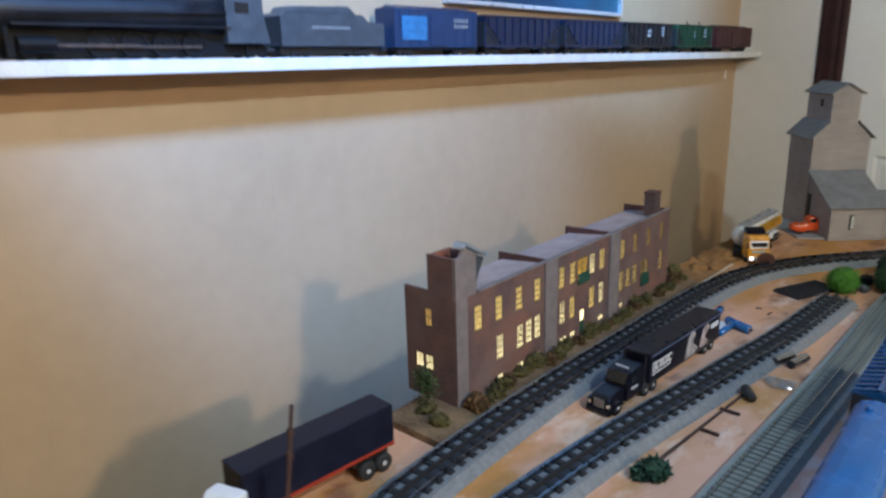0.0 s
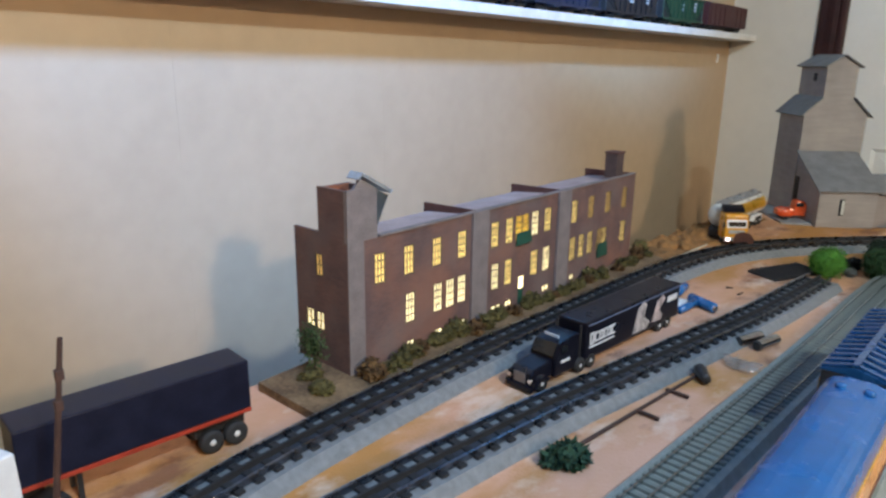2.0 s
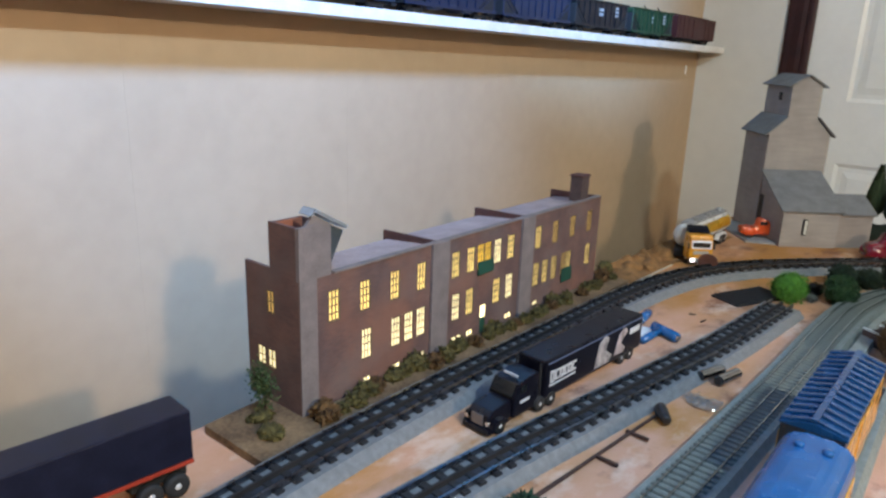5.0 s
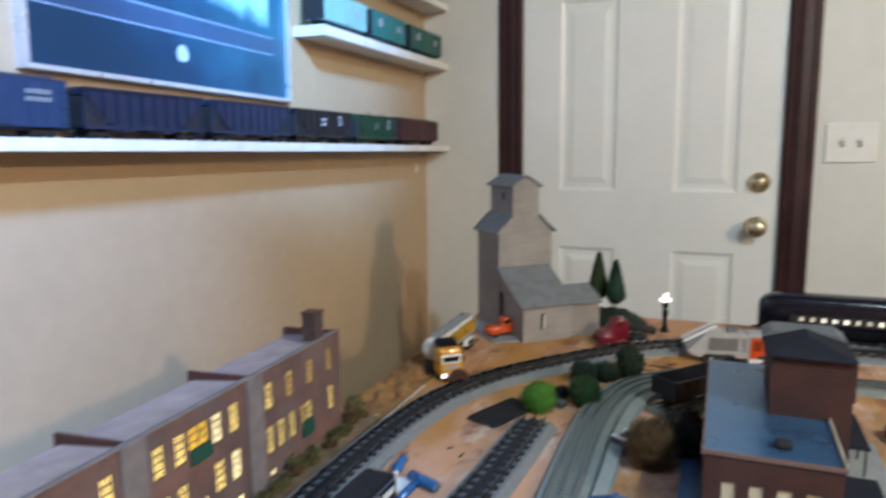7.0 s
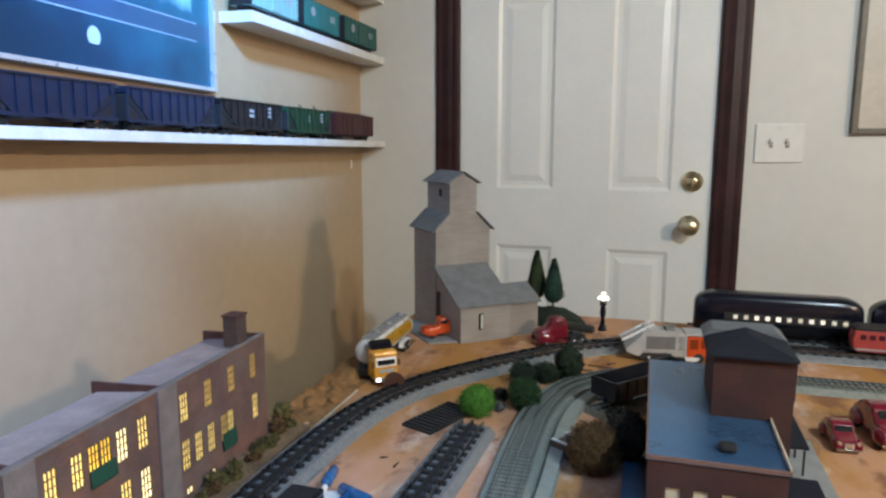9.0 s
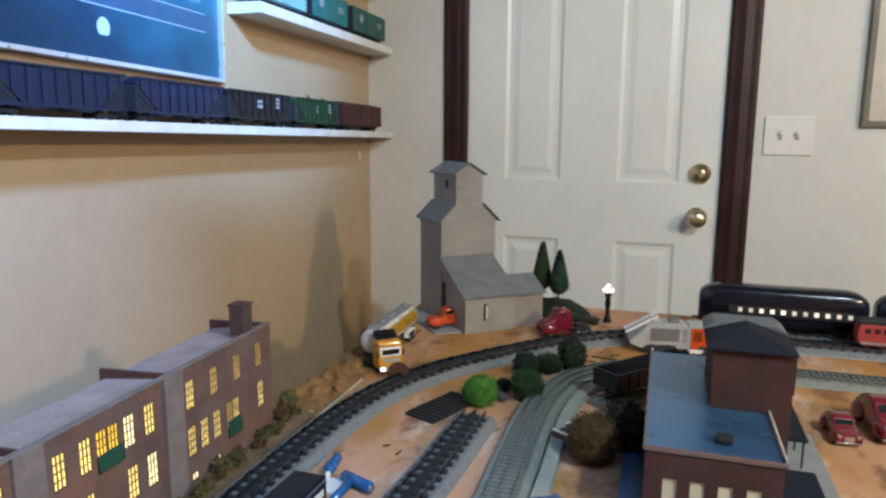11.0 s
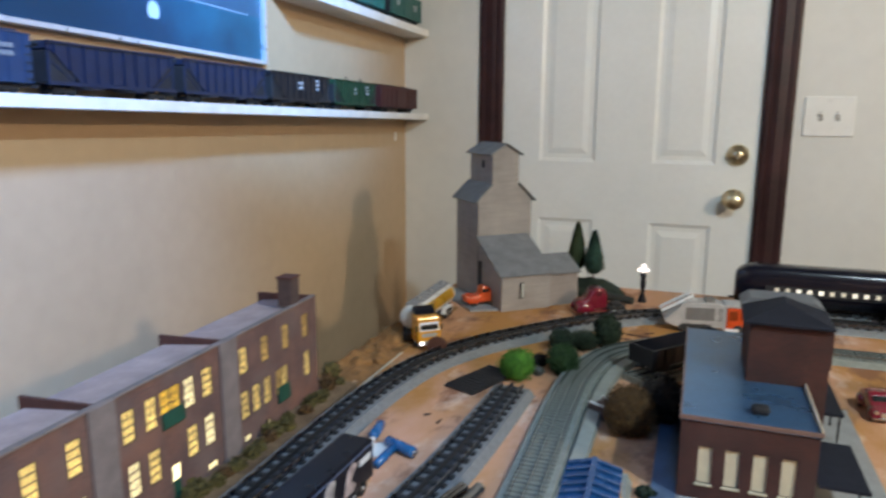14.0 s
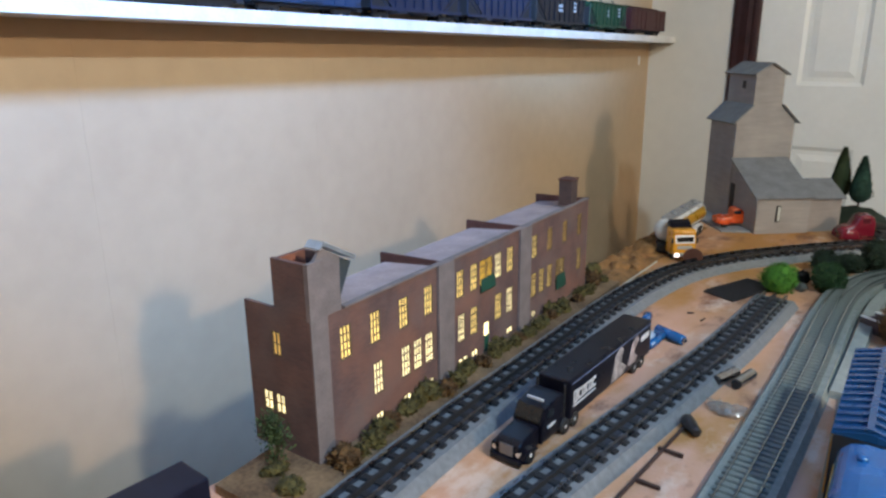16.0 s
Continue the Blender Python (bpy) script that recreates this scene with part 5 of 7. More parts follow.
TILT = Matrix.Translation((0, 0.0016, 0.0455)) @ Matrix.Rotation(radians(-13), 4, "X") @ Matrix.Translation((0, -0.0016, -0.0455))
wf = part("windshield_frame", boxes(((0, 0.0018, 0.0425), (0.039, 0.0018, 0.0165)), bevel=0.0006), WHITEP, cab, "white windshield surround")
wf.matrix_basis = TILT
part("windshield", boxes(((0, 0.0006, 0.0420), (0.033, 0.0016, 0.0095)), bevel=0.0004), GLASSD, wf)
part("grille", boxes(((0, -0.0006, 0.0265), (0.030, 0.002, 0.007)), bevel=0.0005), mat("grey_bumper", (0.35, 0.34, 0.32), 0.4), cab)
part("air_deflector", side_body([(0.020, 0.0615), (0.030, 0.0690), (0.041, 0.0735), (0.042, 0.0735), (0.042, 0.0615)], 0.042, 0.0010), BLACK, cab, "black wind deflector")
part("sun_visor", boxes(((0, 0.0015, 0.0560), (0.041, 0.005, 0.003)), bevel=0.0008), YELLOW, cab)
part("bumper", boxes(((0, -0.0015, 0.0115), (0.046, 0.005, 0.008)), bevel=0.0012), mat("grey_bumper", (0.35, 0.34, 0.32), 0.4), cab)
for x in (-0.0165, 0.0165):
    part("headlight", boxes(((x, -0.0046, 0.0125), (0.008, 0.0014, 0.0065)), bevel=0.0005), BULB if x < 0 else CHROME, cab)
    part("mirror", boxes(((x * 1.5, 0.001, 0.040), (0.003, 0.004, 0.011)), bevel=0.0006), BLACKM, cab)
    part("side_window", boxes(((x * 1.335, 0.015, 0.046), (0.0008, 0.016, 0.012))), GLASSD, cab)
bm = B()
lathe(bm, [(0.006, 0.050), (0.017, 0.0515), (0.0225, 0.058), (0.0235, 0.064), (0.0235, 0.262), (0.0225, 0.268), (0.017, 0.2745), (0.006, 0.276)], c=(0, 0, 0.046), axis="y", seg=26)
tank = part("tank", bm, mat("white_tank", (0.62, 0.62, 0.60), 0.28, var=0.06, scale=40), tn, "round white tank barrel", True)
for sx in (-1, 1):
    bm = B()
    for k in range(8):
        a0, a1 = radians(-14 + k * 7.0), radians(-14 + (k + 1) * 7.0)
        pts = [(sx * 0.0240 * math.cos(a), 0.046 + 0.0240 * math.sin(a)) for a in (a0, a1)]
        vs = [bm.verts.new((pts[0][0], 0.068, pts[0][1])), bm.verts.new((pts[0][0], 0.258, pts[0][1])), bm.verts.new((pts[1][0], 0.258, pts[1][1])), bm.verts.new((pts[1][0], 0.068, pts[1][1]))]
        bm.faces.new(vs)
    bmesh.ops.solidify(bm, geom=bm.faces[:], thickness=0.0003)
    part("stripe", bm, mat("tank_stripe_yellow", (0.70, 0.42, 0.045), 0.3, var=0.1, scale=50), tank, "amber yellow side stripe")
    part("fender", side_body([(0.205, 0.012), (0.209, 0.024), (0.250, 0.024), (0.256, 0.010), (0.252, 0.010), (0.247, 0.021), (0.213, 0.021), (0.209, 0.012)], 0.010, 0.0008), WHITEP, tn).location.x = sx * 0.0165
CATG = mat("grey_catwalk", (0.26, 0.265, 0.27), 0.5, var=0.2, scale=90, bump=0.0006)
part("catwalk", boxes(((0, 0.163, 0.0692), (0.025, 0.196, 0.004)), bevel=0.0008), CATG, tank, "grey grated catwalk")
for k in range(9):
    part("catwalk_bar", boxes(((0, 0.075 + k * 0.022, 0.0720), (0.025, 0.0018, 0.0016))), CATG, tank)
for y in (0.108, 0.174, 0.246):
    bm = B()
    cyl(bm, (0, y, 0.0710), (0, y, 0.0765), 0.0070, 0.0060, 14)
    part("hatch", bm, CATG, tank)
part("chassis", boxes(((0, 0.160, 0.0165), (0.020, 0.226, 0.010)), bevel=0.0008), BLACKM, tn)
part("hitch", boxes(((0.014, 0.056, 0.012), (0.046, 0.036, 0.016)), bevel=0.002), BLACKM, tn)
wheels(tn, [(x, y) for x in (-0.0175, 0.0175) for y in (0.078, 0.220, 0.242)], 0.0105, 0.008)
wheels(cab, [(x, 0.020) for x in (-0.0185, 0.0185)], 0.0105, 0.008)

# brown disc leaning at the tanker
bm = B()
cyl(bm, (0, 0, 0.0185), (0.001, 0.003, 0.0190), 0.0185, seg=28)
solid("wooden_disc", bm, mat("brown_disc", (0.105, 0.045, 0.032), 0.55, var=0.3, scale=60, bump=0.0006), "brown round disc standing on edge by the tanker", "disc", kind="", m=pose(-0.508, 1.655, T, 0, 0, 38))


def old_car(name, m, colour, label, length, width, height, pickup=False, category="car", glass=None):
    """A rounded 1940s car or pickup."""
    c = thing(name, m, label, category, "parked toy cars")
    glass = glass or GLASSD
    L, W, H = length, width, height
    if pickup:
        poly = [(0.02, 0.18), (0.0, 0.32), (0.03, 0.50), (0.20, 0.58), (0.28, 0.62), (0.36, 0.92), (0.42, 1.0), (0.54, 1.0), (0.60, 0.92), (0.62, 0.56), (1.0, 0.54), (1.0, 0.2)]
    else:
        poly = [(0.02, 0.18), (0.0, 0.32), (0.03, 0.50), (0.20, 0.60), (0.30, 0.64), (0.38, 0.90), (0.46, 1.0), (0.62, 1.0), (0.78, 0.86), (0.94, 0.58), (1.0, 0.36), (0.99, 0.2)]
    bm = B()
    prism(bm, [(a * L, b * H) for a, b in poly], "x", -W * 0.40, W * 0.40, W * 0.10)
    body = part("body", bm, colour, c, smooth=False)
    for sx in (-1, 1):
        for a, sc in ((0.16, 0.17), (0.80, 0.17)):
            bm = B()
            bmesh.ops.create_uvsphere(bm, u_segments=18, v_segments=12, radius=1, matrix=Matrix.Translation((sx * W * 0.40, a * L, H * 0.30)) @ Matrix.Diagonal((W * 0.13, sc * L, H * 0.27, 1)))
            for v in bm.verts:
                v.co.z = max(v.co.z, H * 0.17)
            part("fender", bm, colour, c, smooth=True)
        bm = B()
        cyl(bm, (sx * W * 0.33, 0.035 * L, H * 0.46), (sx * W * 0.33, -0.005 * L, H * 0.46), H * 0.085, H * 0.075, 12)
        part("headlight", bm, CHROME, c)
        part("side_window", boxes(((sx * W * 0.402, 0.50 * L if not pickup else 0.49 * L, H * 0.80), (0.0008, L * 0.18, H * 0.18)), bevel=0.0003), glass, body)
    ws = part("windshield", boxes(((0, 0.335 * L, H * 0.79), (W * 0.60, 0.001, H * 0.22))), glass, body)
    ws.matrix_basis = Matrix.Translation((0, 0.335 * L - 0.0006, H * 0.79)) @ Matrix.Rotation(radians(-28), 4, "X") @ Matrix.Translation((0, -0.335 * L, -H * 0.79))
    part("grille", boxes(((0, 0.004 * L, H * 0.36), (W * 0.34, L * 0.02, H * 0.22)), bevel=0.0006), CHROME, c)
    part("bumper", boxes(((0, -0.02 * L, H * 0.22), (W * 0.92, L * 0.02, H * 0.07)), bevel=0.0006), CHROME, c)
    wheels(c, [(sx * W * 0.40, a * L) for sx in (-1, 1) for a in (0.16, 0.80)], H * 0.21, W * 0.13, WHITEP)
    return c


old_car("pickup_truck", pose(-0.566, 1.982, T + 0.004, 0, 0, 128) @ Matrix.Translation((0, -0.092, 0)), ORANGE, "orange-red rounded toy pickup beside the grain elevator", 0.092, 0.038, 0.044, True, "truck")
# red tractor unit with tandem axles
rt = thing("tractor_truck", pose(-0.318, 2.016, T, 0, 0, -59), "dark red rounded toy tractor truck with a bare black chassis", "truck", "parked toy cars")
bm = B()
prism(bm, [(0.002, 0.012), (0.0, 0.024), (0.005, 0.033), (0.026, 0.038), (0.034, 0.054), (0.041, 0.0605), (0.054, 0.0615), (0.064, 0.058), (0.069, 0.046), (0.070, 0.014)], "x", -0.0185, 0.0185, 0.0055)
rtb = part("cab", bm, MAROON, rt, smooth=True)
for sx in (-1, 1):
    bm = B()
    bmesh.ops.create_uvsphere(bm, u_segments=20, v_segments=12, radius=1, matrix=Matrix.Translation((sx * 0.0200, 0.018, 0.014)) @ Matrix.Diagonal((0.0070, 0.020, 0.017, 1)))
    for v in bm.verts:
        v.co.z = max(v.co.z, 0.010)
    part("fender", bm, MAROON, rt, smooth=True)
    part("side_window", boxes(((sx * 0.0186, 0.048, 0.049), (0.0008, 0.014, 0.010)), bevel=0.0003), mat("red_tinted_glass", (0.075, 0.008, 0.014), 0.2), rtb)
    part("running_board", boxes(((sx * 0.0195, 0.050, 0.0115), (0.008, 0.034, 0.003)), bevel=0.0006), MAROON, rt)
    part("frame_rail", boxes(((sx * 0.009, 0.091, 0.0165), (0.004, 0.046, 0.006)), bevel=0.0006), BLACKM, rt)
part("bumper", boxes(((0, -0.001, 0.0105), (0.040, 0.003, 0.005)), bevel=0.0008), MAROON, rt)
part("fifth_wheel", boxes(((0, 0.096, 0.0215), (0.022, 0.022, 0.004)), bevel=0.001), BLACKM, rt)
part("mud_deck", boxes(((0, 0.090, 0.0130), (0.028, 0.030, 0.004)), bevel=0.0008), BLACKM, rt)
wheels(rt, [(x, y) for x in (-0.0205, 0.0205) for y in (0.018, 0.082, 0.102)], 0.0098, 0.008, WHITEP)
old_car("car", pose(0.196, 1.612, T, 0, 0, 6), MAROON, "dark red rounded toy car with chrome headlights", 0.080, 0.038, 0.036)
old_car("car", pose(0.268, 1.635, T, 0, 0, 8), MAROON, "larger dark red toy car with a pale windshield", 0.120, 0.058, 0.054)

# ladder engine with orange cab, seen along its flank
le = thing("fire_truck", pose(0.029, 2.005, T, 0, 0, 99.6), "pale grey toy ladder truck with an orange-red cab", "truck")
SILV = mat("pale_grey_plastic", (0.42, 0.40, 0.385), 0.42, var=0.15, scale=60)
LOCKG = mat("locker_grey", (0.17, 0.162, 0.155), 0.5, var=0.15, scale=60)
ORGL = mat("dark_orange_glass", (0.24, 0.040, 0.010), 0.2)
cabp = part("cab", side_body([(0.002, 0.010), (0.0, 0.028), (0.003, 0.054), (0.040, 0.056), (0.041, 0.010)], 0.046, 0.0022), ORANGE, le)
part("cab_roof", boxes(((0, 0.022, 0.0592), (0.048, 0.046, 0.006)), bevel=0.0022), SILV, le, "pale grey cab roof")
part("cab_pillar", boxes(((0, 0.0440, 0.0345), (0.048, 0.0050, 0.049)), bevel=0.001), SILV, le, "pale grey post behind the cab")
part("windshield", boxes(((0, 0.0004, 0.043), (0.038, 0.002, 0.014)), bevel=0.0004), GLASSD, cabp)
part("bumper", boxes(((0, -0.0035, 0.0120), (0.047, 0.006, 0.007)), bevel=0.0016), WHITEP, le)
for x in (-1, 1):
    part("door_window", boxes(((x * 0.0233, 0.028, 0.040), (0.001, 0.016, 0.020)), bevel=0.0004), ORGL, cabp)
    part("door_window", boxes(((x * 0.0233, 0.010, 0.041), (0.001, 0.009, 0.018)), bevel=0.0004), ORGL, cabp)
    part("step", boxes(((x * 0.0244, 0.031, 0.0095), (0.0036, 0.024, 0.008)), bevel=0.001), WHITEP, le)
    bm = B()
    cyl(bm, (x * 0.016, -0.001, 0.021), (x * 0.016, -0.0040, 0.021), 0.0040, 0.0034, 14)
    part("headlight", bm, WHITEP, le)
bodyp = part("pump_body", side_body([(0.0468, 0.013), (0.0468, 0.060), (0.058, 0.064), (0.126, 0.063), (0.133, 0.052), (0.160, 0.026), (0.158, 0.020), (0.138, 0.012)], 0.047, 0.0018), SILV, le)
for x in (-1, 1):
    part("locker_panel", boxes(((x * 0.0237, 0.092, 0.041), (0.0012, 0.056, 0.026)), bevel=0.0004), LOCKG, bodyp)
    part("shelf_rail", boxes(((x * 0.0244, 0.092, 0.0555), (0.0018, 0.060, 0.0030)), bevel=0.0005), SILV, bodyp)
    part("shelf_rail", boxes(((x * 0.0244, 0.092, 0.0240), (0.0018, 0.074, 0.0030)), bevel=0.0005), SILV, bodyp)
    for k in range(5):
        part("louvre", boxes(((x * 0.0240, 0.0530, 0.0300 + k * 0.0055), (0.0016, 0.0085, 0.0022)), bevel=0.0003), LOCKG, bodyp)
    bm = B()
    prism(bm, [(0.066, 0.006), (0.066, 0.014), (0.072, 0.0195), (0.126, 0.0195), (0.132, 0.014), (0.132, 0.006)], "x", x * 0.0195 - 0.0046, x * 0.0195 + 0.0046)
    part("wheel_arch", bm, BLACKM, bodyp)
part("deck_box", boxes(((0, 0.072, 0.0665), (0.030, 0.018, 0.006)), bevel=0.001), LOCKG, bodyp)
part("turntable", boxes(((0, 0.110, 0.0665), (0.034, 0.022, 0.006)), bevel=0.0012), SILV, bodyp)
LADDER = pose(0, 0.112, 0.0735, -30, 0, 0)
for x in (-0.0150, 0.0150):
    part("ladder_rail", boxes(((x, 0.028, 0), (0.0028, 0.072, 0.0058)), bevel=0.0005), WHITEP, le).matrix_basis = LADDER
for k in range(7):
    bm = B()
    cyl(bm, (-0.0145, 0.000 + k * 0.0102, 0), (0.0145, 0.000 + k * 0.0102, 0), 0.0011, seg=6)
    part("rung", bm, WHITEP, le).matrix_basis = LADDER
wheels(le, [(x, y) for x in (-0.0205, 0.0205) for y in (0.018, 0.084, 0.114)], 0.0105, 0.0075)

# ---- rolling stock; each runs along its own y, rail tops at z = 0 ----
def truck_set(parent, y, w=0.030, r=0.0085, material=BLACKM):
    """A four-wheel bogie."""
    bg = part("bogie", boxes(((-w / 2, y, 0.0085), (0.004, 0.042, 0.007)), ((w / 2, y, 0.0085), (0.004, 0.042, 0.007)), ((0, y, 0.0095), (w, 0.010, 0.006)), bevel=0.0008), material, parent)
    for dy in (-0.0145, 0.0145):
        for x in (-w * 0.40, w * 0.40):
            bm = B()
            cyl(bm, (x - 0.0017, y + dy, r), (x + 0.0017, y + dy, r), r, seg=16)
            part("wheel", bm, material, bg)
        bm = B()
        cyl(bm, (-w * 0.4, y + dy, r), (w * 0.4, y + dy, r), 0.0016, seg=6)
        part("axle", bm, material, bg)


def couplers(parent, length):
    for s in (-1, 1):
        part("coupler", boxes(((0, s * (length / 2 + 0.005), 0.013), (0.005, 0.014, 0.005)), bevel=0.001), BLACKM, parent)


def lettering(parent, x, y, z, w, h, n, material, rows=1):
    for r in range(rows):
        for k in range(n):
            part("lettering_bar", boxes(((x, y + (k - (n - 1) / 2) * w * 1.35, z - r * h * 1.6), (0.0006, w, h))), material, parent)


PALE = mat("pale_lettering", (0.45, 0.47, 0.50), 0.6)


def boxcar(m, colour, label, length=0.26, w=0.056, h=0.070, door=True, letters=True, group="model cars on the shelves"):
    c = thing("boxcar", m, label, "train car", group)
    b = part("body", boxes(((0, 0, 0.016 + h / 2), (w, length, h)), bevel=0.001), colour, c)
    bm = B()
    prism(bm, [(-w / 2 - 0.001, 0.016 + h), (w / 2 + 0.001, 0.016 + h), (w / 2 + 0.001, 0.0175 + h), (0, 0.022 + h), (-w / 2 - 0.001, 0.0175 + h)], "y", -length / 2, length / 2)
    part("roof", bm, colour, c)
    part("roof_walk", boxes(((0, 0, 0.0235 + h), (0.008, length * 0.98, 0.0016))), colour, c)
    part("underframe", boxes(((0, 0, 0.0135), (w * 0.5, length * 0.94, 0.005))), BLACKM, c)
    for s in (-1, 1):
        if door:
            part("sliding_door", boxes(((s * (w / 2 + 0.0008), 0, 0.016 + h * 0.47), (0.0022, length * 0.20, h * 0.86)), bevel=0.0005), colour, b)
        for k in range(9):
            y = -length / 2 + length * (k + 0.5) / 9
            if not door or abs(y) > length * 0.12:
                part("rib", boxes(((s * (w / 2 + 0.0005), y, 0.016 + h / 2), (0.0014, 0.0016, h * 0.96))), colour, b)
        if letters:
            lettering(b, s * (w / 2 + 0.0014), -length * 0.27, 0.016 + h * 0.72, 0.0065, 0.008, 4, PALE, 2)
        for z in range(5):
            part("rung", boxes(((s * (w / 2 + 0.0015), length * 0.47, 0.022 + z * h * 0.17), (0.0012, 0.010, 0.0012))), BLACKM, b)
    truck_set(c, -length * 0.34)
    truck_set(c, length * 0.34)
    couplers(c, length)
    return c


def hopper(m, colour, label, length=0.25, w=0.056, h=0.066, letters=2, group="model cars on the shelves"):
    c = thing("hopper_car", m, label, "train car", group)
    z0 = 0.016
    L2 = length / 2
    bm = B()
    poly = [(-L2 * 0.97, z0 + h * 0.84), (-L2 * 0.97, z0 + h), (L2 * 0.97, z0 + h), (L2 * 0.97, z0 + h * 0.84), (L2 * 0.58, z0 + h * 0.12), (L2 * 0.42, z0 - 0.004), (L2 * 0.28, z0 - 0.004), (L2 * 0.12, z0 + h * 0.10), (-L2 * 0.12, z0 + h * 0.10), (-L2 * 0.28, z0 - 0.004), (-L2 * 0.42, z0 - 0.004), (-L2 * 0.58, z0 + h * 0.12)]
    prism(bm, poly, "x", -w / 2 + 0.002, w / 2 - 0.002)
    b = part("body", bm, colour, c)
    for s in (-1, 1):
        part("side_sill", boxes(((s * (w / 2 - 0.001), 0, z0 + 0.003), (0.003, length, 0.006))), colour, b)
        part("top_rail", boxes(((s * (w / 2 - 0.0005), 0, z0 + h - 0.001), (0.004, length, 0.004)), bevel=0.0006), colour, b)
        for k in range(10):
            y = -L2 + length * (k + 0.5) / 10
            foot = z0 + h * max(0.06, min(0.84, 0.12 + 0.72 * (abs(y) / L2 - 0.58) / 0.39))
            part("rib", boxes(((s * (w / 2 - 0.0005), y, (foot + z0 + h - 0.002) / 2), (0.003, 0.0028, z0 + h - 0.002 - foot))), colour, b)
        if letters:
            lettering(b, s * (w / 2 + 0.0012), -length * 0.05, z0 + h * 0.66, 0.0055, 0.007, letters, PALE, 2)
            lettering(b, s * (w / 2 + 0.0012), length * 0.25, z0 + h * 0.80, 0.006, 0.006, 2, PALE, 3)
        for e in (-1, 1):
            # black block filling the open triangle under each sloping end
            if s < 0:
                part("end_sheet", boxes(((0, e * L2 * 0.80, z0 + h * 0.42), (w * 0.84, L2 * 0.36, h * 0.74)), bevel=0.001), BLACKM, b)
            st = B()
            cyl(st, (s * (w / 2 - 0.004), e * L2 * 0.97, z0 + 0.002), (s * (w / 2 - 0.004), e * L2 * 0.97, z0 + h), 0.0018, seg=6)
            cyl(st, (s * (w / 2 - 0.004), e * L2 * 0.97, z0 + h * 0.6), (s * (w / 2 - 0.004), e * L2 * 0.62, z0 + 0.004), 0.0016, seg=6)
            part("end_strut", st, colour, b)
    bm = B()
    for k in range(9):
        bmesh.ops.create_icosphere(bm, subdivisions=2, radius=1, matrix=Matrix.Translation(((0.004 if k % 2 else -0.004), -L2 * 0.84 + k * L2 * 0.21, z0 + h - 0.004)) @ Matrix.Diagonal((w * 0.36, L2 * 0.17, 0.007, 1)))
    part("load", bm, mat("coal_load", (0.016, 0.016, 0.017), 0.7, var=0.4, scale=160, bump=0.002), c, "heaped black coal load")
    truck_set(c, -length * 0.36)
    truck_set(c, length * 0.36)
    couplers(c, length)
    return c


SX = -1.051  # middle of the cars on the wall shelves


def on_shelf(y):
    return pose(SX, y, shelf_top(y), math.degrees(math.atan(SLOPE)), 0, 0)


hopper(on_shelf(1.475), HOPBLUE, "blue-grey model hopper car with coal on the wall shelf", 0.278, letters=0)
hopper(on_shelf(1.775), HOPBLUE, "blue-grey model hopper car with coal on the wall shelf", 0.272, letters=0)
hopper(on_shelf(2.068), HOPBLK, "black model hopper car with pale lettering on the wall shelf", 0.270, letters=3)
gh = hopper(on_shelf(2.360), HOPGRN, "green model hopper car on the wall shelf", 0.255, letters=1)
for y in (-0.030, 0.055):
    bm = B()
    cyl(bm, (0.020, y, 0.080), (0.014, y - 0.016, 0.092), 0.0016, seg=7)
    part("top_rod", bm, BLACKM, gh)
boxcar(on_shelf(2.668), BOXMAR, "oxide red model boxcar at the shelf end", 0.295, h=0.064, letters=False)
bc = boxcar(on_shelf(1.192), CARBLUE, "blue model boxcar with a brighter side panel on the shelf", 0.235, letters=False)
part("side_panel", boxes(((0.0290, -0.066, 0.052), (0.0012, 0.066, 0.044))), mat("light_blue_panel", (0.03, 0.17, 0.34), 0.4, var=0.3, scale=90), bc, "bright blue side panel")
lettering(bc, 0.0294, 0.066, 0.068, 0.0065, 0.007, 5, mat("dim_lettering", (0.24, 0.25, 0.25), 0.5), 2)

# steam engine and tender
td = thing("tender", on_shelf(0.936), "gunmetal grey model locomotive tender with lettering", "train car", "model cars on the shelves")
bm = B()
prism(bm, [(-0.112, 0.018), (-0.112, 0.066), (-0.106, 0.072), (0.060, 0.072), (0.074, 0.060), (0.112, 0.058), (0.112, 0.018)], "x", -0.029, 0.029, 0.001)
tbod = part("tank_body", bm, GUNMET, td)
part("underframe", boxes(((0, 0, 0.0110), (0.030, 0.215, 0.013))), BLACKM, td)
bm = B()
prism(bm, [(-0.100, 0.0722), (-0.092, 0.082), (0.035, 0.086), (0.052, 0.0722)], "x", -0.022, 0.022, 0.002)
part("coal_bunker", bm, GUNMET, td)
for s in (-1, 1):
    lettering(tbod, s * 0.0294, -0.01, 0.049, 0.0056, 0.0045, 11, mat("dim_lettering", (0.24, 0.25, 0.25), 0.5))
truck_set(td, -0.068)
truck_set(td, 0.068)
couplers(td, 0.224)

LOCOB = mat("sooty_boiler_black", (0.009, 0.010, 0.013), 0.5, 0.0, var=0.4, scale=40, spec=0.3)
GEARB = mat("oily_black_running_gear", (0.006, 0.006, 0.007), 0.55, var=0.4, scale=60, spec=0.2)
BRONZ = mat("dull_bronze_rod", (0.095, 0.066, 0.052), 0.5, 0.4, var=0.4, scale=90)
lo = thing("steam_locomotive", on_shelf(0.640), "sooty black model steam locomotive with dark running gear", "locomotive", "model cars on the shelves")
bm = B()
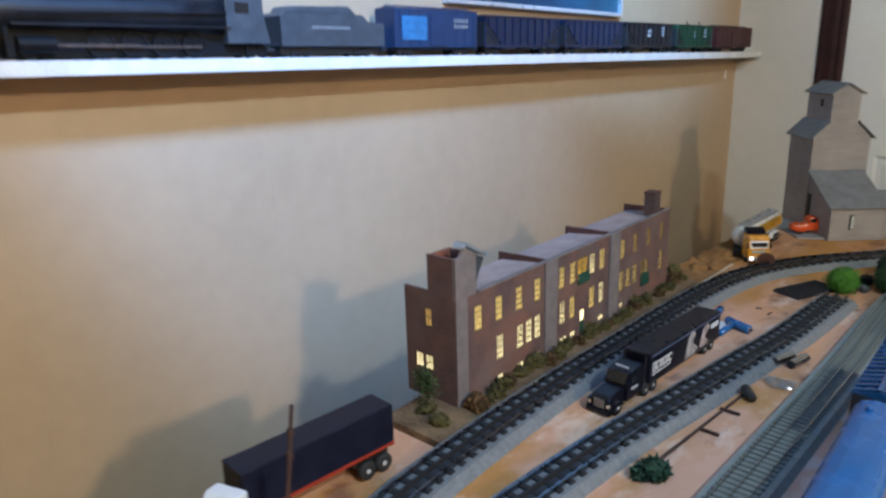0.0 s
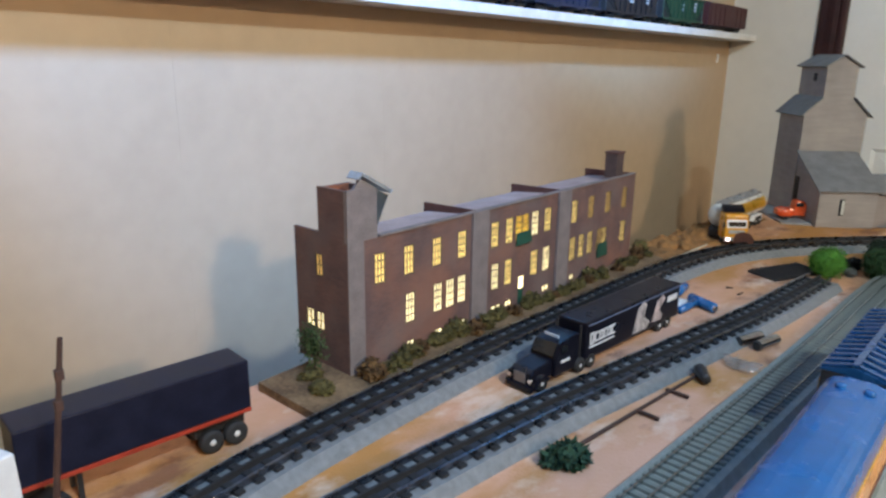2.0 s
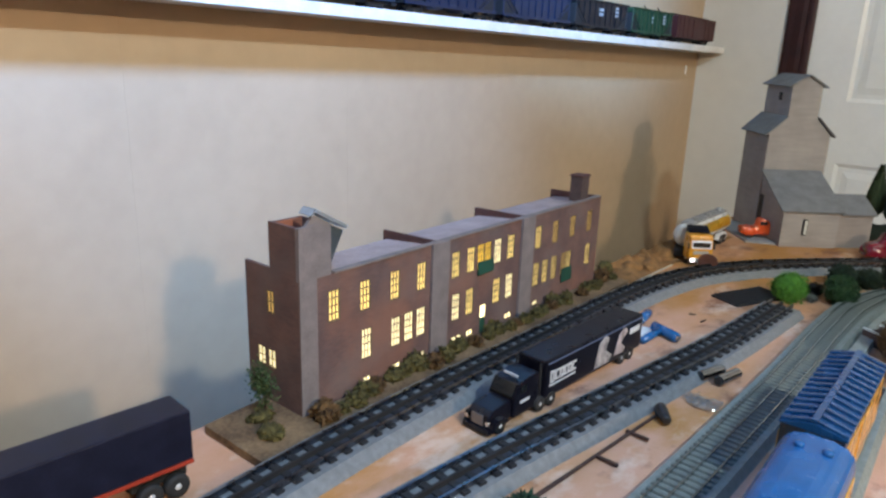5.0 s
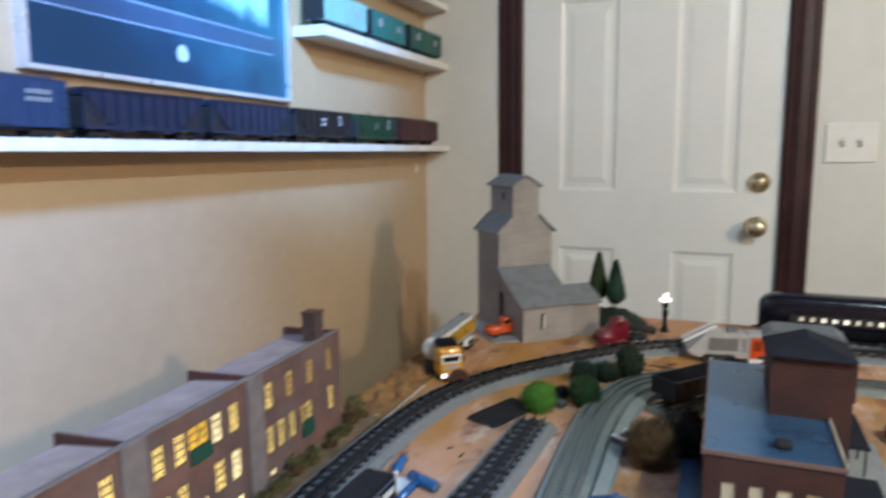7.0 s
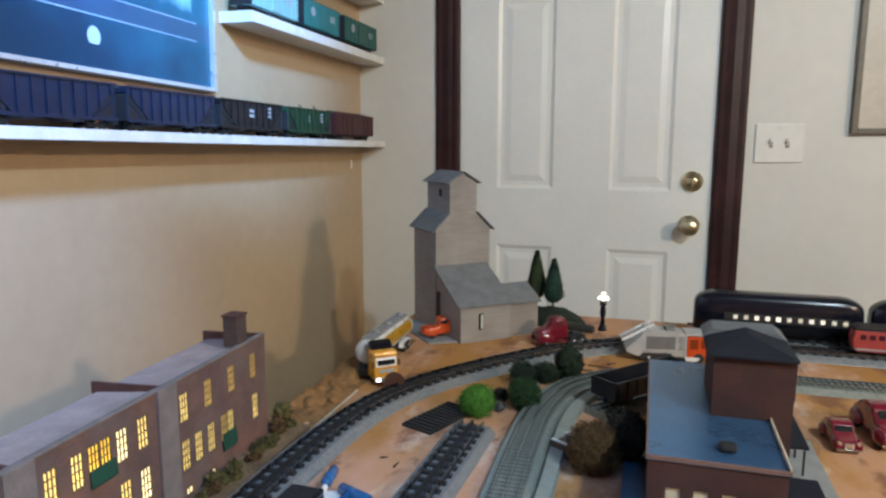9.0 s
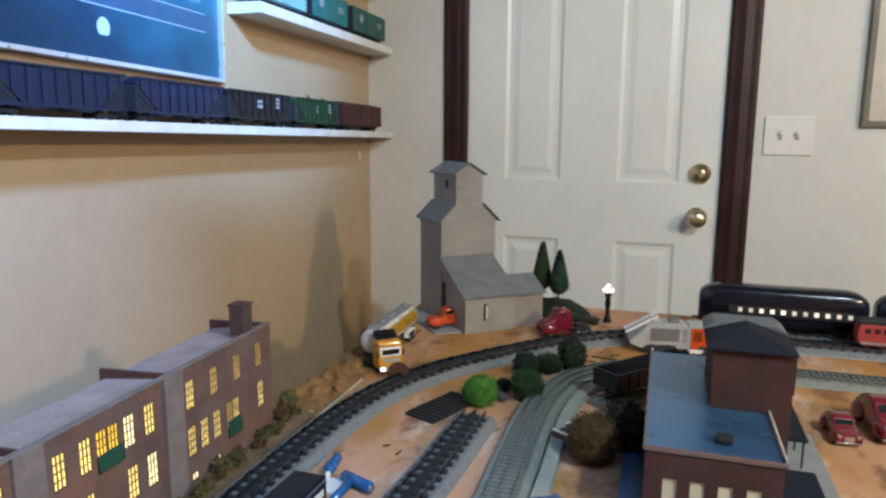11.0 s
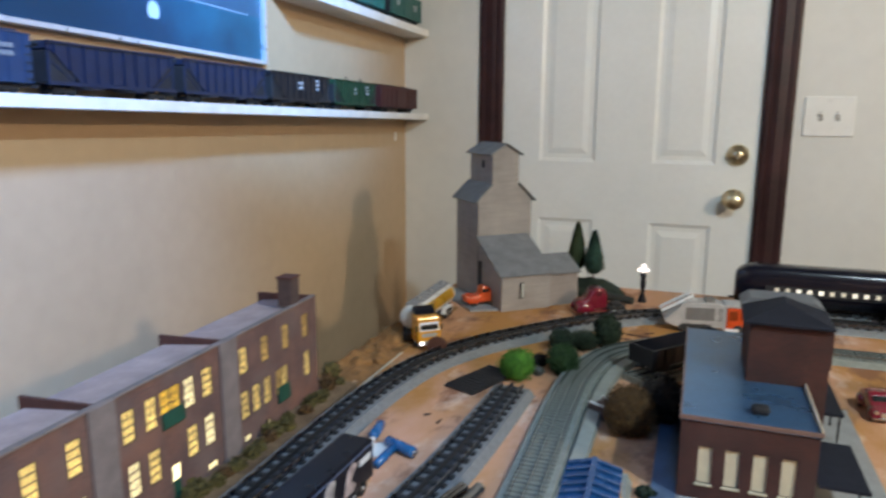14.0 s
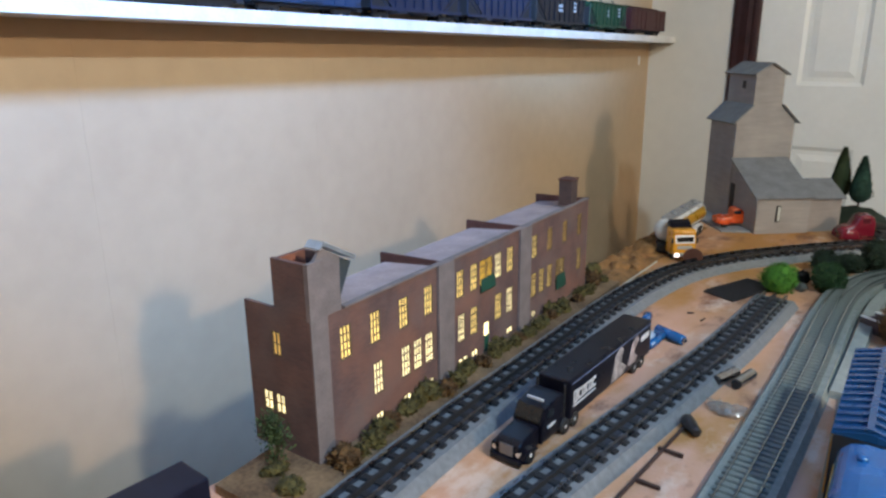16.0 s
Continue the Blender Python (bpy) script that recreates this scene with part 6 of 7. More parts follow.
lathe(bm, [(0.010, -0.235), (0.024, -0.233), (0.0265, -0.225), (0.0265, -0.16), (0.029, -0.10), (0.030, 0.0), (0.032, 0.09), (0.012, 0.095)], c=(0, 0, 0.062), axis="y", seg=26)
part("boiler", bm, LOCOB, lo, smooth=True)
bm = B()
prism(bm, [(0.085, 0.022), (0.085, 0.094), (0.092, 0.100), (0.168, 0.100), (0.172, 0.096), (0.150, 0.094), (0.150, 0.066), (0.160, 0.022)], "x", -0.033, 0.033, 0.001)
cabl = part("cab", bm, GUNMET, lo)
for s in (-1, 1):
    part("cab_window", boxes(((s * 0.0334, 0.112, 0.075), (0.0008, 0.024, 0.016))), GLASSD, cabl)
    part("running_board", boxes(((s * 0.029, -0.06, 0.045), (0.014, 0.300, 0.003)), bevel=0.0006), LOCOB, lo)
    bm = B()
    cyl(bm, (s * 0.026, -0.205, 0.020), (s * 0.026, -0.160, 0.020), 0.011, seg=16)
    part("cylinder", bm, GEARB, lo)
    part("side_rod", boxes(((s * 0.0245, -0.030, 0.017), (0.002, 0.150, 0.004)), bevel=0.0005), BRONZ, lo)
    part("main_rod", boxes(((s * 0.0270, -0.110, 0.0185), (0.002, 0.120, 0.004)), bevel=0.0005), BRONZ, lo)
    for k in range(4):
        bm = B()
        y = -0.100 + k * 0.045
        lathe(bm, [(0.0003, -0.0022), (0.004, -0.0022), (0.005, -0.0012), (0.0150, -0.0012), (0.0160, -0.0025), (0.0195, -0.0025), (0.0195, 0.0025), (0.0160, 0.0025), (0.0150, 0.0012), (0.005, 0.0012), (0.004, 0.0026), (0.0003, 0.0026)], c=(s * 0.020, y, 0.0197), axis="x", seg=24)
        part("driving_wheel", bm, GEARB, lo)
    for y in (-0.190, 0.130, 0.150):
        bm = B()
        cyl(bm, (s * 0.018, y, 0.010), (s * 0.022, y, 0.010), 0.010, seg=16)
        part("small_wheel", bm, GEARB, lo)
    bm = B()
    cyl(bm, (s * 0.032, -0.20, 0.060), (s * 0.035, 0.085, 0.066), 0.0013, seg=6)
    part("handrail", bm, LOCOB, lo)
part("frame", boxes(((0, -0.03, 0.0235), (0.034, 0.370, 0.040)), bevel=0.001), GEARB, lo)
for y, r, h in ((-0.195, 0.009, 0.022), (-0.07, 0.011, 0.012), (0.035, 0.012, 0.012)):
    bm = B()
    lathe(bm, [(r, 0.0), (r * 0.9, h * 0.5), (r * 0.95, h * 0.9), (r * 0.6, h)], c=(0, y, 0.088), seg=16)
    part("dome", bm, GUNMET, lo, smooth=True)
bm = B()
prism(bm, [(-0.262, 0.004), (-0.225, 0.004), (-0.225, 0.028), (-0.236, 0.026)], "x", -0.024, 0.024)
part("pilot", bm, GEARB, lo)

# teal cars on the corner shelves
def ring_badge(parent, x, y, z, r):
    bm = B()
    lathe(bm, [(r * 0.62, 0.0), (r, 0.0), (r, 0.0006), (r * 0.62, 0.0006)], c=(x, y, z), axis="x", seg=22)
    part("badge_ring", bm, PALE, parent)
    part("badge_bar", boxes(((x + 0.0003, y, z), (0.0006, r * 1.0, r * 0.45))), PALE, parent)


def car_end(parent, w, length, h):
    for e in (-1, 1):
        part("end_wall", boxes(((0, e * (length / 2 + 0.0008), 0.016 + h / 2), (w * 0.99, 0.0016, h))), BLACKM, parent, "black car end")


# teal graded from pale to dark along the shelf, standing in for light fall-off
for y, lab, ln, col in ((2.186, "teal model boxcar coloured paler as strongly lit, black ends", 0.225, TEALLIT), (2.442, "teal model boxcar with a round badge on the corner shelf", 0.222, TEAL),
                        (2.720, "teal model boxcar coloured darker as dimly lit, ring badge", 0.255, mat("shaded_teal_car_paint", (0.012, 0.10, 0.085), 0.42, var=0.15, scale=40))):
    tc_ = boxcar(pose(SX, y, 1.494 - (y - 2.06) * 0.0215, -1.23, 0, 0), col, lab, ln, w=0.062, h=0.070, letters=False)
    car_end(tc_, 0.062, ln, 0.070)
    ring_badge(tc_, 0.0325, -ln * 0.27, 0.016 + 0.042, 0.013 if col is not TEALLIT else 0.007)
    lettering(tc_, 0.0325, ln * 0.28, 0.062, 0.0065, 0.004, 4, PALE, 3)
for y in (2.20, 2.48, 2.76):
    zz = 1.698 - (y - 2.06) * 0.0215
    boxcar(pose(SX, y, zz, -1.23, 0, 0), NAVY if y < 2.7 else GUNMET, "dark model boxcar on the upper corner shelf", 0.25, h=0.066)

# blue and yellow train on the inner track
RZ = T + 0.0185
dl = thing("diesel_locomotive", pose(-0.1315, 0.822, RZ, 0, 0, 3.0), "bright blue model diesel engine with yellow sides", "locomotive")
bm = B()
W2 = 0.029
prism(bm, [(-W2, 0.014), (W2, 0.014), (W2, 0.066), (W2 * 0.93, 0.074), (W2 * 0.72, 0.080), (W2 * 0.35, 0.083), (-W2 * 0.35, 0.083), (-W2 * 0.72, 0.080), (-W2 * 0.93, 0.074), (-W2, 0.066)], "y", -0.22, 0.132, 0.004)
dbod = part("body", bm, BLUEP, dl)
for s in (-1, 1):
    part("side_panel", boxes(((s * (W2 + 0.0003), -0.044, 0.046), (0.0012, 0.336, 0.030)), bevel=0.0004), YELLOW, dbod, "amber yellow side panel")
    part("side_stripe", boxes(((s * (W2 + 0.0003), -0.044, 0.026), (0.0014, 0.336, 0.006))), mat("brown_stripe", (0.10, 0.03, 0.015), 0.5), dbod)
    bm = B()
    lathe(bm, [(0.0042, 0), (0.0042, 0.003), (0.0025, 0.0042)], c=(s * 0.0105, 0.104, 0.0822), seg=14)
    part("roof_hatch", bm, BLUEP, dbod, smooth=True)
part("door", boxes(((0, 0.1324, 0.046), (0.016, 0.001, 0.050)), bevel=0.0003), NAVY, dbod)
truck_set(dl, -0.12)
truck_set(dl, 0.085)
couplers(dl, 0.264)
part("fuel_tank", boxes(((0, -0.02, 0.010), (0.030, 0.09, 0.012)), bevel=0.001), BLACKM, dl)

rb = thing("boxcar", pose(-0.1520, 1.066, RZ, 0, 0, 2.4), "blue model boxcar with a ribbed roof and yellow sides", "train car")
BW, BL, BH = 0.0255, 0.098, 0.064
rbod = part("body", boxes(((0, 0, 0.012 + BH / 2), (BW * 2, BL * 2, BH)), bevel=0.001), NAVY, rb)
for e in (-1, 1):
    part("end_wall", boxes(((0, e * (BL + 0.0006), 0.012 + BH / 2), (BW * 1.98, 0.0012, BH))), BLACKM, rbod, "black car end")
bm = B()
prism(bm, [(-BW - 0.0015, 0.0125 + BH), (BW + 0.0015, 0.0125 + BH), (BW + 0.0015, 0.014 + BH), (0, 0.0205 + BH), (-BW - 0.0015, 0.014 + BH)], "y", -BL - 0.001, BL + 0.001)
BLUER = mat("blue_roof_gloss", (0.010, 0.056, 0.150), 0.26, var=0.15, scale=50, coat=0.3)
roof = part("roof", bm, BLUER, rb)
for k in range(14):
    y = -BL + 0.004 + k * (2 * BL - 0.008) / 13
    for s in (-1, 1):
        bm = B()
        prism(bm, [(s * (BW + 0.001), 0.0145 + BH), (s * 0.003, 0.0207 + BH), (s * 0.003, 0.0226 + BH), (s * (BW + 0.001), 0.0164 + BH)], "y", y - 0.0026, y + 0.0026)
        part("roof_rib", bm, BLUER, roof)
part("roof_walk", boxes(((0, 0, 0.0228 + BH), (0.0055, 2 * BL, 0.0022))), BLUER, rb)
for s in (-1, 1):
    part("side_panel", boxes(((s * (BW + 0.0005), 0, 0.012 + BH * 0.46), (0.0012, 2 * BL - 0.004, BH * 0.78))), YELLOW, rbod, "amber yellow side panel")
    part("sliding_door", boxes(((s * (BW + 0.0012), 0, 0.012 + BH * 0.46), (0.0014, 0.045, BH * 0.80)), bevel=0.0003), YELLOW, rbod)
truck_set(rb, -0.062)
truck_set(rb, 0.062)
couplers(rb, 0.190)
shrub("shrub", -0.113, 1.294, T, 0.0095, GREEND, "small dark green lichen scrap by the spur end", 0.55, 700, 0.004, 51, "bushes by the station", 4)

# open black gondola by the station
gd = thing("gondola_car", pose(-0.088, 1.724, T + 0.0185, 0, 0, -40), "black open model gondola car behind the station", "train car")
for s in (-1, 1):
    part("side", boxes(((s * 0.0255, 0, 0.029), (0.0025, 0.190, 0.030)), bevel=0.0004), HOPBLK, gd)
    part("end", boxes(((0, s * 0.0938, 0.029), (0.0484, 0.0024, 0.030)), bevel=0.0004), HOPBLK, gd)
    for k in range(9):
        part("rib", boxes(((s * 0.0275, -0.088 + k * 0.022, 0.029), (0.0016, 0.0028, 0.028))), HOPBLK, gd)
part("floor", boxes(((0, 0, 0.0155), (0.0486, 0.185, 0.003))), HOPBLK, gd)
truck_set(gd, -0.062)
truck_set(gd, 0.062)
couplers(gd, 0.190)
track("grey track stub under the black gondola", [(-0.156, 1.642), (-0.088, 1.724), (-0.02, 1.806)], BEDS, 0.060, 0.052, TIEG, 0.0055, 0.0107, RAILS, RAILS, 0.042)


# black lit coaches on the far line
def coach(m, length, label):
    c = thing("passenger_coach", m, label, "train car", "lit coaches on the far track")
    W, z0 = 0.030, 0.011
    sec = [(-W, z0), (W, z0), (W, z0 + 0.058), (W * 0.95, z0 + 0.0700), (W * 0.78, z0 + 0.0785), (W * 0.45, z0 + 0.083), (-W * 0.45, z0 + 0.083), (-W * 0.78, z0 + 0.0785), (-W * 0.95, z0 + 0.0700), (-W, z0 + 0.058)]
    bm = B()
    rings = []
    cap = [(0.046 * (1 - math.cos(q)), 0.42 + 0.58 * math.sin(q)) for q in (0.0, 0.22, 0.45, 0.70, 1.0, 1.30, math.pi / 2)]
    for y, k in [(-length / 2 + d, k) for d, k in cap] + [(length / 2 - d, k) for d, k in cap[::-1]]:
        rings.append([bm.verts.new((a * (0.25 + 0.75 * k), y, z0 + (b - z0) * (0.45 + 0.55 * k))) for a, b in sec])
    for a, b in zip(rings, rings[1:]):
        for k in range(len(sec)):
            bm.faces.new((a[k], a[(k + 1) % len(sec)], b[(k + 1) % len(sec)], b[k]))
    bm.faces.new(rings[0][::-1])
    bm.faces.new(rings[-1])
    bmesh.ops.recalc_face_normals(bm, faces=bm.faces[:])
    body = part("body", bm, mat("coach_gloss_black", (0.007, 0.008, 0.017), 0.22, var=0.15, scale=60), c, smooth=True)
    n = 11
    for s in (-1, 1):
        part("window_band", boxes(((s * (W + 0.0003), -0.016, z0 + 0.0335), (0.0012, length - 0.090, 0.016))), BLACKM, body)
        for k in range(n):
            y = -length / 2 + 0.037 + k * 0.0213
            part("window", boxes(((s * (W + 0.0010), y, z0 + 0.0330), (0.0008, 0.0086, 0.0090))), LITC if k in (2, 3, 6, 7, 8) else LITQ, body)
        part("belt_rail", boxes(((s * (W + 0.0006), 0.0, z0 + 0.023), (0.0014, length - 0.06, 0.0016))), BLACKM, body)
    part("underframe", boxes(((0, 0, 0.0085), (0.044, length * 0.93, 0.0046)), bevel=0.001), BLACKM, c)
    part("battery_box", boxes(((0, 0, 0.0045), (0.036, length * 0.30, 0.005)), bevel=0.001), BLACKM, c)
    truck_set(c, -length * 0.33)
    truck_set(c, length * 0.33)
    couplers(c, length)


coach(pose(0.180, 2.176, T + 0.0185, 0, 0, 90), 0.334, "glossy black model passenger coach with lit windows")
coach(pose(0.528, 2.176, T + 0.0185, 0, 0, 90), 0.334, "glossy black model passenger coach with lit windows")

# red trolley on the inner far track
ty = thing("trolley_car", pose(0.383, 2.095, T + 0.0185, 0, 0, 90), "small red model trolley car with a black roof and low skirts", "train car")
part("underframe", boxes(((0, 0, 0.0105), (0.030, 0.130, 0.006)), bevel=0.001), BLACKM, ty)
bm = B()
prism(bm, [(-0.072, 0.012), (-0.066, 0.006), (0.066, 0.006), (0.072, 0.012), (0.075, 0.030), (0.071, 0.049), (-0.071, 0.049), (-0.075, 0.030)], "x", -0.019, 0.019, 0.0022)
tyb = part("body", bm, mat("trolley_red", (0.36, 0.048, 0.044), 0.4, var=0.15, scale=50), ty)
bm = B()
prism(bm, [(-0.076, 0.0492), (0.076, 0.0492), (0.072, 0.0545), (0.058, 0.0575), (-0.058, 0.0575), (-0.072, 0.0545)], "x", -0.0200, 0.0200, 0.002)
part("roof", bm, BLACKM, ty)
GREYB = mat("grey_band", (0.30, 0.30, 0.32), 0.4)
for s_ in (-1, 1):
    part("sill_stripe", boxes(((s_ * 0.0194, 0, 0.0115), (0.001, 0.136, 0.0040))), GREYB, tyb)
    for k in range(8):
        part("window", boxes(((s_ * 0.0194, -0.057 + k * 0.0163, 0.0365), (0.001, 0.0105, 0.0100)), bevel=0.0003), mat("trolley_window", (0.060, 0.018, 0.024), 0.2), tyb)
truck_set(ty, -0.042)
truck_set(ty, 0.042)

# ---- brick station ----
st = thing("station_building", pose(-0.079, 1.300, T, 0, 0, 0), "dark red brick model station with a blue-grey roof", "building")
SW, SL, SH = 0.140, 0.346, 0.100
SWIN = [(0.020 + k * 0.0285, 0.033 + k * 0.0285 + 0.002) for k in range(4)]


def sfront(bm, a, b, z0, z1):
    box(bm, ((a + b) / 2, 0.002, (z0 + z1) / 2), (b - a, 0.004, z1 - z0))


bm = B()
pierced(bm, 0.0, SW, 0.006, SH, [(a, b, 0.026, 0.070) for a, b in SWIN], sfront)
part("front_wall", bm, BRICKD, st)


def sside(bm, a, b, z0, z1):
    box(bm, (0.002, (a + b) / 2, (z0 + z1) / 2), (0.004, b - a, z1 - z0))


SIDE = [(0.030 + k * 0.050, 0.047 + k * 0.050) for k in range(6)]
bm = B()
pierced(bm, 0.0042, SL, 0.006, SH, [(a, b, 0.026, 0.070) for a, b in SIDE], sside)
part("side_wall", bm, BRICKD, st)
part("side_wall", boxes(((SW - 0.002, SL / 2, 0.053), (0.004, SL - 0.0084, 0.094))), BRICKD, st)
part("back_wall", boxes(((SW / 2, SL - 0.002, 0.053), (SW - 0.0084, 0.004, 0.094))), BRICKD, st)
for a, b in SWIN:
    wn = part("window", boxes(((0.5 * (a + b), 0.0030, 0.048), (b - a - 0.0004, 0.0016, 0.0436))), CREAMP, st, "cream boarded window panel")
    part("sill", boxes(((0.5 * (a + b), -0.0012, 0.0248), (b - a + 0.004, 0.0026, 0.0022))), CREAMP, wn)
for a, b in SIDE:
    wn = part("window", boxes(((0.0030, 0.5 * (a + b), 0.048), (0.0016, b - a - 0.0004, 0.0436))), CREAMP, st, "cream boarded window panel")
part("roof", boxes(((SW / 2, SL / 2, SH + 0.0022), (SW + 0.004, SL + 0.004, 0.004)), bevel=0.0006), BLUERF, st, "flat blue-grey painted roof")
for c, s in (((SW / 2, -0.001, SH + 0.0035), (SW + 0.005, 0.0024, 0.005)), ((-0.001, SL / 2, SH + 0.0035), (0.0024, SL - 0.002, 0.005)), ((SW + 0.0010, SL / 2, SH + 0.0055), (0.0020, SL - 0.002, 0.0075))):
    part("roof_edge", boxes((c, s), bevel=0.0004), WOODP if s[2] > 0.006 else mat("brown_eave", (0.16, 0.10, 0.085), 0.6), st)
bm = boxes(((0.083, 0.034, SH + 0.0095), (0.019, 0.014, 0.011)), bevel=0.0045)
part("roof_vent", bm, BLACKM, st)
# two-storey block
HX0, HX1, HY0, HY1, HZ = 0.073, 0.165, 0.137, 0.260, 0.181
blk = part("upper_block", boxes((((HX0 + HX1) / 2, (HY0 + HY1) / 2, HZ / 2 + SH / 2 + 0.0022), (HX1 - HX0, HY1 - HY0, HZ - SH - 0.0044))), BRICKD, st)
part("bay", boxes(((HX1 + 0.0065, 0.225, 0.136), (0.012, 0.060, 0.050))), BRICKD, blk)
part("lower_block", boxes((((SW + 0.003 + HX1) / 2, (HY0 + HY1) / 2, SH / 2 + 0.0052), (HX1 - SW - 0.003, HY1 - HY0, SH - 0.0016))), BRICKD, st)
bm = B()
ex0, ex1, ey0, ey1 = HX0 - 0.008, HX1 + 0.002, HY0 - 0.007, HY1 + 0.007
mx = (ex0 + ex1) / 2
base = [bm.verts.new(p) for p in ((ex0, ey0, HZ), (ex1, ey0, HZ), (ex1, ey0 + 0.085, HZ), (ex0, ey0 + 0.085, HZ))]
lip = [bm.verts.new((v.co.x, v.co.y, HZ + 0.003)) for v in base]
top = [bm.verts.new((mx, ey0 + 0.050, HZ + 0.019)), bm.verts.new((mx, ey0 + 0.085, HZ + 0.019))]
for k in range(4):
    bm.faces.new((base[k], base[(k + 1) % 4], lip[(k + 1) % 4], lip[k]))
bm.faces.new((lip[0], lip[1], top[0]))
bm.faces.new((lip[1], lip[2], top[1], top[0]))
bm.faces.new((lip[2], lip[3], top[1]))
bm.faces.new((lip[3], lip[0], top[0], top[1]))
bm.faces.new(base[::-1])
bmesh.ops.recalc_face_normals(bm, faces=bm.faces[:])
part("hip_roof", bm, SLATED, blk, "dark slate hipped roof")
bm = B()
prism(bm, [(ex0, HZ), (ex1, HZ), (ex1, HZ + 0.004), (ex1 - 0.012, HZ + 0.0125), (ex0 + 0.012, HZ + 0.0125), (ex0, HZ + 0.004)], "y", ey0 + 0.0855, ey1)
part("main_roof", bm, mat("grey_slate_roof", (0.115, 0.125, 0.14), 0.6, var=0.2, scale=50, bump=0.0008), blk, "grey slate roof")
part("canopy", boxes(((HX1 + 0.018, 0.268, 0.046), (0.036, 0.125, 0.004)), bevel=0.0006), SLATED, st, "dark platform canopy")
for y in (0.212, 0.268, 0.324):
    bm = B()
    cyl(bm, (HX1 + 0.032, y, 0.006), (HX1 + 0.032, y, 0.0445), 0.0014, seg=8)
    part("canopy_post", bm, BLACKM, st)
pf2 = B()
box(pf2, (0.1147, 0.150, 0.003), (0.2286, 0.37, 0.006), bevel=0.0008)
part("platform", pf2, PLATF, st, "grey station platform")
part("side_walk", boxes(((-0.0148, 0.150, 0.003), (0.0284, 0.37, 0.006)), bevel=0.0008), mat("blue_walk_paint", (0.065, 0.105, 0.170), 0.6, var=0.2, scale=40), st, "blue-grey painted side walk")
part("canopy", boxes(((0.167, 0.055, 0.046), (0.050, 0.115, 0.004)), bevel=0.0006), SLATED, st, "dark platform canopy")
for y in (0.010, 0.100):
    bm = B()
    cyl(bm, (0.184, y, 0.006), (0.184, y, 0.0445), 0.0014, seg=8)
    part("canopy_post", bm, BLACKM, st)

# ---- street lamp, sticks, pipes and small things ----
sl = thing("street_lamp", pose(-0.186, 2.178, T), "small black model street lamp with lit globes", "lamp")
bm = B()
lathe(bm, [(0.0105, 0.0), (0.0098, 0.004), (0.0056, 0.016), (0.0042, 0.030), (0.0060, 0.036), (0.0070, 0.046), (0.0058, 0.054), (0.0044, 0.058), (0.0082, 0.062), (0.0080, 0.065), (0.0035, 0.068), (0.0024, 0.080)], seg=14)
part("post", bm, BLACK, sl, smooth=True)
for a in range(4):
    dx, dy = 0.0085 * math.cos(a * math.pi / 2), 0.0085 * math.sin(a * math.pi / 2)
    bm = B()
    cyl(bm, (0, 0, 0.064), (dx, dy, 0.072), 0.0010, seg=6)
    part("arm", bm, BLACK, sl)
    bm = B()
    bmesh.ops.create_uvsphere(bm, u_segments=14, v_segments=10, radius=0.0043, matrix=Matrix.Translation((dx, dy, 0.0770)))
    part("globe", bm, BULB, sl, smooth=True)
bm = B()
bmesh.ops.create_uvsphere(bm, u_segments=14, v_segments=10, radius=0.0047, matrix=Matrix.Translation((0, 0, 0.0870)))
part("globe", bm, BULB, sl, smooth=True)

fp = thing("telegraph_pole", pose(-0.352, 0.800, T), "dark brown telegraph pole lying beside the siding", "pole")
bm = B()
cyl(bm, (0.016, 0.0, 0.0024), (0.029, 0.266, 0.0024), 0.0024, 0.0018, 10)
part("post", bm, WOODB, fp)
for y, x in ((0.141, 0.0250), (0.208, 0.0245)):
    part("crossarm", boxes(((x + 0.010, y - 0.004, 0.0030), (0.026, 0.0036, 0.0036)), bevel=0.0005), WOODB, fp)
ws = B()
cyl(ws, (-0.571, 1.476, T + 0.0018), (-0.573, 1.643, T + 0.0018), 0.0018, 0.0018, 8)
solid("wooden_stick", ws, WOODP, "thin pale wooden stick lying beside the track", "stick", kind="")
mt = thing("rubber_mat", pose(-0.396, 1.568, T, 0, 0, -22), "small black ribbed rubber mat on the table", "mat")
part("sheet", boxes(((0, 0, 0.002), (0.058, 0.120, 0.004)), bevel=0.0006), BLACKM, mt)
for k in range(11):
    part("rib", boxes(((0, -0.052 + k * 0.0104, 0.0050), (0.056, 0.005, 0.0022)), bevel=0.0005), BLACKM, mt)
for x, y, a in ((-0.3195, 1.206, -17), (-0.2990, 1.211, -11)):
    pp = thing("metal_pipe", pose(x, y, T, 0, 0, a), "short shiny metal cylinder lying on its side", "pipe", "metal cylinders on the table")
    bm = B()
    cyl(bm, (0, -0.020, 0.0070), (0, 0.022, 0.0070), 0.0070, seg=20)
    part("tube", bm, mat("bright_steel", (0.34, 0.35, 0.38), 0.16, 1.0, var=0.2, scale=60), pp, smooth=False)
    bm = B()
    cyl(bm, (0, -0.0225, 0.0070), (0, -0.0202, 0.0070), 0.0056, seg=16)
    part("end_cap", bm, BLACKM, pp)
bk = thing("rubber_stopper", pose(-0.3155, 1.0605, T + 0.0002, 0, 0, 130.4) @ Matrix.Scale(0.84, 4), "dark rubber stopper with a metal ring lying on the table", "stopper")
bm = B()
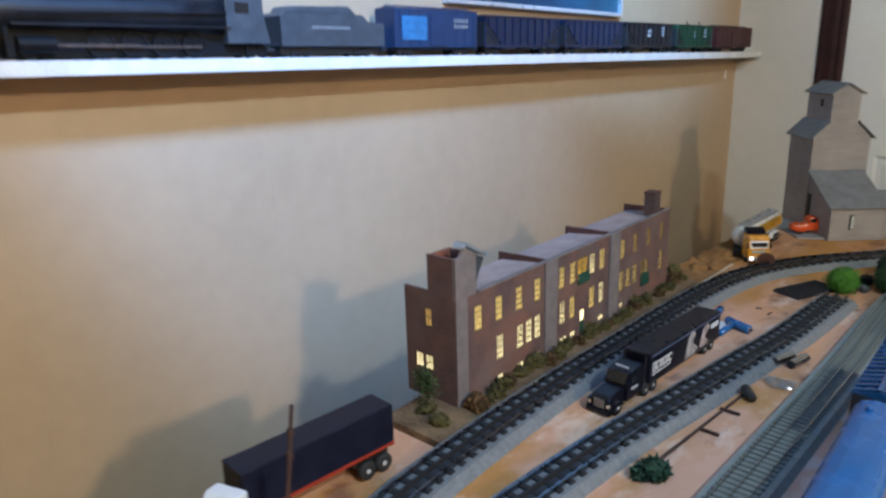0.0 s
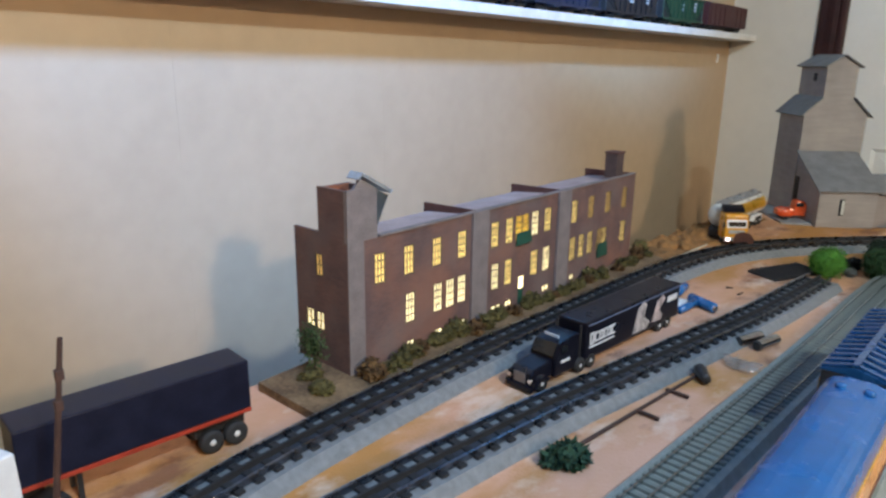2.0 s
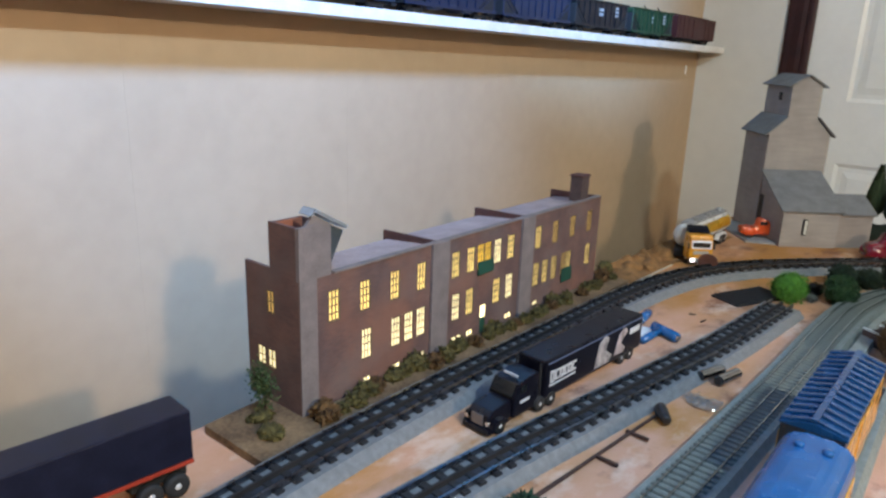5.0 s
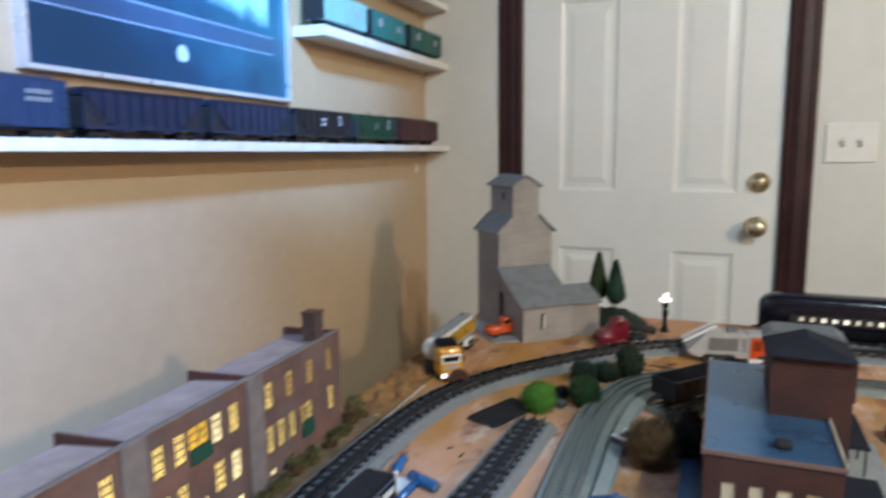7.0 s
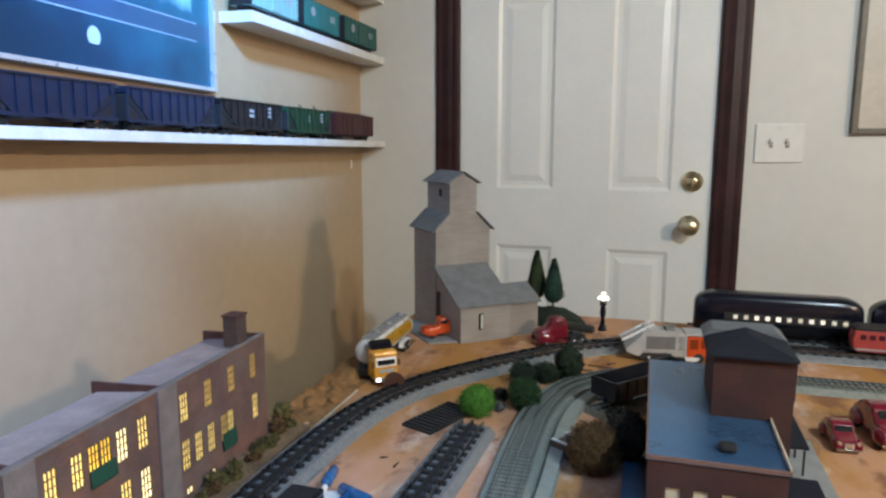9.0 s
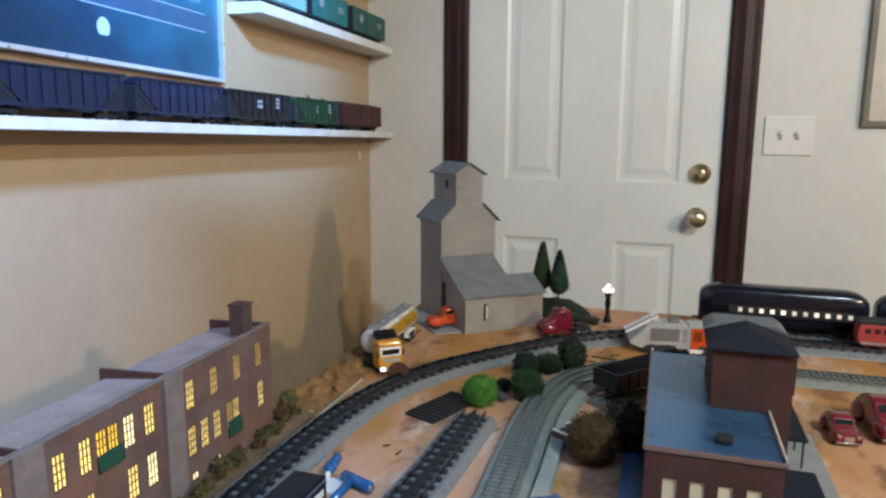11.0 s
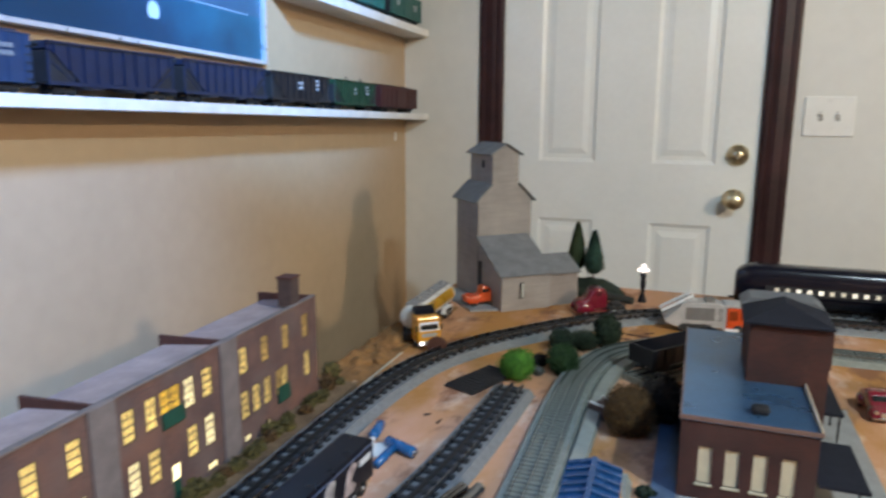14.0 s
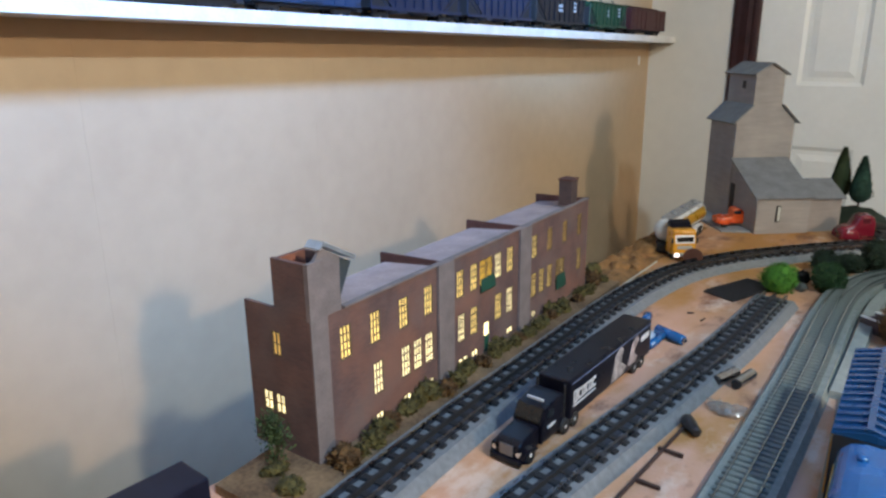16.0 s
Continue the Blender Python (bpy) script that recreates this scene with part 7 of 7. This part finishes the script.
lathe(bm, [(0.0040, -0.020), (0.0066, -0.0185), (0.0072, -0.010), (0.0088, 0.004), (0.0092, 0.013), (0.0080, 0.0150)], c=(0, 0, 0.0094), axis="x", seg=20)
part("plug", bm, mat("dark_brown_rubber", (0.022, 0.018, 0.018), 0.4, var=0.3, scale=80), bk, smooth=True)
bm = B()
lathe(bm, [(0.0030, 0.0152), (0.0075, 0.0152), (0.0078, 0.0164), (0.0062, 0.0172), (0.0030, 0.0160)], c=(0, 0, 0.0094), axis="x", seg=20)
part("ring", bm, mat("worn_steel", (0.36, 0.34, 0.32), 0.3, 0.9, var=0.2, scale=60), bk, "worn metal end ring", True)
cp = B()
rc = random.Random(8)
NW = 13
wrap = [[cp.verts.new(((i / NW - 0.5) * 0.046 + rc.uniform(-0.0016, 0.0016), (k / NW - 0.5) * 0.034 + rc.uniform(-0.0016, 0.0016),
                       0.0022 + 0.013 * abs(noise.noise(Vector((i * 0.42, k * 0.42, 3.1)))) + rc.uniform(0, 0.0035))) for k in range(NW + 1)] for i in range(NW + 1)]
for i in range(NW):
    for k in range(NW):
        if (i - NW / 2) ** 2 + (k - NW / 2) ** 2 < 40 + 14 * noise.noise(Vector((i * 0.7, k * 0.7, 0))):
            cp.faces.new((wrap[i][k], wrap[i + 1][k], wrap[i + 1][k + 1], wrap[i][k + 1]))
bmesh.ops.delete(cp, geom=[v for v in cp.verts if not v.link_faces], context="VERTS")
bmesh.ops.solidify(cp, geom=cp.faces[:], thickness=0.0003)
low = min(v.co.z for v in cp.verts)
bmesh.ops.translate(cp, verts=cp.verts[:], vec=(0, 0, -low))
solid("plastic_wrap", cp, CLEAR, "crumpled clear plastic scrap on the table", "plastic scrap", kind="", m=pose(-0.298, 1.128, T))
ty2 = thing("toy_tool", pose(-0.440, 1.262, T), "small blue and white plastic toy lying on the table", "toy")
plate = B()
box(plate, (0, 0, 0.0012), (0.058, 0.036, 0.0024), pose(-0.024, 0.018, 0, 0, 0, 24), bevel=0.0006)
part("plate", plate, WHITEP, ty2, "white plastic plate")
bm = B()
lathe(bm, [(0.0060, -0.0250), (0.0076, -0.0235), (0.0076, 0.0235), (0.0060, 0.0250)], axis="x", seg=18)
bmesh.ops.transform(bm, matrix=pose(0.018, 0.0305, 0.0078, 0, 0, -22.5), verts=bm.verts[:])
hd = part("head", bm, BLUEP, ty2, "blue plastic barrel", True)
bm = B()
cyl(bm, (0.0416, 0.0207, 0.0078), (0.0440, 0.0197, 0.0078), 0.0042, 0.0036, 12)
part("tip", bm, CHROME, hd)
bm = B()
cyl(bm, (0.010, 0.030, 0.0072), (0.008, -0.022, 0.0066), 0.0060, 0.0054, 16)
part("grip", bm, BLUEP, ty2, "blue plastic grip", True)
bm = B()
lathe(bm, [(0.0030, -0.0020), (0.0055, 0.0010), (0.0070, 0.0030), (0.0070, 0.0380), (0.0056, 0.0400)], axis="y", seg=18)
bmesh.ops.transform(bm, matrix=pose(-0.027, 0.041, 0.0096, 0, 0, 9), verts=bm.verts[:])
part("canister", bm, BLUEP, ty2, "blue plastic canister", True)
bm = B()
cyl(bm, (-0.026, 0.038, 0.0080), (-0.014, -0.006, 0.0064), 0.0036, 0.0040, 12)
part("nozzle", bm, WHITEP, ty2, "white nozzle")
ot = thing("wooden_tray", pose(-0.166, 1.489, T, 0, 0, -31.5), "small open mauve-brown tray with pale rims beside the bush", "tray")
TRAYM = mat("mauve_brown_board", (0.105, 0.070, 0.066), 0.7, var=0.25, scale=60, bump=0.0006)
part("bottom", boxes(((0, 0, 0.0015), (0.076, 0.028, 0.003))), TRAYM, ot)
for sy in (-1, 1):
    sd = part("side", boxes(((0, sy * 0.0155, 0.010), (0.080, 0.003, 0.020))), TRAYM, ot)
    part("rim", boxes(((0, sy * 0.0155, 0.0212), (0.081, 0.0040, 0.0024)), bevel=0.0006), WHITEP, sd, "pale top rim")
for sx in (-1, 1):
    part("end", boxes(((sx * 0.0385, 0, 0.0085), (0.003, 0.028, 0.017))), TRAYM, ot)
for x, y, a, l in ((-0.170, 1.900, -12, 0.050), (-0.205, 1.868, 12, 0.045), (-0.405, 1.395, 75, 0.014), (-0.150, 1.925, 30, 0.02), (-0.43, 1.41, 20, 0.01)):
    bm = B()
    cyl(bm, (-l / 2, 0, 0.0016), (l / 2, 0.002, 0.0016), 0.0016, 0.001, 7)
    solid("twig", bm, WOODB, "thin dark twig lying on the table", "twig", kind="", m=pose(x, y, T, 0, 0, a))
